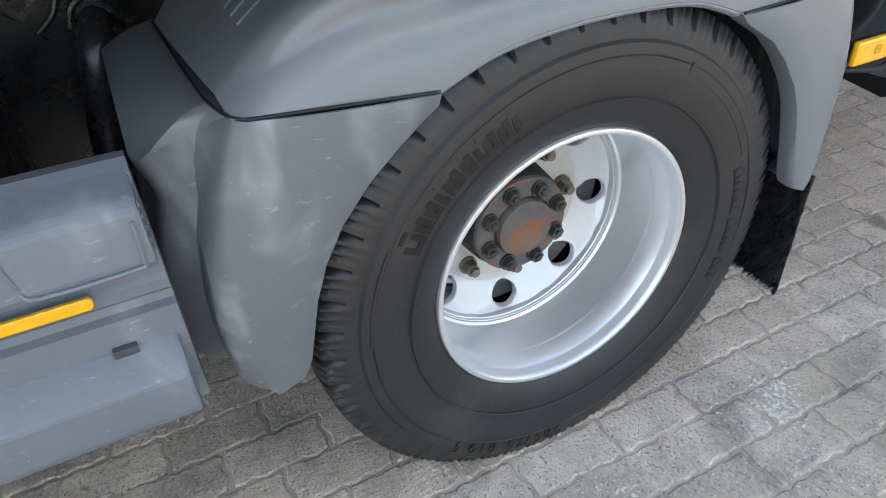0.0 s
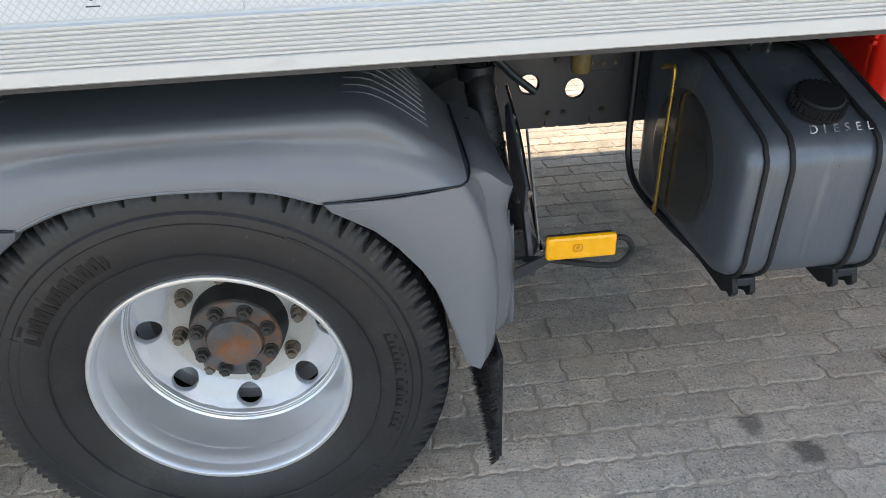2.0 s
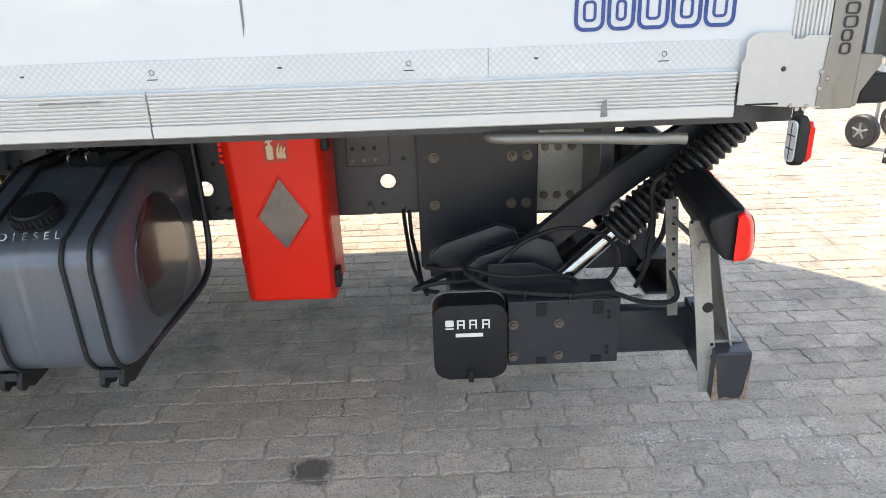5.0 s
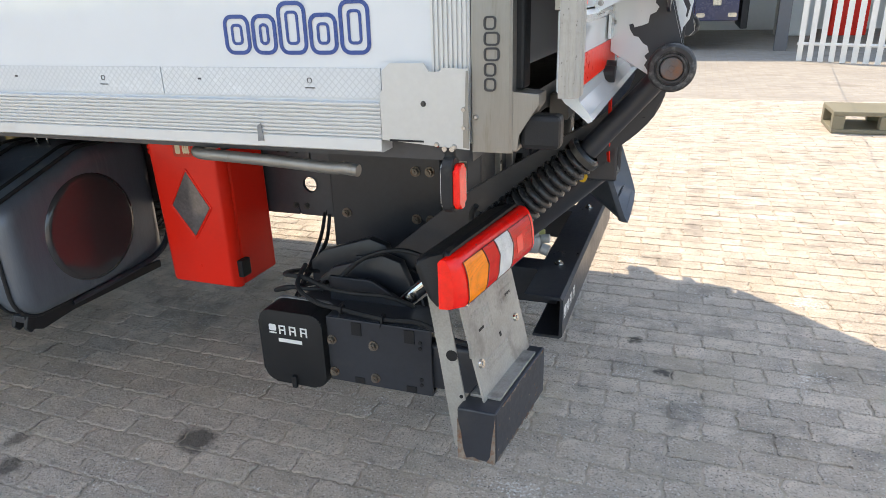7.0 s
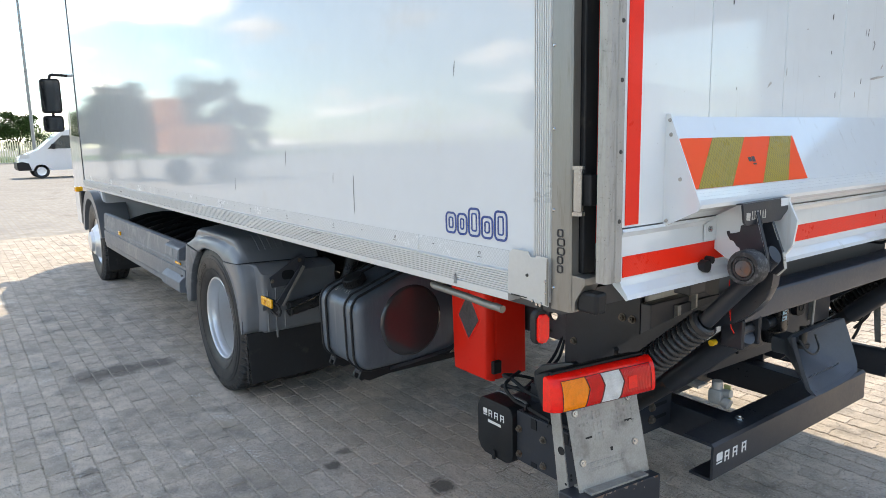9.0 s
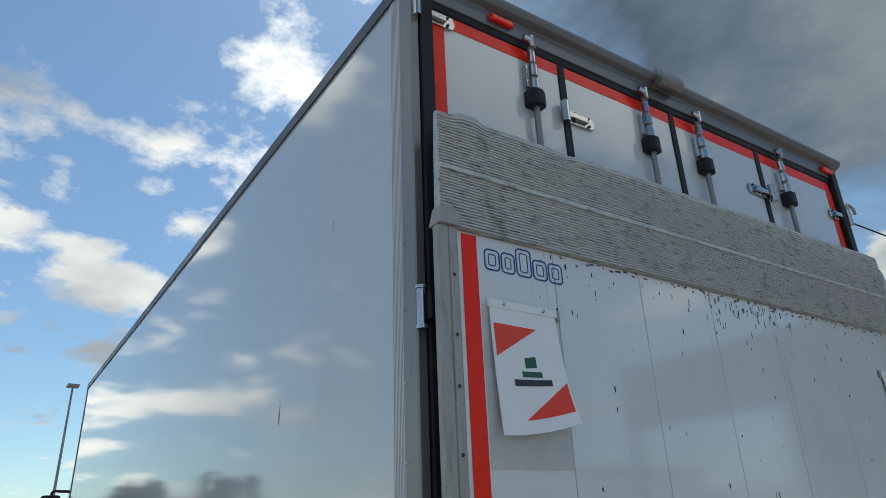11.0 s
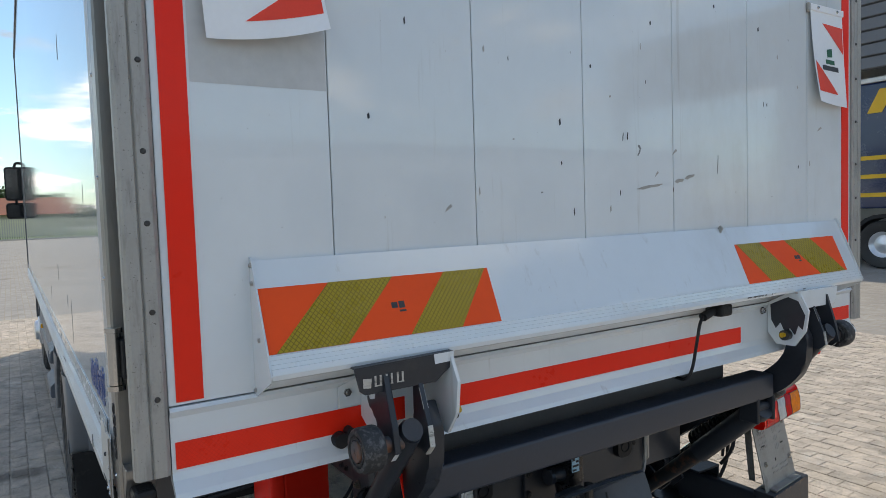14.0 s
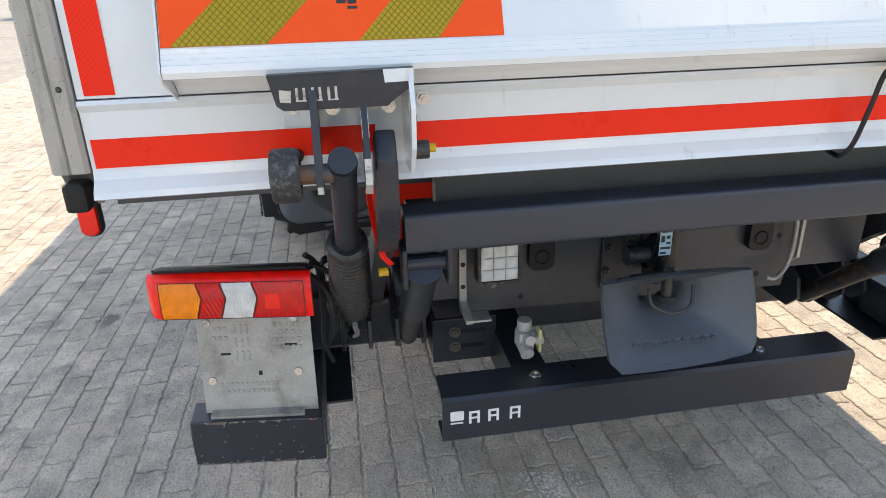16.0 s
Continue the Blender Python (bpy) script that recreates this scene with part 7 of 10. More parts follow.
        for (r0, y0), (r1, y1) in zip(pts, pts[1:]):
            if r <= r1:
                return y0 + (y1 - y0) * (r - r0) / (r1 - r0)
        return pts[-1][1]
    bm = B()
    n = 32
    r_in, r_out, rm = 0.158, 0.2275, 0.1885
    for k in range(8):
        mid = 2 * math.pi * (k + 0.93) / 8
        rings = [[], [], [], []]
        for i in range(n):
            a = 2 * math.pi * i / n
            c, d = math.cos(a), math.sin(a)
            q = max(abs(c), abs(d))
            th, rr = mid + (c / q) * math.pi / 8, (r_in + r_out) / 2 + (d / q) * (r_out - r_in) / 2
            rings[0].append(Vector((cx + rr * math.cos(th), Y(dish_y(rr)), cz + rr * math.sin(th))))
            for j, (hr, back) in enumerate(((0.0290, 0.0), (0.0270, 0.003), (0.0270, 0.014))):
                r2, t2 = rm + d * hr * 0.94, mid + c * hr / rm
                rings[1 + j].append(Vector((cx + r2 * math.cos(t2), Y(dish_y(r2) + back), cz + r2 * math.sin(t2))))
        loft(bm, rings, True)
    part("dish", bm, DISH, ob, "silver wheel dish with round holes", True, doubles=True)
    bm = B()
    lathe(bm, [(Y(dish_y(r)), r) for r in (0.158, 0.150, 0.147, 0.110, 0.098)], (cx, 0, cz), "y", 64)
    part("mounting_face", bm, surface("pale_wheel_face", (0.54, 0.525, 0.49), 0.45, 0.2, 0.12, 12.0) if s > 0 else SILVER, ob, "pale mounting face of the wheel", True)
    bm = B()
    lathe(bm, [(Y(0.248), 0.2238), (Y(0.236), 0.2236), (Y(0.2335), 0.2225), (Y(0.2340), 0.2212), (Y(0.2395), 0.2202), (Y(0.2375), 0.2190), (Y(0.2385), 0.2178), (Y(0.2450), 0.2165), (Y(0.262), 0.2155)], (cx, 0, cz), "y", 96)
    part("dish_ridge", bm, SILVER, ob, "bright double ridge round the dish", True)
    bm = B()
    lathe(bm, [(Y(0.300), 0.226), (Y(0.330), 0.2235), (Y(0.333), 0.2080), (Y(0.341), 0.2050), (Y(0.345), 0.2080), (Y(0.348), 0.2235), (Y(0.50), 0.2235)], (cx, 0, cz), "y", 64)
    part("inner_rim", bm, SILVER, ob, "silver rim of the inner wheel", True)
    # drum behind the holes, hub and nuts
    bm = B()
    lathe(bm, [(Y(0.30), 0.05), (Y(0.30), 0.150), (Y(0.34), 0.165), (Y(0.52), 0.165)], (cx, 0, cz), "y", 48)
    part("brake_drum", bm, FRAME, ob, "dark brake drum", True)
    bm = B()
    lathe(bm, [(Y(0.290), 0.104), (Y(0.250), 0.100), (Y(0.243), 0.0955), (Y(0.232), 0.0955)], (cx, 0, cz), "y", 48)
    part("hub_barrel", bm, PLASTIC, ob, "black hub barrel", True)
    bm = B()
    lathe(bm, [(Y(0.232), 0.0955), (Y(0.224), 0.0945), (Y(0.221), 0.091), (Y(0.221), 0.0600), (Y(0.2245), 0.0595), (Y(0.2245), 0.0585), (Y(0.2165), 0.0580), (Y(0.214), 0.0572), (Y(0.209), 0.055), (Y(0.2085), 0.010), (Y(0.211), 0.006), (Y(0.211), 0.0)], (cx, 0, cz), "y", 48)
    part("hub_cap", bm, RUST, ob, "rusty grey hub cap", True)
    for k in range(8):
        a = 2 * math.pi * (k + 0.45) / 8
        c = Vector((cx + 0.0765 * math.cos(a), Y(0.221), cz + 0.0765 * math.sin(a)))
        bolt("hub_bolt", c, (0, -s, 0), 0.0140, 0.016, DARK_BOLT, ob, 1.2)
    for k in range(8):
        a = 2 * math.pi * (k + 0.15) / 8
        c = Vector((cx + 0.1300 * math.cos(a), Y(0.2890), cz + 0.1300 * math.sin(a)))
        bm = B()
        rod(bm, c, c + Vector((0, -s * 0.008, 0)), 0.0185, seg=16)
        rod(bm, c + Vector((0, -s * 0.008, 0)), c + Vector((0, -s * 0.026, 0)), 0.0155, 0.0145, seg=6)
        rod(bm, c + Vector((0, -s * 0.026, 0)), c + Vector((0, -s * 0.036, 0)), 0.0095, 0.009, seg=12)
        part("wheel_nut", bm, BOLT, ob, "brownish steel wheel nut")
    if s > 0:
        # moulded marks on the side wall: plain bars for the maker, the size in figures
        def sector(bm, r0, r1, a0, a1, y):
            rows = []
            for i in range(5):
                a = radians(a0 + (a1 - a0) * i / 4)
                rows.append([(cx + r * math.cos(a), yy, cz + r * math.sin(a)) for r, yy in ((r0, y), (r0, y - 0.0012), (r1, y - 0.0012), (r1, y))])
            vs = loft(bm, rows, True)
            bm.faces.new(vs[0]); bm.faces.new(vs[-1])
        a = 152.0
        for w, tall in ((6.0, 1), (4.2, 0), (4.2, 0), (2.8, 1), (1.8, 1), (4.2, 0), (4.2, 0), (2.8, 1), (4.2, 0), (4.2, 0), (1.8, 1)):
            bm = B()
            top = 0.356 if tall else 0.347
            sector(bm, 0.316, 0.3240, a - w + 0.7, a, 0.0525)
            sector(bm, 0.3240, top, a - 1.7, a, 0.0520)
            if w > 2:
                sector(bm, top - 0.007, top, a - w + 0.7, a - 1.7, 0.0510)
                if w > 4:
                    sector(bm, 0.3240, top - 0.007, a - w + 0.7, a - w + 2.2, 0.0520)
            part("moulded_mark", bm, TREAD_LETTER, ob)
            a -= w
        # raised band with stepped ends and a second row of smaller marks
        for a0, a1 in ((22.0, 62.0), (-70.0, -40.0), (152.0, 178.0)):
            bm = B()
            n = int((a1 - a0) / 4)
            for i in range(n):
                sector(bm, 0.347, 0.366, a0 + (a1 - a0) * i / n, a0 + (a1 - a0) * (i + 1) / n, 0.0508)
            part("raised_band", bm, TYRE, ob, doubles=True)
        a = 18.0
        for w in (3.2, 2.0, 2.6, 2.6, 1.4, 2.6, 2.6, 0.0, 3.0, 1.2, 2.4, 1.8, 2.4, 1.8, 0.0, 2.8, 2.8, 2.4):
            if w:
                bm = B()
                sector(bm, 0.330, 0.3345, a - w + 0.5, a, 0.0522)
                sector(bm, 0.3345, 0.353, a - 0.9, a, 0.0518)
                if w > 2:
                    sector(bm, 0.348, 0.353, a - w + 0.5, a - 0.9, 0.0512)
                part("moulded_mark", bm, TREAD_LETTER, ob)
            a -= w or 1.8
        spec, a = "285/70 R19.5", -93.0
        for ch in spec:
            if ch != " ":
                bm = letters(ch, 0.036, 0.0007)
                q = radians(a)
                m = Matrix.Translation((cx + 0.372 * math.cos(q), 0.0500, cz + 0.372 * math.sin(q))) @ Matrix.Rotation(radians(90) - q, 4, "Y") @ Matrix.Rotation(radians(90), 4, "X")
                bmesh.ops.transform(bm, matrix=m, verts=bm.verts)
                part("size_figure", bm, TREAD_LETTER, ob)
            a -= 3.5 if ch not in "/." else 2.4
        for r in (0.300, 0.362):
            bm = B()
            lathe(bm, [(0.0555 if r < 0.32 else 0.0512, r - 0.0012), (0.0530 if r < 0.32 else 0.0490, r), (0.0555 if r < 0.32 else 0.0512, r + 0.0012)], (cx, 0, cz), "y", 120)
            part("bead_line", bm, TYRE, ob, "", True)
    return ob


build_wheel(0.0, 1)
build_wheel(0.0, -1)
build_wheel(-4.22, 1, True)
build_wheel(-4.22, -1, True)


# -- mudguard over the rear wheels --
def build_mudguard(side):
    def Y(y):
        return y if side > 0 else FAR_Y - y
    n = 49
    lip = curve_points([(-0.478, 0.832, 0), (-0.36, 0.820, 0), (-0.238, 0.808, 0)], 4)[:-1] + curve_points([(-0.238, 0.808, 0), (-0.165, 0.836, 0), (-0.08, 0.849, 0), (0.03, 0.852, 0), (0.15, 0.842, 0), (0.240, 0.811, 0)], 6)[:-1] + curve_points([(0.240, 0.811, 0), (0.36, 0.815, 0), (0.478, 0.824, 0)], 4)
    ridge = curve_points([(-0.480, 0.838, 0), (-0.415, 0.890, 0), (-0.345, 0.930, 0), (-0.29, 0.942, 0), (-0.1, 0.943, 0), (0.1, 0.943, 0), (0.29, 0.942, 0), (0.345, 0.930, 0), (0.415, 0.885, 0), (0.480, 0.830, 0)], 5)
    back = curve_points([(-0.497, 0.815, 0), (-0.428, 0.893, 0), (-0.360, 0.955, 0), (-0.29, 0.984, 0), (0.0, 0.994, 0), (0.29, 0.984, 0), (0.360, 0.955, 0), (0.428, 0.888, 0), (0.494, 0.813, 0)], 5)
    a, b, c = along(lip, n), along(ridge, n), along(back, n)

    def ease(x):
        f = max(0.0, min(1.0, (x - 0.30) / 0.15))
        return f * f * (3 - 2 * f)
    rows = []
    rows.append([(p.x, Y(0.062), p.y - 0.004) for p in a])
    rows.append([(p.x, Y(0.047), p.y - 0.003) for p in a])
    rows.append([(p.x, Y(0.043), p.y + 0.002) for p in a])
    # bulged lower face, a crease, then the rolled shoulder of the top
    for f, y in ((0.10, 0.0435), (0.25, 0.047), (0.42, 0.055), (0.56, 0.066), (0.64, 0.0765), (0.70, 0.0805), (0.76, 0.0795), (0.82, 0.0775), (0.90, 0.0795), (0.96, 0.0865)):
        # the crease fades out towards both ends
        rows.append([(p.x + (q.x - p.x) * f, Y(y + (0.043 + 0.060 * f ** 1.7 - y) * ease(abs(p.x))), p.y + (q.y - p.y) * f) for p, q in zip(a, b)])
    rows.append([(q.x, Y(0.106), q.y + 0.0015) for q in b])
    for f, y in ((0.06, 0.13), (0.2, 0.18), (0.4, 0.26), (0.6, 0.34), (0.8, 0.42), (1.0, 0.50)):
        rows.append([(q.x + (r.x - q.x) * f, Y(y), q.y + (r.y - q.y) * f) for q, r in zip(b, c)])
    rows.append([(r.x * 0.985, Y(0.502), r.y - 0.03) for r in c])
    inside = [[(x * 0.992, y + (0.004 if side > 0 else -0.004), z - 0.004) for x, y, z in row] for row in rows[1:-1]]
    bm = B()
    loft(bm, rows + inside[::-1] + rows[:1])
    guard = part("mudguard", bm, GUARD, truck, "grey moulded plastic mudguard", True, doubles=True)
    bm = B()
    hose(bm, [(p.x, Y(0.0475), p.y - 0.0015) for p in along(lip, 33)[8:25]], 0.0042, seg=8, steps=2)
    part("rolled_lip", bm, GUARD, guard, "", True)
    # raised ribs on the sloping ends
    def top_z(s, x, y):
        f = max(0.0, min(1.0, (y - 0.106) / 0.394))
        zz = []
        for line in (b, c):
            q = sorted(line, key=lambda p: abs(p.x - s * x))[:2]
            (p0, p1) = sorted(q, key=lambda p: p.x)
            g = (s * x - p0.x) / max(p1.x - p0.x, 1e-6)
            zz.append(p0.y + (p1.y - p0.y) * g)
        return zz[0] + (zz[1] - zz[0]) * f
    for s in (-1, 1):
        for k in range(9):
            y = 0.185 + 0.034 * k
            bm = B()
            hose(bm, [(s * x, Y(y), top_z(s, x, y) - 0.0016) for x in (0.285, 0.32, 0.345, 0.37, 0.395, 0.418, 0.426)], 0.0026, seg=7, steps=2)
            part("rib", bm, GUARD, guard, "", True)
    # skirts below the seam, front and rear
    for s in (-1, 1):
        zs = [0.446, 0.452, 0.462, 0.48, 0.52, 0.57, 0.62, 0.67, 0.72, 0.76, 0.785, 0.805, 0.8215]
        if s < 0:
            inner = [(0.446, 0.490), (0.452, 0.462), (0.462, 0.455), (0.48, 0.448), (0.52, 0.438), (0.60, 0.418), (0.69, 0.366), (0.75, 0.303), (0.805, 0.240), (0.8215, 0.235)]
            outer = [(0.446, 0.515), (0.452, 0.528), (0.462, 0.540), (0.48, 0.5475), (0.55, 0.553), (0.66, 0.540), (0.73, 0.520), (0.78, 0.500), (0.8215, 0.478)]
        else:
            inner = [(0.446, 0.486), (0.452, 0.468), (0.462, 0.462), (0.48, 0.456), (0.54, 0.441), (0.61, 0.421), (0.66, 0.398), (0.75, 0.330), (0.805, 0.250), (0.8215, 0.238)]
            outer = [(0.446, 0.495), (0.452, 0.507), (0.462, 0.516), (0.48, 0.5225), (0.56, 0.533), (0.66, 0.530), (0.73, 0.515), (0.78, 0.498), (0.8215, 0.476)]
        def look_up(table, z):
            for (z0, v0), (z1, v1) in zip(table, table[1:]):
                if z <= z1:
                    return v0 + (v1 - v0) * (z - z0) / (z1 - z0)
            return table[-1][1]
        rows, top_edge = [], []
        def lip_z(x):
            q = sorted(lip, key=lambda p: abs(p.x - x))[:2]
            p0, p1 = sorted(q, key=lambda p: p.x)
            return p0.y + (p1.y - p0.y) * max(0.0, min(1.0, (x - p0.x) / max(p1.x - p0.x, 1e-6)))
        caps = {10: 0.815, 11: 0.797, 12: 0.780, 13: 0.772, 14: 0.767, 15: 0.767, 16: 0.769, 17: 0.773}
        for z in zs:
            xi, xo = look_up(inner, z), look_up(outer, z)
            w = xo - xi
            up = max(0.0, min(1.0, (z - 0.72) / 0.10))
            r = min(0.022, w * 0.4)
            f_out = look_up(outer, min(z, 0.73)) + 0.045 + (0.014 if s > 0 else 0.018) * up
            row = [(xi + 0.004, 0.075), (xi, 0.052), (xi + 0.003, 0.040), (xi + 0.012 * min(1, w * 8), 0.0365)]
            for g in (0.3, 0.5, 0.7):
                row.append((xi + w * g, 0.0355 - 0.004 * math.sin(math.pi * g)))
            row += [(xo - r, 0.038), (xo - r * 0.4, 0.044), (xo, 0.060), (xo + 0.001 + 0.010 * up, 0.095), (xo + 0.004 + 0.026 * up, 0.118), (f_out - 0.020, 0.130), (f_out - 0.008, 0.136), (f_out, 0.148), (f_out + 0.002, 0.17), (f_out + 0.001, 0.30), (f_out - 0.002, 0.56)]
            pts = []
            for j, (x, y) in enumerate(row):
                zz = z
                if z > 0.70:
                    zz = 0.70 + (z - 0.70) * (caps.get(j, lip_z(s * x) - 0.001) - 0.70) / (0.8215 - 0.70)
                pts.append((s * x, Y(y), zz))
            rows.append(pts)
            top_edge = pts[9:]
        bm = B()
        loft(bm, rows)
        thicken(bm, 0.004)
        skirt = part("skirt", bm, SKIRT if s < 0 and side > 0 else GUARD, guard, "grey plastic mudguard skirt", True)
        # shoulder between the seam and the flange
        e = 0.008 if s < 0 else 0.0
        seam_line = [(0.4785, 0.062, 0.8225 + e), (0.483, 0.085, 0.823 + e), (0.486, 0.106, 0.823 + e), (0.488, 0.122, 0.823 + 0.7 * e), (0.489, 0.132, 0.823 + 0.5 * e), (0.490, 0.146, 0.8225 + 0.4 * e), (0.4905, 0.17, 0.822), (0.492, 0.30, 0.818), (0.494, 0.54, 0.811)]
        rows = []
        rows.append([(s * (p[0] - 0.03), Y(p[1] + 0.004), p[2] - 0.006) for p in seam_line])
        for f in (0.0, 0.2, 0.4, 0.6, 0.8, 0.92, 1.0):
            rows.append([(s * (p[0] + (abs(q[0]) - p[0]) * f), Y(p[1]) + (q[1] - Y(p[1])) * f, p[2] + (q[2] - p[2]) * f + 0.006 * math.sin(math.pi * f) * min(1.0, 30 * abs(abs(q[0]) - p[0]))) for p, q in zip(seam_line, top_edge)])
        bm = B()
        loft(bm, rows)
        thicken(bm, 0.004)
        part("shoulder", bm, GUARD, guard, "dark grey mudguard shoulder", True)
        # dark seam and the bead below it
        bm = B()
        xs = [0.242, 0.27, 0.30, 0.33, 0.36, 0.39, 0.42, 0.445, 0.462]
        hose(bm, [(s * x, Y(0.0405), lip_z(s * x) + 0.0005) for x in xs] + [(s * 0.476, Y(0.050), 0.8255 + e), (s * 0.4845, Y(0.078), 0.8255 + e), (s * 0.490, Y(0.12), 0.826 + 0.6 * e), (s * 0.4915, Y(0.17), 0.825 + 0.3 * e), (s * 0.494, Y(0.30), 0.821), (s * 0.4965, Y(0.50), 0.815)], 0.0021, seg=6, steps=3)
        part("seam", bm, PLASTIC, guard, "dark seam")
        bm = B()
        hose(bm, [(s * x, Y(0.0375 if x < 0.28 else 0.0335), lip_z(s * x) - 0.012) for x in xs[1:-2]], 0.0014, seg=6, steps=2)
        part("bead", bm, GUARD, guard)
    # mud flap behind the wheel with a brush of bristles
    bm = B()
    flap_x = 0.530
    prism(bm, [(Y(0.045), 0.455), (Y(0.62), 0.455), (Y(0.62), 0.178), (Y(0.058), 0.178)], "x", flap_x, flap_x + 0.008, 0.001)
    flap = part("mud_flap", bm, RUBBER, truck, "black rubber mud flap with bristles")
    if side > 0:
        rs = random.Random(2)
        vs, fs = [], []
        for k in range(5200):
            y, z = rs.uniform(0.045, 0.60), rs.uniform(0.185, 0.455)
            if k % 9 == 0:
                y = 0.046 + rs.uniform(-0.002, 0.003)
            if k % 13 == 0:
                z = 0.186
            l = rs.uniform(0.012, 0.026)
            p = Vector((flap_x, y, z))
            tip = p + Vector((-l, rs.uniform(-0.006, 0.004) - (0.006 if y < 0.052 else 0), rs.uniform(-0.010, 0.002)))
            r = 0.0017
            i = len(vs)
            vs += [p + Vector((0, r, 0)), p + Vector((0, -r * 0.5, r)), p + Vector((0, -r * 0.5, -r)), tip]
            fs += [(i, i + 1, i + 3), (i + 1, i + 2, i + 3), (i + 2, i, i + 3)]
        me = bpy.data.meshes.new("bristles")
        me.from_pydata([tuple(v - truck.location) for v in vs], [], fs)
        me.materials.append(BRISTLE)
        br = new("bristles", me)
        br.parent = flap
        tagged(br, "dense black bristles", kind="stuff")
    return guard


guard = build_mudguard(1)
build_mudguard(-1)


# -- side skirt and steps ahead of the wheel --
def build_side_steps():
    bm = B()
    prof = [(0.11, 0.80), (0.085, 0.805), (0.066, 0.795), (0.058, 0.672), (0.054, 0.665), (0.054, 0.652), (0.062, 0.644), (0.060, 0.634), (0.050, 0.630), (0.048, 0.520), (0.056, 0.508), (0.058, 0.470), (0.075, 0.462), (0.12, 0.462)]
    prism(bm, prof, "x", -3.42, -0.586)
    skirt = part("side_skirt", bm, STEP, truck, "grey plastic side skirt with long grooves")
    bm = B()   # upper step cap with a recessed front
    prism(bm, [(0.115, 0.800), (0.088, 0.804), (0.034, 0.784), (0.022, 0.774), (0.015, 0.714), (0.020, 0.704), (0.07, 0.700)], "x", -0.95, -0.588, 0.005)
    upper = part("upper_step", bm, STEP, skirt, "scuffed grey upper step")
    bm = B()
    for pts in (((-0.715, 0.0165, 0.722), (-0.700, 0.0145, 0.712), (-0.610, 0.0145, 0.712), (-0.600, 0.0155, 0.720), (-0.598, 0.0205, 0.764)), ((-0.725, 0.0205, 0.766), (-0.718, 0.0165, 0.735), (-0.715, 0.0165, 0.722))):
        hose(bm, pts, 0.0030, seg=6, steps=4)
    part("step_lip", bm, STEP, upper, "", True)
    for k in range(5):
        bm = B()
        box(bm, -0.5885, -0.5865, 0.026, 0.060, 0.718 + 0.014 * k, 0.724 + 0.014 * k, 0.0008)
        part("step_rib", bm, STEP, upper)
    bm = B()   # lower step cap
    prism(bm, [(0.12, 0.600), (0.052, 0.593), (0.022, 0.568), (0.011, 0.556), (0.009, 0.498), (0.016, 0.486), (0.10, 0.480)], "x", -1.05, -0.597, 0.005)
    part("lower_step", bm, STEP, skirt, "grey lower step")
    # shallow step notch: its shade is put in as a dark box
    bm = B()
    box(bm, -0.668, -0.641, 0.040, 0.0535, 0.586, 0.5965, 0.001)
    part("step_notch", bm, FRAME, skirt)
    bm = B()
    prism(bm, [(-0.79, 0.660), (-0.668, 0.660), (-0.664, 0.664), (-0.664, 0.672), (-0.668, 0.676), (-0.79, 0.676)], "y", 0.043, 0.050, 0.002)
    part("amber_reflector", bm, AMBER, skirt, "long amber side reflector")
    bm = B()
    box(bm, -2.64, -2.58, 0.036, 0.050, 0.665, 0.700, 0.004)
    part("amber_reflector", bm, AMBER, skirt, "small amber side marker")
    bm = B()
    box(bm, -0.602, -0.5875, 0.063, 0.118, 0.47, 0.795, 0.004)
    part("end_wall", bm, PLASTIC, skirt, "dark end wall of the skirt")


build_side_steps()


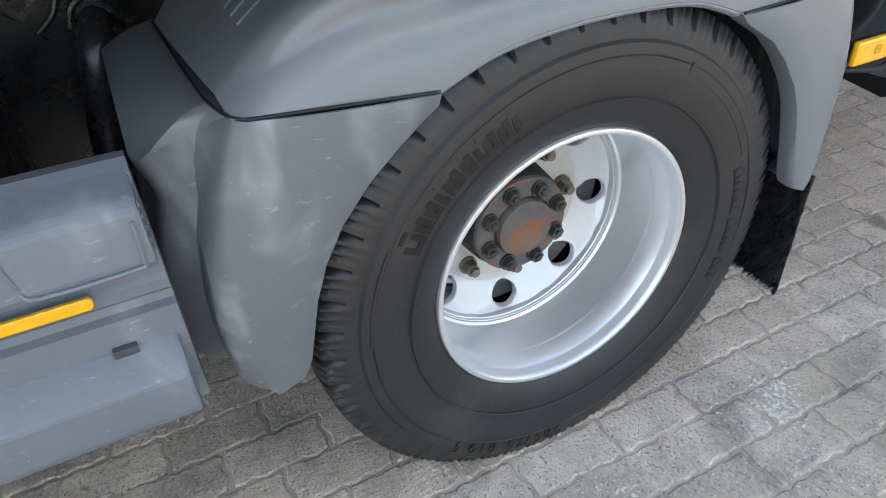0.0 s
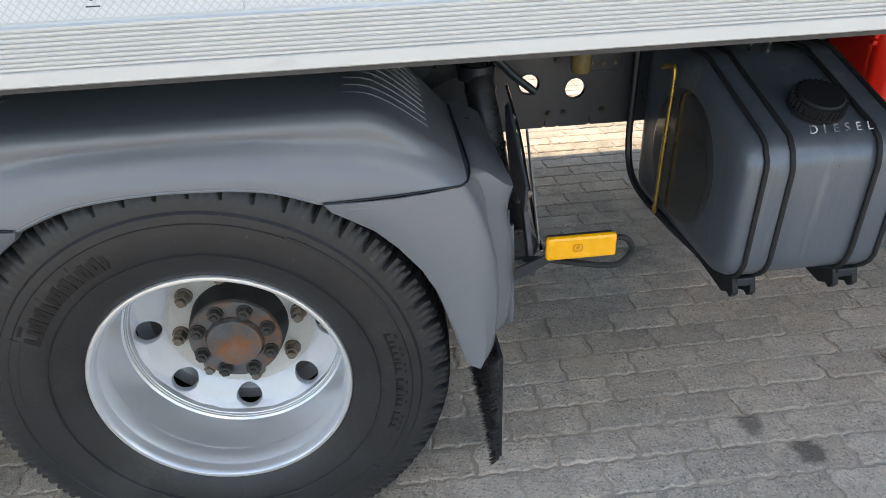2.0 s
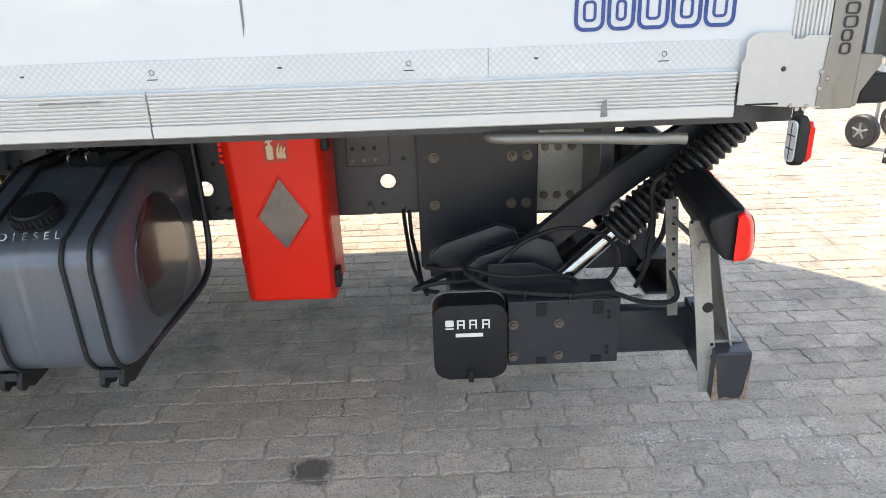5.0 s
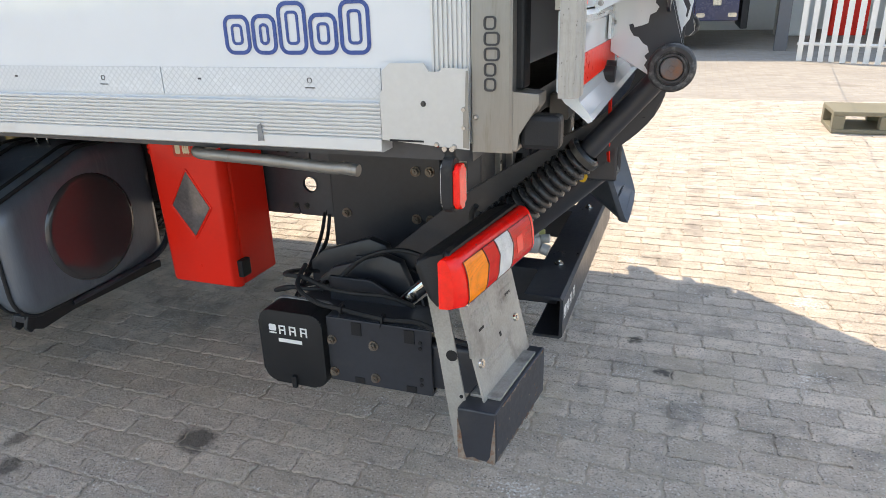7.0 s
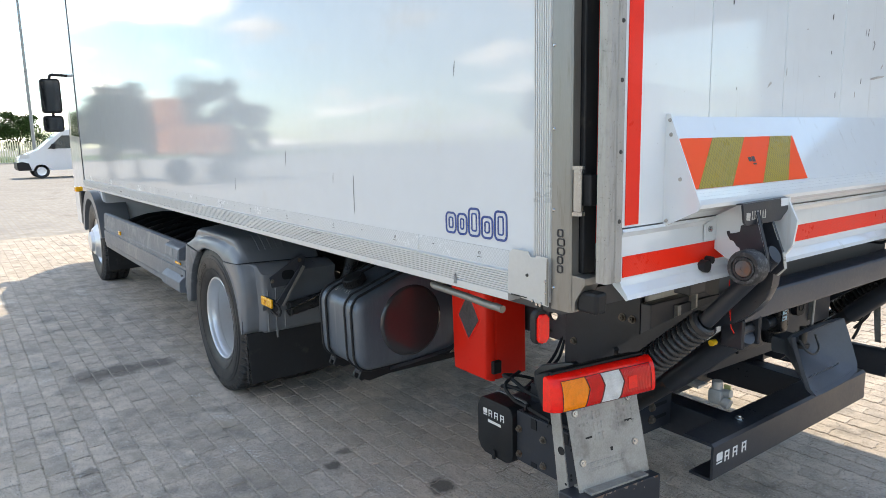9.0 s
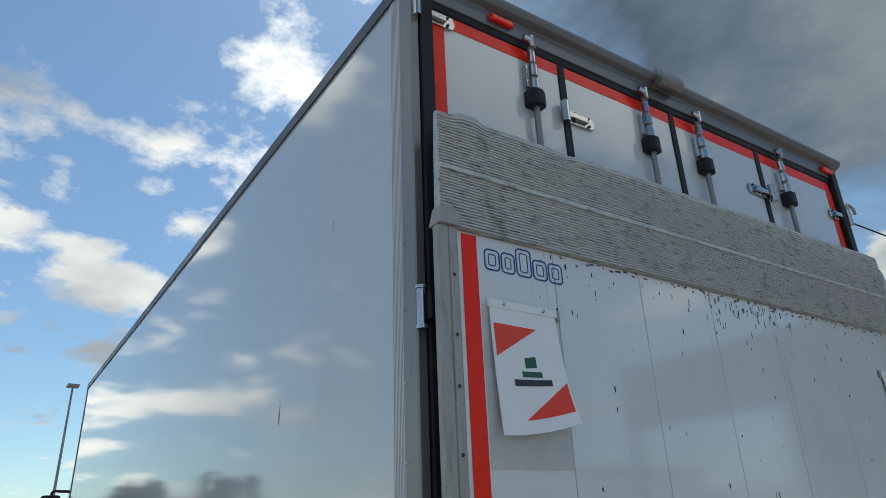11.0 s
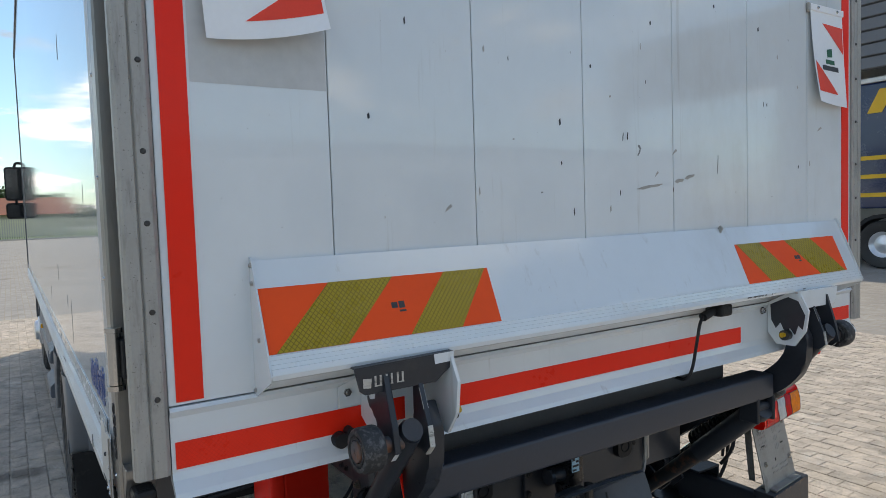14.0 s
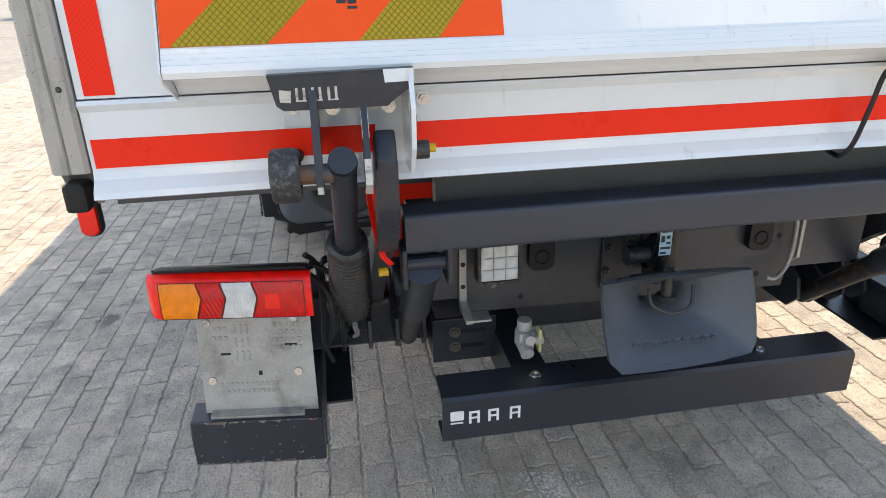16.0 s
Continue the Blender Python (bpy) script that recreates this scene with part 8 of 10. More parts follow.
# -- fuel tank --
def build_tank():
    x0, x1 = 1.058, 1.432
    def outline(inset, push=0.0):
        """The tank's section across the truck, as (y, z), with round edges."""
        pts = []
        for cy, cz, r, a0, a1 in ((0.300 + 0, 0.520, 0.080, 180, 270), (0.72, 0.50, 0.06, 270, 360), (0.72, 0.81, 0.06, 0, 90), (0.54, 0.818, 0.055, 90, 112), (0.285, 0.715, 0.070, 112, 180)):
            for i in range(7):
                a = radians(a0 + (a1 - a0) * i / 6)
                rr = max(r - inset, 0.004)
                pts.append((cy + rr * math.cos(a), cz + rr * math.sin(a)))
        return pts
    rows = []
    for x, inset in ((x0, 0.045), (x0 + 0.003, 0.026), (x0 + 0.012, 0.009), (x0 + 0.030, 0.0), (x1 - 0.030, 0.0), (x1 - 0.012, 0.009), (x1 - 0.003, 0.026), (x1, 0.045)):
        rows.append([(x, y, z) for y, z in outline(inset)])
    bm = B()
    vs = loft(bm, rows, True)
    bm.faces.new(vs[0][::-1]); bm.faces.new(vs[-1])
    tank = part("fuel_tank", bm, TANK, truck, "dark grey metal fuel tank with two straps", True)
    # domed ends
    for x, s in ((x0, -1), (x1, 1)):
        bm = B()
        lathe(bm, [(x + s * 0.0005, 0.165), (x + s * 0.005, 0.160), (x + s * 0.008, 0.152), (x + s * 0.0085, 0.149), (x + s * 0.0085, 0.147), (x + s * 0.0085, 0.06), (x + s * 0.0085, 0.0)], (0, 0.50, 0.64), "x", 56)
        part("end_dome", bm, TANK_END, tank, "polished round tank end", True)
    # straps with rubber edging
    for a, b in ((1.101, 1.150), (1.339, 1.393)):
        bm = B()
        line = [(y, z) for y, z in outline(-0.003)]
        loft(bm, [[(x, y, z) for y, z in line] for x in (a, b)], True)
        thicken(bm, 0.003)
        strap = part("strap", bm, TANK, tank, "grey tank strap", True)
        for x in (a - 0.003, b + 0.003):
            bm = B()
            rs = random.Random(int(x * 1000))
            pts = [Vector((x + rs.uniform(-0.0015, 0.0015), y, z)) for y, z in outline(-0.005)]
            hose(bm, pts + pts[:1], 0.0056, seg=7, smooth=False)
            part("rubber_edge", bm, RUBBER, strap, "black rubber strap edging", True)
        for x in (a + 0.004, b - 0.004):
            bm = B()
            prism(bm, [(0.255, 0.452), (0.300, 0.448), (0.45, 0.43), (0.78, 0.42), (0.78, 0.395), (0.40, 0.40), (0.29, 0.388), (0.262, 0.402)], "x", x - 0.005, x + 0.005, 0.001)
            part("bracket", bm, PLASTIC, tank, "black tank bracket")
            bm = B()
            prism(bm, [(0.238, 0.412), (0.252, 0.446), (0.266, 0.446), (0.268, 0.402), (0.250, 0.396)], "x", x - 0.007, x + 0.007, 0.002)
            part("bracket_foot", bm, PLASTIC, tank, "black bracket foot")
        bm = B()
        box(bm, a + 0.006, b - 0.006, 0.246, 0.258, 0.425, 0.446, 0.002)
        part("strap_end", bm, BLACK, strap, "black strap end")
    # filler cap
    up = Vector((0, -0.385, 0.923)).normalized()
    c = Vector((1.246, 0.320, 0.809))
    bm = B()
    rod(bm, c, c + up * 0.010, 0.056, seg=32)
    rod(bm, c + up * 0.010, c + up * 0.032, 0.051, 0.050, seg=40)
    rod(bm, c + up * 0.032, c + up * 0.036, 0.048, 0.044, seg=40)
    cap = part("filler_cap", bm, PLASTIC, tank, "black ribbed filler cap")
    a, b, _ = frame_of(up)
    for k in range(28):
        t = 2 * math.pi * k / 28
        q = c + (a * math.cos(t) + b * math.sin(t)) * 0.0515
        bm = B()
        rod(bm, q + up * 0.008, q + up * 0.031, 0.0042, 0.0038, seg=5)
        part("grip", bm, PLASTIC, cap)
    # stencilled word on the front edge
    for i, ch in enumerate("DIESEL"):
        bm = letters(ch, 0.026, 0.0004)
        m = Matrix.Translation((1.203 + 0.0238 * i, 0.246, 0.7885)) @ Matrix.Rotation(radians(50), 4, "X")
        bmesh.ops.transform(bm, matrix=m, verts=bm.verts)
        part("stencil_letter", bm, WORN_INK if i in (0, 4, 5) else GONE_INK, tank, "worn white stencilled letter")
    # top fittings and pipes
    for x in (1.215, 1.262):
        bm = B()
        hose(bm, [(x, 0.56, 0.868), (x, 0.555, 0.895), (x + 0.005, 0.57, 0.912), (x + 0.01, 0.60, 0.910), (x + 0.005, 0.615, 0.885)], 0.0035, seg=7)
        part("lifting_eye", bm, CHROME, tank, "small wire eye")
    for dx in (0.0, 0.06):
        bm = B()
        hose(bm, [(1.19 + dx, 0.66, 0.872), (1.17 + dx, 0.72, 0.90), (1.12 + dx, 0.80, 0.96), (1.06 + dx, 0.84, 1.0)], 0.008)
        part("fuel_hose", bm, RUBBER, tank, "black fuel hose")
    bm = B()
    hose(bm, [(1.030, 0.60, 0.835), (1.032, 0.565, 0.848), (1.035, 0.545, 0.835), (1.035, 0.55, 0.70), (1.034, 0.558, 0.49), (1.04, 0.57, 0.465)], 0.0058, seg=10)
    part("brass_pipe", bm, BRASS, tank, "thin brass pipe on the tank end", True)
    for x in (x0 - 0.016, x1 + 0.016):
        bm = B()
        hose(bm, [(x, 0.79, 0.90), (x, 0.80, 0.72), (x, 0.795, 0.55), (x, 0.72, 0.475), (x + (0.02 if x < 1.2 else -0.02), 0.56, 0.445), (x + (0.05 if x < 1.2 else -0.05), 0.40, 0.425)], 0.010)
        part("side_bracket", bm, BLACK, tank, "black tank side bracket", True)


build_tank()


# -- fittings between wheel and tank --
def build_fittings():
    # water trap with a clouded bowl
    bm = B()
    rod(bm, (0.872, 0.745, 0.885), (0.872, 0.745, 0.925), 0.030, seg=20)
    rod(bm, (0.872, 0.745, 0.925), (0.872, 0.76, 0.965), 0.022, seg=14)
    hose(bm, [(0.872, 0.76, 0.95), (0.90, 0.80, 0.975), (0.95, 0.83, 0.985)], 0.012)
    trap = part("water_trap", bm, DARK_BOLT, truck, "fuel water trap with a clouded brown bowl")
    bm = B()
    lathe(bm, [(0.795, 0.0), (0.797, 0.022), (0.803, 0.026), (0.868, 0.028), (0.884, 0.028)], (0.872, 0.745, 0), "z", 24)
    part("bowl", bm, CLOUDY, trap, "clouded amber bowl", True)
    bm = B()
    lathe(bm, [(0.862, 0.0285), (0.863, 0.032), (0.874, 0.032), (0.875, 0.0285)], (0.872, 0.745, 0), "z", 24)
    part("ring", bm, CHROME, trap, "", True)
    # exhaust end pipe
    bm = B()
    hose(bm, [(0.588, 0.70, 0.845), (0.592, 0.67, 0.815), (0.598, 0.645, 0.76), (0.606, 0.62, 0.70), (0.612, 0.585, 0.645), (0.612, 0.50, 0.612), (0.612, 0.40, 0.595), (0.612, 0.26, 0.574)], 0.037, seg=20)
    for p, q in (((0.594, 0.662, 0.800), (0.5952, 0.658, 0.790)), ((0.6095, 0.605, 0.672), (0.6102, 0.600, 0.664))):
        rod(bm, p, q, 0.0405, seg=20)
    part("exhaust_pipe", bm, SLEEVE, truck, "black exhaust end pipe", True)
    bm = B()
    lathe(bm, [(0.262, 0.040), (0.256, 0.041), (0.254, 0.038), (0.258, 0.034), (0.30, 0.034)], (0.618, 0, 0.574), "y", 24)
    bmesh.ops.translate(bm, verts=bm.verts, vec=(-0.006, 0, 0))
    part("pipe_mouth", bm, DARK_BOLT, truck, "dark rim of the exhaust mouth", True)
    bm = B()
    hose(bm, [(0.66, 0.66, 0.80), (0.675, 0.56, 0.70), (0.665, 0.42, 0.64), (0.655, 0.30, 0.60), (0.65, 0.22, 0.58)], 0.004, seg=6)
    part("stay_rod", bm, CHROME, truck, "thin bright stay rod")
    # clamp, lever and bolts on the chassis side
    bm = B()
    rod(bm, (0.452, 0.79, 0.842), (0.452, 0.74, 0.842), 0.032, seg=18)
    rod(bm, (0.452, 0.74, 0.842), (0.452, 0.728, 0.842), 0.022, seg=6)
    rod(bm, (0.510, 0.79, 0.832), (0.510, 0.755, 0.832), 0.018, seg=14)
    prism(bm, [(0.42, 0.80), (0.47, 0.76), (0.54, 0.79), (0.66, 0.835), (0.655, 0.865), (0.56, 0.872), (0.44, 0.875)], "y", 0.79, 0.815, 0.004)
    hose(bm, [(0.60, 0.74, 0.855), (0.645, 0.735, 0.848), (0.69, 0.735, 0.805), (0.735, 0.735, 0.768), (0.75, 0.735, 0.755)], 0.010)
    lathe(bm, [(0.852, 0.041), (0.852, 0.046), (0.818, 0.046), (0.818, 0.041)], (0.588, 0.685, 0), "z", 20)
    part("pipe_clamp", bm, BLACK, truck, "dark pipe clamp with a lever", True)
    # bracket plate with slots on the rear of the mudguard
    bm = B()
    prism(bm, [(0.16, 0.755), (0.34, 0.86), (0.37, 0.845), (0.36, 0.79), (0.30, 0.705), (0.17, 0.700)], "x", 0.600, 0.606, 0.001)
    br = part("marker_bracket", bm, FRAME, truck, "folded dark steel bracket behind the mudguard")
    bm = B()
    prism(bm, rounded(0.23, 0.30, 0.735, 0.785, 0.02), "x", 0.6062, 0.6072)
    part("slot", bm, PLASTIC, br)
    bm = B()
    prism(bm, [(0.33, 0.800), (0.345, 0.792), (0.20, 0.585), (0.16, 0.560), (0.15, 0.575)], "x", 0.612, 0.622, 0.001)
    part("strut", bm, FRAME, br, "dark steel strut")
    bm = B()
    prism(bm, [(0.335, 0.806), (0.350, 0.797), (0.215, 0.600), (0.205, 0.606)], "x", 0.640, 0.642, 0.0)
    part("bright_edge", bm, GALV, br)
    for y, z in ((0.175, 0.735), (0.335, 0.83), (0.27, 0.70)):
        bolt("bolt", (0.606, y, z), (1, 0, 0), 0.008, 0.008, BOLT, br)
    for y, z0, z1 in ((0.155, 0.46, 0.68), (0.20, 0.42, 0.69), (0.25, 0.47, 0.68)):
        bm = B()
        hose(bm, [(0.573, y, z0), (0.574, y, (z0 + z1) / 2), (0.573, y + 0.005, z1)], 0.006, seg=6, steps=2)
        part("rib", bm, GUARD, guard)
    # amber side marker on its stay
    bm = B()
    box(bm, 0.628, 0.762, 0.098, 0.112, 0.628, 0.676, 0.006)
    marker = part("side_marker", bm, AMBER, truck, "bright amber side marker lamp")
    bm = B()
    box(bm, 0.632, 0.758, 0.1125, 0.124, 0.632, 0.672, 0.003)
    part("backing", bm, PLASTIC, marker)
    bm = B()
    ring_frame(bm, 0.678, 0.696, 0.645, 0.661, 0.004, 0.002, 0.0982, 0.0972)
    box(bm, 0.684, 0.690, 0.0972, 0.0982, 0.650, 0.656)
    part("approval_mark", bm, AMBER_DARK, marker)
    bm = B()
    prism(bm, [(0.575, 0.60), (0.60, 0.61), (0.70, 0.655), (0.70, 0.640), (0.60, 0.585), (0.575, 0.575)], "y", 0.126, 0.132, 0.001)
    part("stay", bm, BLACK, marker, "black stay")
    bm = B()
    hose(bm, [(0.745, 0.118, 0.655), (0.785, 0.125, 0.650), (0.805, 0.13, 0.620), (0.785, 0.13, 0.592), (0.75, 0.13, 0.590), (0.70, 0.13, 0.600), (0.63, 0.14, 0.610), (0.60, 0.16, 0.60)], 0.0060, seg=8)
    part("lead", bm, RUBBER, marker, "black corrugated lead")


build_fittings()


# -- cab, mostly hidden by the box --
def build_cab():
    bm = B()
    prism(bm, [(-4.06, 0.55), (-4.06, 2.55), (-4.20, 2.80), (-5.10, 2.82), (-5.50, 2.55), (-5.72, 1.75), (-5.80, 1.40), (-5.82, 0.50), (-4.85, 0.45), (-4.78, 0.80), (-4.55, 1.0), (-3.95, 1.0), (-3.80, 0.75), (-3.80, 0.55)], "y", 0.14, FAR_Y - 0.14, 0.03)
    cab = part("cab", bm, VAN_PAINT, truck, "white cab in front of the box")
    bm = B()
    prism(bm, [(-4.55, 1.55), (-4.55, 2.2), (-5.35, 2.2), (-5.52, 1.6)], "y", 0.134, 0.139)
    part("side_window", bm, GLASS_DARK, cab, "dark cab window")
    bm = B()   # wheel arch in dark plastic
    pts = [(-4.22 + 0.56 * math.cos(radians(a)), 0.43 + 0.56 * math.sin(radians(a))) for a in range(10, 171, 10)]
    pts += [(-4.22 + 0.47 * math.cos(radians(a)), 0.43 + 0.47 * math.sin(radians(a))) for a in range(170, 9, -10)]
    prism(bm, pts, "y", 0.06, 0.36)
    part("wheel_arch", bm, GUARD, cab, "dark front wheel arch", True)
    bm = B()
    box(bm, -3.66, -3.648, 0.10, 0.58, 0.18, 0.62, 0.003)
    part("mud_flap", bm, RUBBER, truck, "black front mud flap")
    bm = B()
    box(bm, -4.95, -4.80, 0.07, 0.13, 0.55, 0.95, 0.02)
    part("cab_step", bm, PLASTIC, cab, "dark cab step edge")
    bm = B()
    box(bm, -5.02, -4.90, 0.03, 0.11, 0.94, 1.00, 0.012)
    part("indicator", bm, AMBER, cab, "amber side indicator")
    for z0, z1 in ((1.86, 2.26), (1.64, 1.83)):
        bm = B()
        prism(bm, rounded(-0.16, 0.05, z0, z1, 0.035), "x", -5.46, -5.37, 0.008)
        mirror = part("wing_mirror", bm, PLASTIC, truck, "black wing mirror housing")
        bm = B()
        prism(bm, rounded(-0.145, 0.035, z0 + 0.02, z1 - 0.02, 0.028), "x", -5.3695, -5.367)
        part("mirror_glass", bm, MIRROR, mirror, "mirror glass")
    bm = B()
    hose(bm, [(-5.40, 0.16, 2.30), (-5.40, 0.04, 2.305), (-5.41, -0.045, 2.29), (-5.41, -0.05, 2.10), (-5.41, -0.05, 1.70)], 0.016, seg=8)
    part("mirror_arm", bm, PLASTIC, truck, "black mirror arm")


build_cab()


# ---- things fixed to the truck that lift off ----
def build_extinguisher_box():
    t = thing("fire_extinguisher_box", (1.72, 0.69, 0.435), "red plastic fire extinguisher box with a diamond window", "extinguisher box")
    bm = B()
    prism(bm, [(1.600, 0.445), (1.858, 0.440), (1.854, 0.965), (1.580, 0.965)], "y", 0.640, 0.815, 0.008)
    part("body", bm, RED_BOX, t, "red back shell")
    bm = B()
    lo = [(1.602, 0.438), (1.857, 0.436), (1.853, 0.967), (1.583, 0.967)]
    hi = [(1.630, 0.450), (1.845, 0.450), (1.842, 0.960), (1.612, 0.960)]
    rows = [[(x, y, z) for x, z in q] for q, y in ((lo, 0.638), (lo, 0.622), (hi, 0.594), )]
    vs = loft(bm, rows, True)
    bm.faces.new(vs[-1])
    es = [e for e in bm.edges if len(e.link_faces) == 2]
    bmesh.ops.bevel(bm, geom=es, offset=0.008, segments=3, affect="EDGES", profile=0.5)
    lid = part("door", bm, RED_BOX, t, "red door with a window", True)
    bm = B()
    prism(bm, [(1.737, 0.608), (1.804, 0.700), (1.737, 0.807), (1.670, 0.700)], "y", 0.5915, 0.5938)
    part("window", bm, WINDOW_GREY, lid, "grey see-through diamond window")
    bm = B()
    pts = [(1.737, 0.600), (1.810, 0.700), (1.737, 0.815), (1.664, 0.700)]
    for a, b in zip(pts, pts[1:] + pts[:1]):
        rod(bm, (a[0], 0.5932, a[1]), (b[0], 0.5932, b[1]), 0.0035, seg=8)
    part("window_frame", bm, RED_BOX, lid, "red window rim", True)
    bm = B()
    prism(bm, rounded(1.705, 0.0 + 1.770, 0.852, 0.920, 0.004), "y", 0.5925, 0.5936)
    sign = part("pictogram", bm, surface("red_sticker", (0.62, 0.045, 0.02), 0.4, 0.0, 0.05, 30.0), lid, "extinguisher and flame pictogram")
    bm = B()
    prism(bm, rounded(1.713, 1.731, 0.860, 0.898, 0.005), "y", 0.5915, 0.5924)
    box(bm, 1.719, 1.726, 0.5915, 0.5924, 0.898, 0.908)
    prism(bm, [(1.711, 0.903), (1.716, 0.912), (1.731, 0.914), (1.731, 0.908), (1.718, 0.906)], "y", 0.5915, 0.5924)
    for k in range(3):
        x = 1.742 + 0.008 * k
        prism(bm, [(x, 0.860), (x + 0.006, 0.866), (x + 0.003, 0.880), (x + 0.007, 0.905 - 0.006 * k), (x - 0.001, 0.888), (x - 0.003, 0.872)], "y", 0.5915, 0.5924)
    part("picture", bm, PICTO, sign, "cream pictogram")
    bm = B()
    rod(bm, (1.737, 0.5945, 0.508), (1.737, 0.592, 0.508), 0.006, seg=12)
    part("rivet", bm, RED_BOX, lid)
    for z in (0.60, 0.895):
        for k in range(5):
            bm = B()
            zz = z + 0.016 * k - 0.05
            box(bm, 1.576 + (0.02 if z < 0.7 else 0.0), 1.592 + (0.02 if z < 0.7 else 0.0), 0.625, 0.648, zz, zz + 0.013, 0.003)
            part("hinge_knuckle", bm, RED_BOX, t)
    for z in (0.50, 0.90):
        bm = B()
        box(bm, 1.850, 1.872, 0.618, 0.662, z - 0.028, z + 0.028, 0.005)
        part("clasp", bm, PLASTIC, t, "black plastic clasp")
    bm = B()
    box(bm, 1.63, 1.82, 0.8155, 0.829, 0.62, 0.90, 0.003)
    part("mount", bm, BLACK, t, "black mount behind the box")


build_extinguisher_box()


def build_flag(y0, y1, z_top, lean, group):
    t = thing("warning_flag", (PX + 0.01, (y0 + y1) / 2, z_top - 0.3), "white vinyl warning flag with red triangles, hung from a clip bar", "warning flag", group)
    w, h = y1 - y0, 0.325
    def at(u, v):
        """The sheet hangs from its top edge and curls outwards below."""
        x = PX + 0.008 + 0.012 * v + (0.035 if lean > 0 else 0.018) * v ** 2 * (u if lean > 0 else 1 - u) ** 2 + 0.004 * math.sin(3.0 * u) * v
        y = y0 + w * u + (0.010 if lean > 0 else 0.012) * v * v
        z = z_top - h * v * (1 - (0.10 if lean > 0 else 0.03) * (u if lean > 0 else 1 - u) ** 2 * v)
        return Vector((x, y, z))
    def patch(pts, lift, n=8):
        """A patch of the sheet from its corners (u, v)."""
        bm = B()
        q = [Vector((u, v, 0)) for u, v in pts]
        if len(q) == 3:
            q.append(q[2])
        rows = []
        for i in range(n + 1):
            a, b = q[0].lerp(q[3], i / n), q[1].lerp(q[2], i / n)
            rows.append([at(*a.lerp(b, j / n)[:2]) + Vector((lift, 0, 0)) for j in range(n + 1)])
        loft(bm, rows)
        bmesh.ops.remove_doubles(bm, verts=bm.verts, dist=1e-5)
        thicken(bm, 0.0006)
        return bm
    part("sheet", patch([(0, 0), (1, 0), (1, 1), (0, 1)], 0.0, 14), FLAG, t, "white vinyl sheet", True)
    if lean > 0:
        tri_a, tri_b = [(0.04, 0.16), (0.66, 0.17), (0.04, 0.42)], [(0.97, 0.62), (0.97, 0.88), (0.32, 0.90)]
    else:
        tri_a, tri_b = [(0.34, 0.15), (0.97, 0.16), (0.97, 0.44)], [(0.04, 0.56), (0.68, 0.88), (0.04, 0.88)]
    part("red_triangle", patch(tri_a, 0.0012), FLAG_RED, t, "red triangle", True)
    part("red_triangle", patch(tri_b, 0.0012), FLAG_RED, t, "red triangle", True)
    part("mark_block", patch([(0.42, 0.42), (0.58, 0.40), (0.58, 0.49), (0.42, 0.50)], 0.0012, 3), GREEN_INK, t, "green block of the mark")
    part("mark_block", patch([(0.36, 0.525), (0.64, 0.525), (0.64, 0.57), (0.36, 0.57)], 0.0012, 3), GREEN_INK, t)
    part("mark_block", patch([(0.24, 0.59), (0.76, 0.59), (0.76, 0.64), (0.24, 0.64)], 0.0012, 3), INK, t, "dark block of the mark")
    bm = B()
    box(bm, PX + 0.003, PX + 0.0125, y0 - 0.004, y1 + 0.004, z_top - 0.012, z_top + 0.010, 0.002)
    bar = part("clip_bar", bm, FLAG, t, "white clip bar")
    for f in (0.2, 0.8):
        bm = B()
        c = Vector((PX + 0.0125, y0 + w * f, z_top))
        rod(bm, c, c + Vector((0.003, 0, 0)), 0.006, 0.004, seg=12)
        part("rivet", bm, CHROME, bar)
    bm = B()
    box(bm, PX + 0.001, PX + 0.012, y1 + 0.004 if lean > 0 else y0 - 0.016, y1 + 0.016 if lean > 0 else y0 - 0.004, z_top - 0.02, z_top + 0.012, 0.003)
    part("end_clip", bm, ALU_POST, bar)


build_flag(0.152, 0.372, 2.214, 1, "warning flags")
build_flag(2.135, 2.338, 2.212, -1, "warning flags")


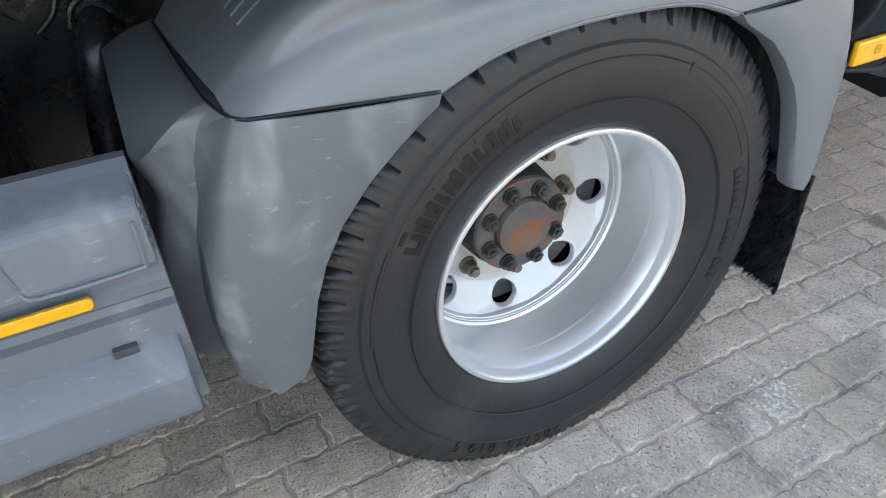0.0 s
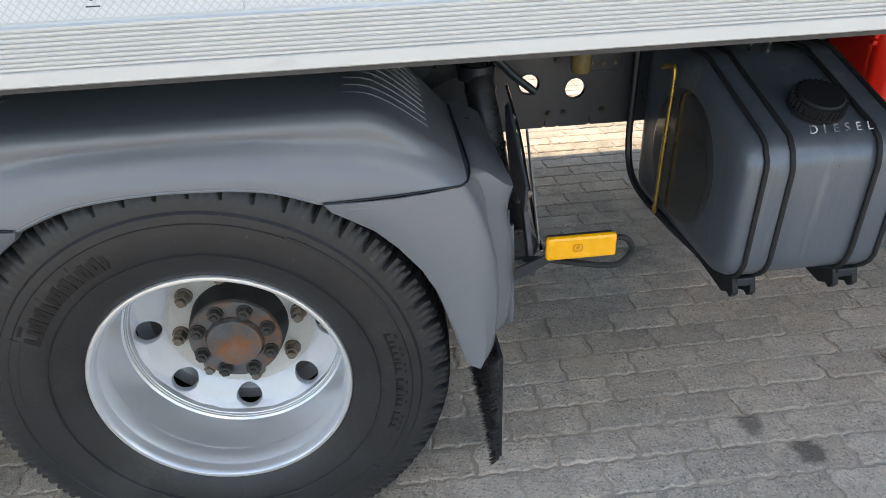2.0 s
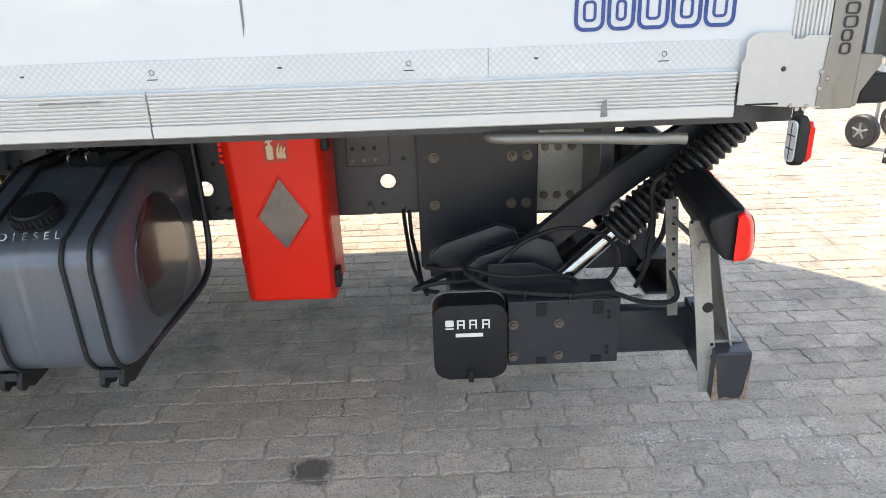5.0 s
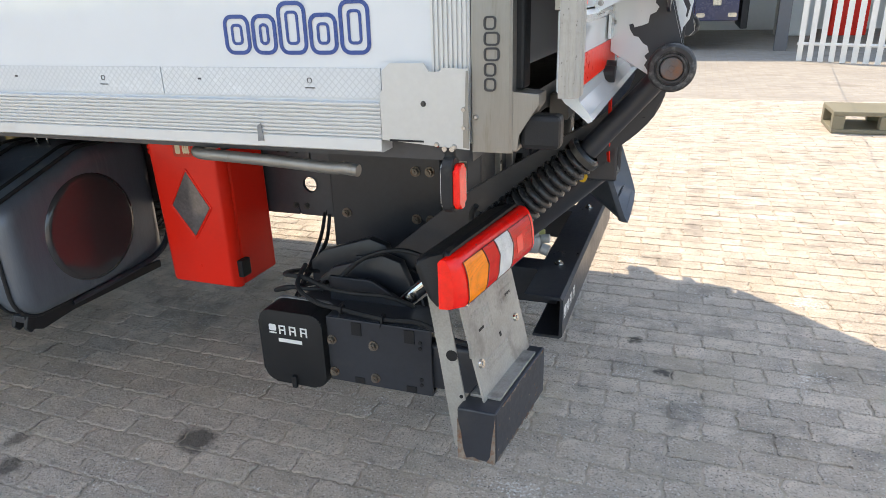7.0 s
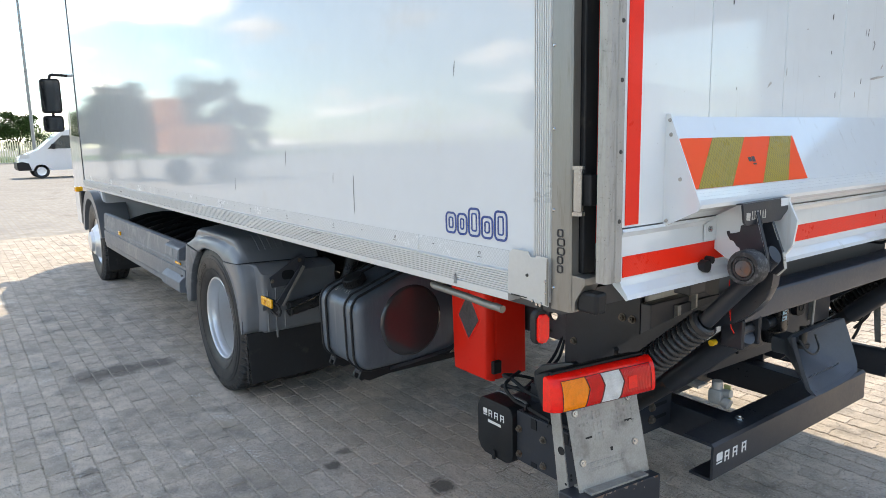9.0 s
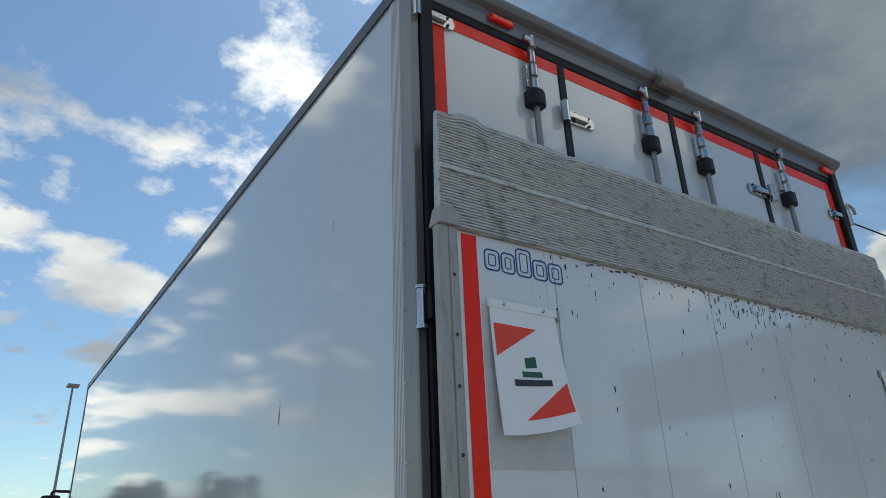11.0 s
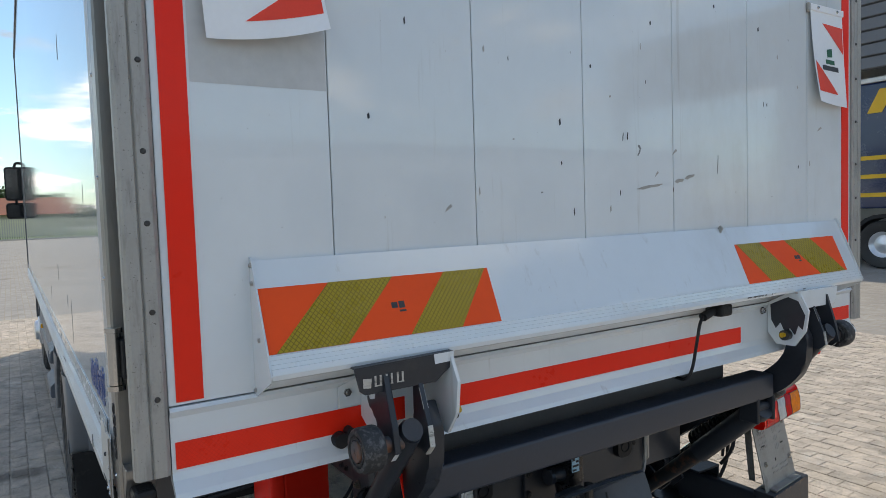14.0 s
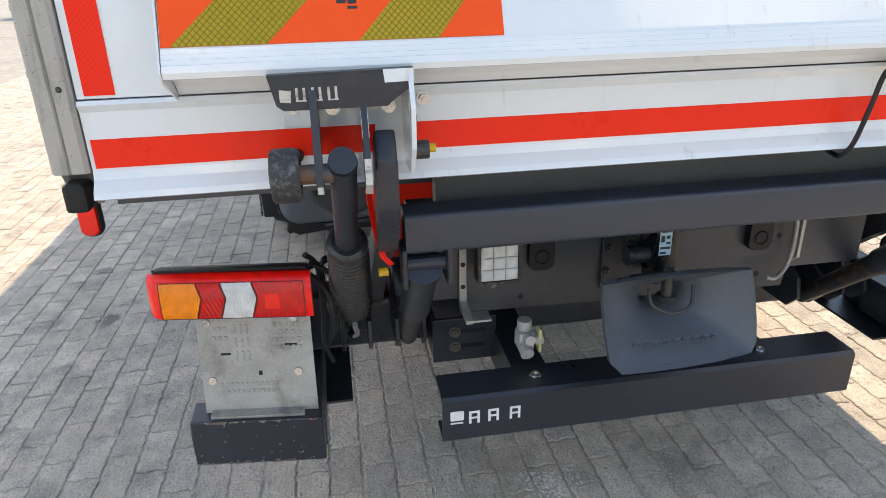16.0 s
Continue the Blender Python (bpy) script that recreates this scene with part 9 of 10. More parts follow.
# ---- ground ----
def build_ground():
    bm = B()
    R = 900.0
    vs = [bm.verts.new((x, y, -0.006)) for x, y in ((-R, -R), (R, -R), (R, R), (-R, R))]
    bm.faces.new(vs)
    # far paving is shown by the material alone: rows of blocks with pale joints
    m = surface("yard_paving_far", (0.36, 0.333, 0.298), 0.9, 0.0, 0.22, 0.5, bump=0.3, bump_scale=80.0, dirt=(0.23, 0.203, 0.172), dirt_amount=0.25, dirt_scale=0.5)
    nt = m.node_tree
    N, L = nt.nodes.new, nt.links.new
    b = nt.nodes["Principled BSDF"]
    src = b.inputs["Base Color"].links[0].from_socket
    tc, br, mx = N("ShaderNodeTexCoord"), N("ShaderNodeTexBrick"), N("ShaderNodeMix")
    L(tc.outputs["Object"], br.inputs["Vector"])
    br.inputs["Scale"].default_value = 1.0
    br.inputs["Brick Width"].default_value, br.inputs["Row Height"].default_value, br.inputs["Mortar Size"].default_value = 0.2, 0.1, 0.007
    br.offset = 0.5
    br.inputs["Color1"].default_value, br.inputs["Color2"].default_value, br.inputs["Mortar"].default_value = (1, 1, 1, 1), (0.85, 0.85, 0.85, 1), (0.9, 0.84, 0.76, 1)
    mx.data_type, mx.blend_type = "RGBA", "MULTIPLY"
    mx.inputs["Factor"].default_value = 1.0
    L(src, mx.inputs[6]); L(br.outputs["Color"], mx.inputs[7]); L(mx.outputs[2], b.inputs["Base Color"])
    ground = structure("ground", bm, m, "wide paved yard of grey concrete blocks")
    return ground


ground = build_ground()
BLOCK, ROW = 0.2035, 0.1


def wave(x, period, height):
    """A blunt zigzag."""
    f = (x / period) % 1.0
    return height * max(-1.0, min(1.0, 1.35 * (4 * abs(f - 0.5) - 1)))


def paver_mesh(rs, fine=True):
    """One worn interlocking block with toothed, uneven edges, its top at z = 0, centred."""
    w, d = BLOCK / 2, ROW / 2
    xs = [w * k / 8 + 0.004 * (k % 2) for k in range(-8, 8)] if fine else [-w, 0.0]
    ys = [d * k / 3 for k in range(-3, 3)] if fine else [-d, 0.0]

    def at(x, y):
        # neighbouring blocks share the same teeth, so that the joints keep one width
        return x + wave(y + 0.4 * d, ROW / 1.5, 0.0046) * (1 - (abs(y) / d) ** 4), y + wave(x + 0.011, BLOCK / 4, 0.0034)
    ring = [(x, -d, 0, 1) for x in xs] + [(w, y, -1, 0) for y in ys] + [(-x, d, 0, -1) for x in xs] + [(-w, -y, 1, 0) for y in ys]
    gap, low, foot = [], [], []
    for x, y, nx, ny in ring:
        px, py = at(x, y)
        cx, cy = (-math.copysign(1, x) if abs(x) == w else 0), (-math.copysign(1, y) if abs(y) == d else 0)
        g = 0.0034 + (rs.uniform(-0.0016, 0.0026) if fine else 0.0)
        c = 0.0022 + (rs.uniform(0.0, 0.0034) if fine else 0.001)
        gap.append((px + cx * (g + c), py + cy * (g + c), rs.uniform(-0.0008, 0.0)))
        low.append((px + cx * g, py + cy * g, -0.0030))
        foot.append((px + cx * g, py + cy * g, -0.012))
    n = len(ring)
    fs = [tuple(range(n))]
    for j in (0, n):
        for i in range(n):
            fs.append((j + i, j + n + i, j + n + (i + 1) % n, j + (i + 1) % n))
    return gap + low + foot, fs


def build_pavers():
    rs = random.Random(17)
    kinds = [paver_mesh(rs) for _ in range(24)]
    plain = [paver_mesh(rs, False) for _ in range(4)]
    near_mesh = []
    for vs, fs in kinds:
        me = bpy.data.meshes.new("paver")
        me.from_pydata(vs, [], fs)
        me.materials.append(PAVER)
        near_mesh.append(me)
    bm = B()
    vs = [bm.verts.new(p) for p in ((-9.0, -4.2, -0.0046), (9.0, -4.2, -0.0046), (9.0, 8.0, -0.0046), (-9.0, 8.0, -0.0046))]
    bm.faces.new(vs)
    bed = structure("pavement_bed", bm, JOINT, "sand in the joints between the blocks")
    allv, allf = [], []
    count = 0
    rows = range(int(-4.2 / ROW), int(8.0 / ROW))
    for r in rows:
        y = (r + 0.5) * ROW + 0.07
        shift = 0.906 + 0.5 * BLOCK * ((r + 1) % 2) + rs.uniform(-0.003, 0.003)
        for c in range(-48, 40):
            x = (c + 0.5) * BLOCK + shift
            k = rs.randrange(24)
            z = rs.uniform(-0.0016, 0.0018)
            tilt_x, tilt_y = rs.uniform(-0.016, 0.016), rs.uniform(-0.010, 0.010)
            close = -3.0 < x < 5.0 and -1.6 < y < 3.4
            if 0.9 < x < 3.9 and -0.10 < y < 0.90 and count < 300:
                ob = new("paver", near_mesh[k])
                ob.parent = bed
                ob.matrix_basis = Matrix.Translation((x, y, z)) @ Euler((tilt_x, tilt_y, 0)).to_matrix().to_4x4()
                count += 1
                continue
            vs, fs = kinds[k] if close else plain[k % 4]
            i = len(allv)
            allv += [(x + a, y + b, z + h + tilt_x * b - tilt_y * a) for a, b, h in vs]
            allf += [tuple(i + q for q in f) for f in fs]
    me = bpy.data.meshes.new("pavers")
    me.from_pydata(allv, [], allf)
    me.materials.append(PAVER)
    ob = new("pavers", me)
    ob.parent = bed
    tagged(ob, "worn grey concrete paving blocks in running rows", kind="stuff")


def build_grit():
    """Loose sand grains and small stones on the blocks."""
    rs = random.Random(77)
    vs, fs = [], []
    for k in range(9000):
        x, y = rs.uniform(-2.4, 4.6), rs.uniform(-1.1, 2.6)
        r = rs.choice((0.0012, 0.0016, 0.002, 0.0026)) * rs.uniform(0.7, 1.3)
        if k % 60 == 0:
            r *= 2.2
        i = len(vs)
        q = rs.uniform(0, 6.28)
        for a in range(5):
            t = q + a * 1.2566
            vs.append((x + r * math.cos(t) * rs.uniform(0.7, 1.2), y + r * math.sin(t) * rs.uniform(0.7, 1.2), -0.002))
        vs.append((x, y, r * rs.uniform(0.6, 1.1)))
        fs += [(i + a, i + (a + 1) % 5, i + 5) for a in range(5)]
    me = bpy.data.meshes.new("grit")
    me.from_pydata(vs, [], fs)
    me.materials.append(surface("sand_and_stones", (0.36, 0.33, 0.28), 0.9, 0.0, 0.2, 20.0, island=0.55))
    ob = new("grit", me)
    tagged(ob, "loose sand and small stones on the paving", "grit", "", "stuff")


build_grit()


# ---- surroundings ----
def build_tree(x, y, height, spread, seed, name="tree", label="leafy green tree in full summer crown"):
    rs = random.Random(seed)
    t = thing(name, (x, y, 0), label, "tree", "trees round the yard")
    bm = B()
    trunk_h = height * 0.34
    rod(bm, (x, y, 0), (x, y, trunk_h), height * 0.030, height * 0.020, seg=9)
    for k in range(6):
        a = rs.uniform(0, 6.28)
        rod(bm, (x, y, trunk_h * rs.uniform(0.6, 1.0)), (x + spread * 0.5 * math.cos(a), y + spread * 0.5 * math.sin(a), height * rs.uniform(0.5, 0.75)), height * 0.012, height * 0.004, seg=6)
    part("trunk", bm, BARK, t, "brown trunk with limbs", True)
    vs, fs = [], []
    clumps = [(rs.uniform(-1, 1), rs.uniform(-1, 1), rs.uniform(0.30, 1.0), rs.uniform(0.22, 0.42)) for _ in range(26)]
    clumps = [c for c in clumps if c[0] ** 2 + c[1] ** 2 < 1.05 - 0.5 * abs(c[2] - 0.55)]
    for cxx, cyy, czz, cr in clumps:
        for _ in range(260):
            d = Vector((rs.gauss(0, 1), rs.gauss(0, 1), rs.gauss(0, 1))).normalized() * cr * rs.uniform(0.5, 1.05)
            p = Vector((cxx * spread * 0.72 + d.x * spread, cyy * spread * 0.72 + d.y * spread, czz * height * 0.86 + d.z * height * 0.36))
            if p.z < trunk_h * 0.5:
                continue
            s = height * rs.uniform(0.014, 0.030)
            u = Vector((rs.gauss(0, 1), rs.gauss(0, 1), rs.gauss(0, 0.6))).normalized()
            v = u.orthogonal().normalized()
            i = len(vs)
            vs += [p + u * s, p + v * s * 0.6, p - u * s, p - v * s * 0.6]
            fs.append((i, i + 1, i + 2, i + 3))
    me = bpy.data.meshes.new("crown")
    me.from_pydata([tuple(q) for q in vs], [], fs)
    me.materials.append(LEAF)
    ob = new("crown", me)
    ob.parent = t
    tagged(ob, "crown of many small leaves")
    return t


def build_van():
    """Panel van that faces across the yard (its nose towards -y)."""
    x0, x1, y0 = -36.0, -34.0, 1.55
    t = thing("panel_van", ((x0 + x1) / 2, y0 + 2.8, 0), "white panel van parked in the yard", "van")
    side = [(0.0, 0.45), (0.02, 0.95), (0.15, 1.10), (0.95, 1.35), (1.75, 2.10), (2.05, 2.32), (2.6, 2.42), (5.6, 2.46), (5.7, 2.2), (5.72, 0.45), (5.0, 0.40), (0.6, 0.38)]
    bm = B()
    prism(bm, [(y0 + a, z) for a, z in side], "x", x0, x1, 0.05)
    part("body", bm, VAN_PAINT, t, "white van body", True)
    bm = B()
    prism(bm, [(y0 + a, z) for a, z in ((0.02, 0.40), (-0.04, 0.50), (-0.04, 0.78), (0.20, 0.82), (0.45, 0.74), (0.55, 0.40))], "x", x0 - 0.01, x1 + 0.012)
    part("bumper", bm, PLASTIC, t, "dark plastic bumper")
    bm = B()
    prism(bm, [(y0 + a, z) for a, z in ((1.30, 1.42), (1.95, 2.05), (2.35, 2.05), (2.40, 1.42))], "x", x1 + 0.002, x1 + 0.008)
    part("window", bm, GLASS_DARK, t, "dark side window")
    bm = B()
    rows = [[(x, y0 + a, z) for x in (x0 + 0.15, x1 - 0.15)] for a, z in ((0.98, 1.375), (1.74, 2.105))]
    rows = [[(x, y - 0.012, z + 0.012) for x, y, z in r] for r in rows]
    loft(bm, rows)
    thicken(bm, 0.006)
    part("windscreen", bm, GLASS_DARK, t, "windscreen")
    bm = B()
    box(bm, x1 + 0.004, x1 + 0.012, y0 + 0.10, y0 + 0.50, 0.98, 1.16, 0.003)
    part("headlight", bm, LENS_CLEAR, t, "clear headlight")
    bm = B()
    box(bm, x1 + 0.004, x1 + 0.01, y0 + 2.4, y0 + 4.4, 0.82, 0.92, 0.002)
    part("rubbing_strip", bm, PLASTIC, t, "dark rubbing strip")
    bm = B()
    box(bm, x1 + 0.01, x1 + 0.16, y0 + 1.45, y0 + 1.62, 1.40, 1.66, 0.03)
    part("wing_mirror", bm, PLASTIC, t, "black wing mirror")
    for a in (0.95, 4.6):
        for xx, s in ((x1 - 0.02, 1), (x0 + 0.02, -1)):
            bm = B()
            lathe(bm, [(xx - s * 0.2, 0.20), (xx - s * 0.18, 0.33), (xx, 0.345), (xx + s * 0.02, 0.33), (xx + s * 0.02, 0.22), (xx + s * 0.02, 0.21)], (0, y0 + a, 0.345), "x", 32)
            wheel = part("wheel", bm, TYRE, t, "", True)
            bm = B()
            lathe(bm, [(xx + s * 0.021, 0.21), (xx + s * 0.01, 0.18), (xx + s * 0.022, 0.05), (xx + s * 0.022, 0.0)], (0, y0 + a, 0.345), "x", 24)
            part("rim", bm, SILVER, wheel, "grey wheel rim", True)


def build_blue_truck():
    t = thing("navy_truck", (-2.5, 16.8, 0), "navy blue lorry with yellow stripes under a canopy", "lorry")
    Y0 = 15.6
    bm = B()
    box(bm, -9.0, 3.95, Y0, Y0 + 2.5, 1.30, 4.0, 0.04)
    body = part("body", bm, NAVY, t, "navy blue lorry body")
    bm = B()
    box(bm, -9.0, 3.95, Y0 - 0.02, Y0 + 2.5, 4.002, 4.12, 0.03)
    part("roof_edge", bm, VAN_PAINT, t, "pale roof edge")
    for z in (1.55, 1.95, 2.35):
        bm = B()
        box(bm, -9.0, -1.9, Y0 - 0.012, Y0 - 0.003, z, z + 0.09)
        part("yellow_stripe", bm, YELLOW, body, "yellow stripe")
    for k in range(10):
        bm = B()
        x = -8.5 + 0.68 * k
        prism(bm, [(x, 3.35), (x + 0.30, 3.35), (x + 0.55, 3.85), (x + 0.25, 3.85)], "y", Y0 - 0.012, Y0 - 0.003)
        part("yellow_bar", bm, YELLOW, body, "slanted yellow bar")
    for a, b in ((2.1, 3.0), (3.01, 3.90), (-1.6, 0.2), (0.21, 1.2)):
        bm = B()
        box(bm, a, b, Y0 + 0.0, Y0 + 1.2, 0.62, 1.29, 0.015)
        locker = part("locker", bm, NAVY, t, "navy blue side locker")
        for x in (a + 0.12, b - 0.12):
            for z in (0.74, 1.18):
                bm = B()
                prism(bm, rounded(x - 0.09, x + 0.09, z - 0.045, z + 0.045, 0.03), "y", Y0 - 0.02, Y0 - 0.001)
                part("hinge", bm, CHROME, locker, "chrome locker hinge")
        bm = B()
        box(bm, (a + b) / 2 - 0.09, (a + b) / 2 + 0.09, Y0 - 0.022, Y0 - 0.001, 0.93, 1.07, 0.02)
        part("latch", bm, CHROME, locker, "chrome locker latch")
    bm = B()
    box(bm, 3.96, 4.10, Y0 - 0.02, Y0 + 2.5, 0.45, 1.6, 0.02)
    part("rear_bumper", bm, PLASTIC, t, "dark rear bumper")
    for x in (1.45, -2.75, -7.6):
        bm = B()
        lathe(bm, [(Y0 + 0.3, 0.25), (Y0 + 0.28, 0.50), (Y0 + 0.03, 0.52), (Y0, 0.49), (Y0 + 0.005, 0.29), (Y0 + 0.01, 0.28)], (x, 0, 0.52), "y", 40)
        wheel = part("wheel", bm, TYRE, t, "", True)
        bm = B()
        lathe(bm, [(Y0 + 0.009, 0.285), (Y0 + 0.06, 0.25), (Y0 + 0.10, 0.20), (Y0 + 0.06, 0.12), (Y0 + 0.04, 0.0)], (x, 0, 0.52), "y", 32)
        part("rim", bm, SILVER, wheel, "silver wheel rim", True)
        bm = B()
        pts = [(x + 0.66 * math.cos(radians(a)), 0.52 + 0.66 * math.sin(radians(a))) for a in range(0, 181, 15)] + [(x + 0.58 * math.cos(radians(a)), 0.52 + 0.58 * math.sin(radians(a))) for a in range(180, -1, -15)]
        prism(bm, pts, "y", Y0 - 0.02, Y0 + 0.5)
        part("wheel_arch", bm, PLASTIC, t, "black wheel arch", True)


def build_canopy():
    t = thing("canopy_building", (-1.0, 20.0, 0), "grey clad industrial building with a deep canopy", "building")
    for k in range(7):
        z = 4.25 + 0.27 * k
        bm = B()
        prism(bm, [(15.30, z), (15.27, z + 0.02), (15.30, z + 0.25), (15.42, z + 0.25), (15.42, z)], "x", -26.0, 16.0)
        part("fascia_panel", bm, GREYCLAD, t, "grey profiled fascia panel")
    bm = B()
    box(bm, -26.0, 16.0, 15.42, 27.0, 5.9, 6.15)
    part("roof", bm, GREYCLAD, t, "flat grey canopy roof")
    bm = B()
    box(bm, -26.0, 16.0, 24.0, 24.3, 0.0, 5.9)
    part("wall", bm, HALL, t, "pale wall under the canopy")
    for x in (-25, -12, 4.8, 15.8):
        bm = B()
        box(bm, x - 0.12, x + 0.12, 15.45, 15.69, 0.0, 5.9)
        part("post", bm, GREYCLAD, t, "grey canopy post")
    for k, x in enumerate((5.6, 6.9)):
        chair = thing("stacked_goods", (x, 21.0, 0), "stacked goods under the canopy in red and pale wrap", "goods")
        bm = B()
        box(bm, x - 0.45, x + 0.45, 20.6, 21.4, 0.0, 1.1, 0.03)
        part("pallet_load", bm, HALL if k == 0 else RED_BOX, chair, "wrapped pallet load")


def build_fences():
    # cream palisade far ahead of the truck
    f = thing("palisade_fence", (-75.0, 4.0, 0), "cream painted palisade fence at the end of the yard", "fence")
    pale = None
    for k in range(150):
        y = -10.0 + 0.2 * k
        if pale is None:
            bm = B()
            prism(bm, [(y - 0.06, 0.0), (y + 0.06, 0.0), (y + 0.06, 2.0), (y, 2.15), (y - 0.06, 2.0)], "x", -75.02, -74.98)
            pale = part("pale", bm, CREAM_FENCE, f, "cream pale")
            base = k
        else:
            ob = pale.copy()
            scene.collection.objects.link(ob)
            ob.location = (0, 0.2 * (k - base), 0)
    for z in (0.45, 1.7):
        bm = B()
        box(bm, -75.07, -75.03, -10, 20, z, z + 0.06)
        part("rail", bm, CREAM_FENCE, f)
    bm = B()
    vs = [bm.verts.new(p) for p in ((-74.0, -60, 0.004), (-74.0, 60, 0.004), (-140, 60, 0.004), (-140, -60, 0.004))]
    bm.faces.new(vs)
    structure("ground_verge", bm, GRASS, "grass verge beyond the fence")
    bm = B()
    box(bm, -73.6, -73.3, -40, 40, 0.0, 0.14)
    structure("kerb", bm, WALL_FAR, "pale kerb along the verge")
    # white slatted gate at the rear
    g = thing("slatted_fence", (9.5, 9.0, 0), "white upright slatted fence", "fence")
    pale = None
    for k in range(46):
        x = 4.9 + 0.16 * k
        y = 13.2 - 0.62 * (x - 4.9)
        bm = B()
        box(bm, x - 0.045, x + 0.045, y - 0.012, y + 0.012, 0.0, 2.3, 0.004)
        part("slat", bm, WHITE_FENCE, g)
    for z in (0.3, 1.2, 2.1):
        bm = B()
        rod(bm, (4.85, 13.26, z), (12.3, 8.64, z), 0.03, seg=6)
        part("rail", bm, WHITE_FENCE, g)


def build_trolleys():
    for cx, cy, turn in ((5.75, 4.05, 25), (6.25, 4.35, 10)):
        t = thing("hand_trolley", (cx, cy, 0), "hand trolley with white and grey tubes and two rubber wheels", "trolley", "hand trolleys")
        m = Matrix.Rotation(radians(turn), 3, "Z")
        def P(x, y, z):
            return Vector((cx, cy, 0)) + m @ Vector((x, y, z))
        for sx in (-0.2, 0.2):
            bm = B()
            hose(bm, [P(sx, 0.0, 0.12), P(sx, 0.0, 0.9), P(sx, -0.03, 1.15), P(sx * 0.6, -0.15, 1.25)], 0.014, seg=8)
            part("tube", bm, POLE, t, "grey bent tube", True)
            bm = B()
            q = P(sx * 1.25, 0.06, 0.13)
            ax = m @ Vector((1, 0, 0))
            rings = []
            for h, r in ((-0.035, 0.07), (-0.035, 0.115), (-0.02, 0.13), (0.02, 0.13), (0.035, 0.115), (0.035, 0.07)):
                rings.append([q + ax * h + r * (math.cos(2 * math.pi * k / 24) * Vector((0, 0, 1)) + math.sin(2 * math.pi * k / 24) * (m @ Vector((0, 1, 0)))) for k in range(24)])
            loft(bm, rings, True)
            wheel = part("wheel", bm, TYRE, t, "grey rubber wheel", True)
            bm = B()
            rod(bm, q - ax * 0.030, q + ax * 0.030, 0.0705, seg=20)
            part("hub", bm, FRAME, wheel, "dark wheel hub")
            bm = B()
            for k in range(5):
                a = 2 * math.pi * k / 5
                d = math.cos(a) * Vector((0, 0, 1)) + math.sin(a) * (m @ Vector((0, 1, 0)))
                for e in (-1, 1):
                    rod(bm, q + ax * 0.031 * e, q + ax * 0.031 * e + d * 0.066, 0.009, seg=6)
            rod(bm, q - ax * 0.038, q + ax * 0.038, 0.022, seg=12)
            part("spokes", bm, POLE, wheel, "blue-grey wheel spokes")
        bm = B()
        rod(bm, P(-0.55, -0.35, 0.03), P(0.1, -0.05, 1.05), 0.030, seg=12)
        part("brace", bm, WHITE_FENCE, t, "white slanted tube")
        bm = B()
        rod(bm, P(-0.56, -0.355, 0.0), P(-0.51, -0.33, 0.09), 0.033, seg=12)
        part("foot", bm, PLASTIC, t, "black tube foot")
    c = thing("plastic_crate", (4.75, 6.3, 0), "olive plastic pallet crate on the ground", "crate")
    bm = B()
    for z in (0.0, 0.16):
        box(bm, 4.35, 5.2, 6.0, 6.6, z, z + 0.04, 0.008)
    for x in (4.35, 4.73, 5.1):
        for y in (6.0, 6.5):
            box(bm, x, x + 0.1, y, y + 0.1, 0.041, 0.159, 0.005)
    part("crate_body", bm, PALLET, c, "olive plastic crate")


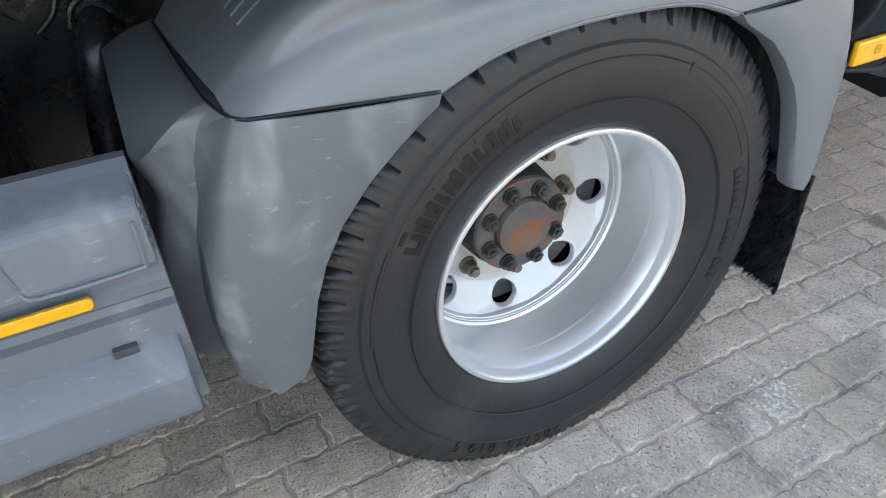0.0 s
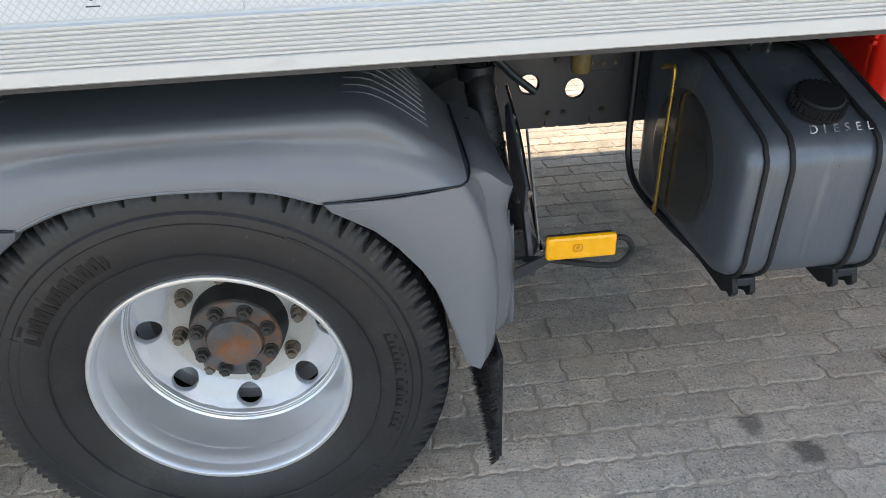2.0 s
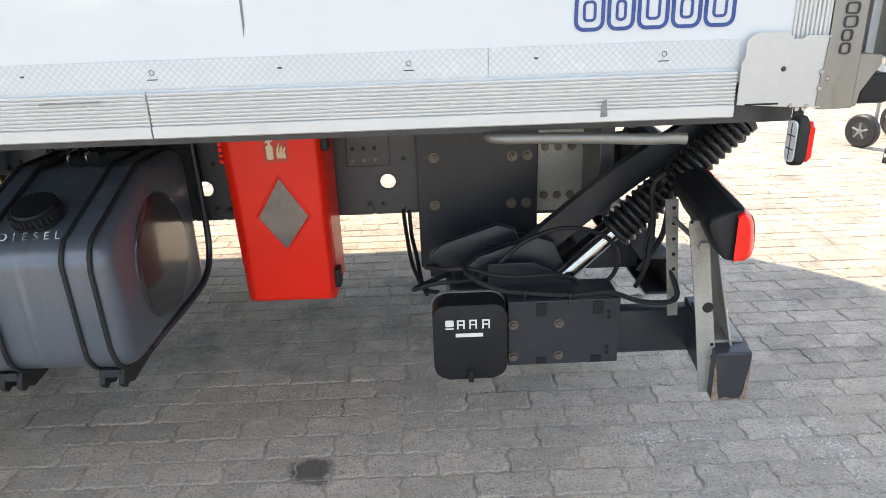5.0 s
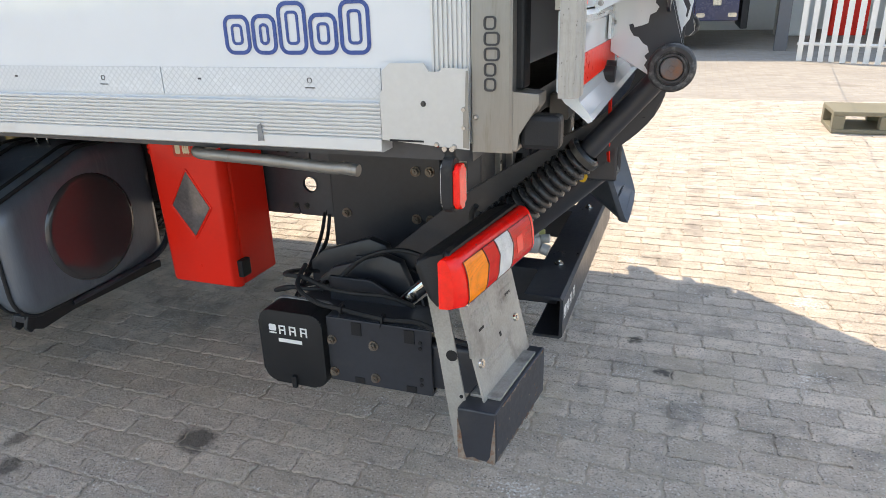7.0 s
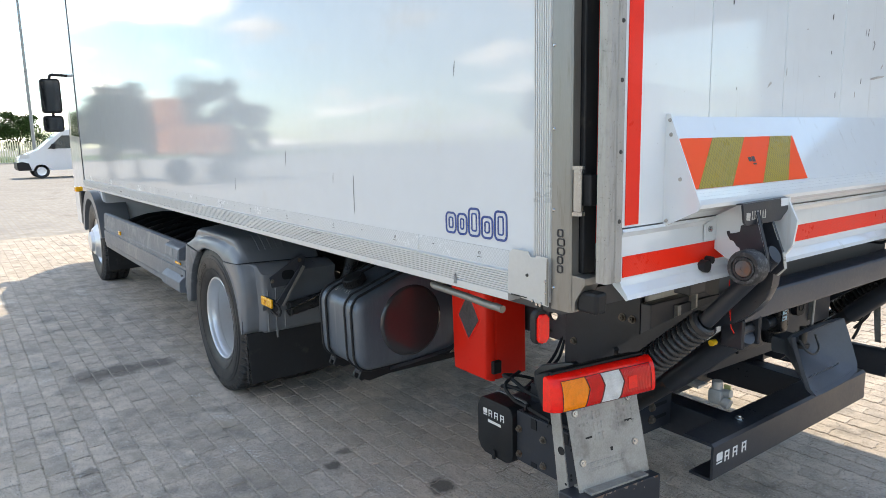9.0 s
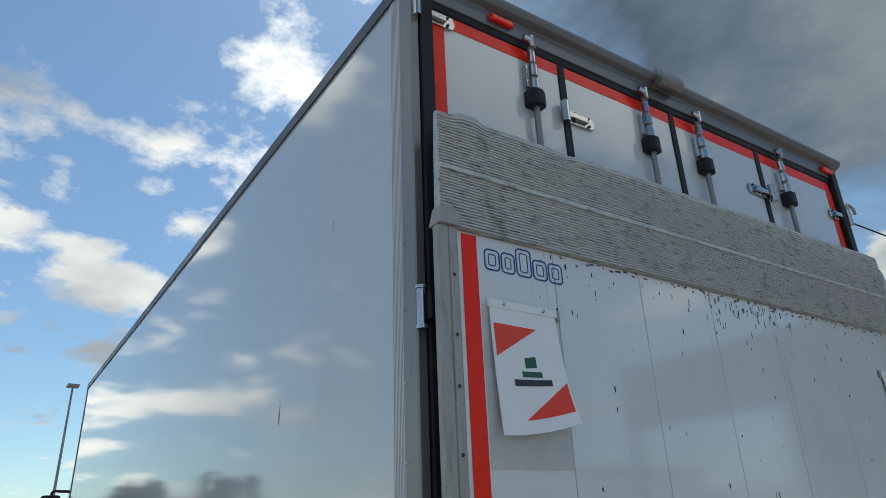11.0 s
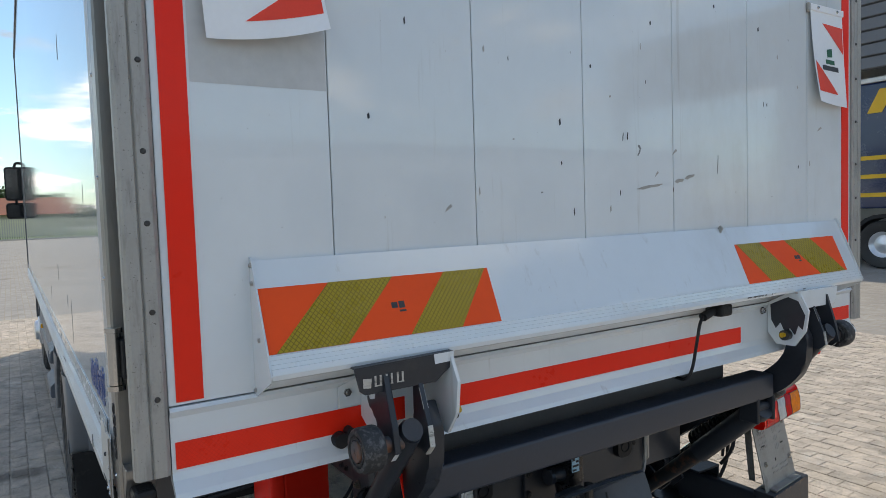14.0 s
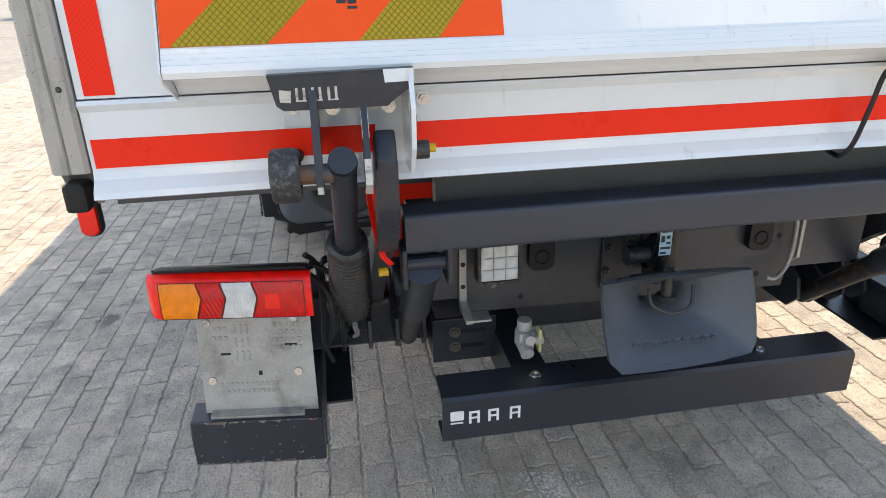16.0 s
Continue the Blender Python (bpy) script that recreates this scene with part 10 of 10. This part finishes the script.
def build_far_things():
    t = thing("street_lamp", (-45.0, 3.3, 0), "tall grey street lamp with a flat head", "street lamp")
    bm = B()
    rod(bm, (-45.0, 3.3, 0), (-45.0, 3.3, 11.2), 0.11, 0.06, seg=10)
    part("pole", bm, POLE, t, "grey pole", True)
    bm = B()
    box(bm, -45.4, -44.6, 2.95, 3.65, 11.2, 11.36, 0.03)
    part("head", bm, POLE, t, "flat lamp head")
    h = thing("house", (-95.0, 1.0, 0), "low house with a red tiled roof", "house")
    bm = B()
    box(bm, -100, -92, -6.5, 2.0, 0.0, 2.7)
    part("wall", bm, WALL_FAR, h, "pale house wall")
    bm = B()
    prism(bm, [(-101, 2.7), (-91, 2.7), (-96, 4.9)], "y", -7.0, 2.6)
    part("roof", bm, ROOF_TILE, h, "red tiled roof")
    for k in range(16):
        build_tree(-112 + 6 * math.sin(k * 2.1), -26 + 4.6 * k + 1.2 * math.sin(k), 6.4 + 2.2 * math.sin(k * 1.3), 3.6, 40 + k)
    # parked on the other side of the yard, seen as reflections in the box
    build_tree(-27.5, -5.5, 4.6, 1.4, 91)
    build_tree(-29.5, -4.8, 4.3, 1.2, 92)
    build_tree(-25.5, -8.2, 4.5, 1.6, 93)
    build_tree(-24.5, -9.0, 4.1, 1.5, 94)
    o = thing("orange_loader", (-23.0, -6.4, 0), "orange loader parked across the yard", "loader")
    bm = B()
    box(bm, -23.8, -22.4, -7.9, -5.5, 1.1, 2.2, 0.08)
    part("body", bm, ORANGE_BODY, o, "orange body")
    bm = B()
    box(bm, -23.6, -22.6, -6.2, -5.4, 2.2, 3.2, 0.06)
    part("cab", bm, ORANGE_BODY, o, "orange cab")
    for y in (-7.4, -5.8):
        bm = B()
        lathe(bm, [(-22.45, 0.0), (-22.4, 0.40), (-22.3, 0.5), (-22.1, 0.5), (-22.0, 0.4), (-22.0, 0.0)], (0, y, 0.5), "x", 20)
        part("wheel", bm, TYRE, o, "black wheel", True)
    # long pale hall behind the lift, seen as a reflection in the platform
    w = thing("hall", (48.0, 0.0, 0), "long pale industrial hall across the yard", "building")
    bm = B()
    box(bm, 46.0, 60.0, -40.0, 60.0, 0.0, 6.0)
    part("wall", bm, HALL, w, "pale clad wall")
    bm = B()
    box(bm, 45.8, 60.2, -40.2, 60.2, 6.0, 6.6)
    part("eaves", bm, GREYCLAD, w, "grey eaves")
    for k in range(9):
        bm = B()
        box(bm, 45.93, 45.99, -34 + 10 * k, -29 + 10 * k, 0.0, 4.2)
        part("gate", bm, GREYCLAD, w, "grey roller gate")
    for k in range(7):
        build_tree(40 + 3 * math.sin(k), -60 - 7 * k, 8.0, 4.0, 70 + k)
    for k in range(8):
        build_tree(-60 + 12 * k, -62 + 5 * math.sin(k * 1.7), 8.5, 4.4, 80 + k)


build_van()
build_blue_truck()
build_canopy()
build_fences()
build_trolleys()
build_far_things()
build_pavers()
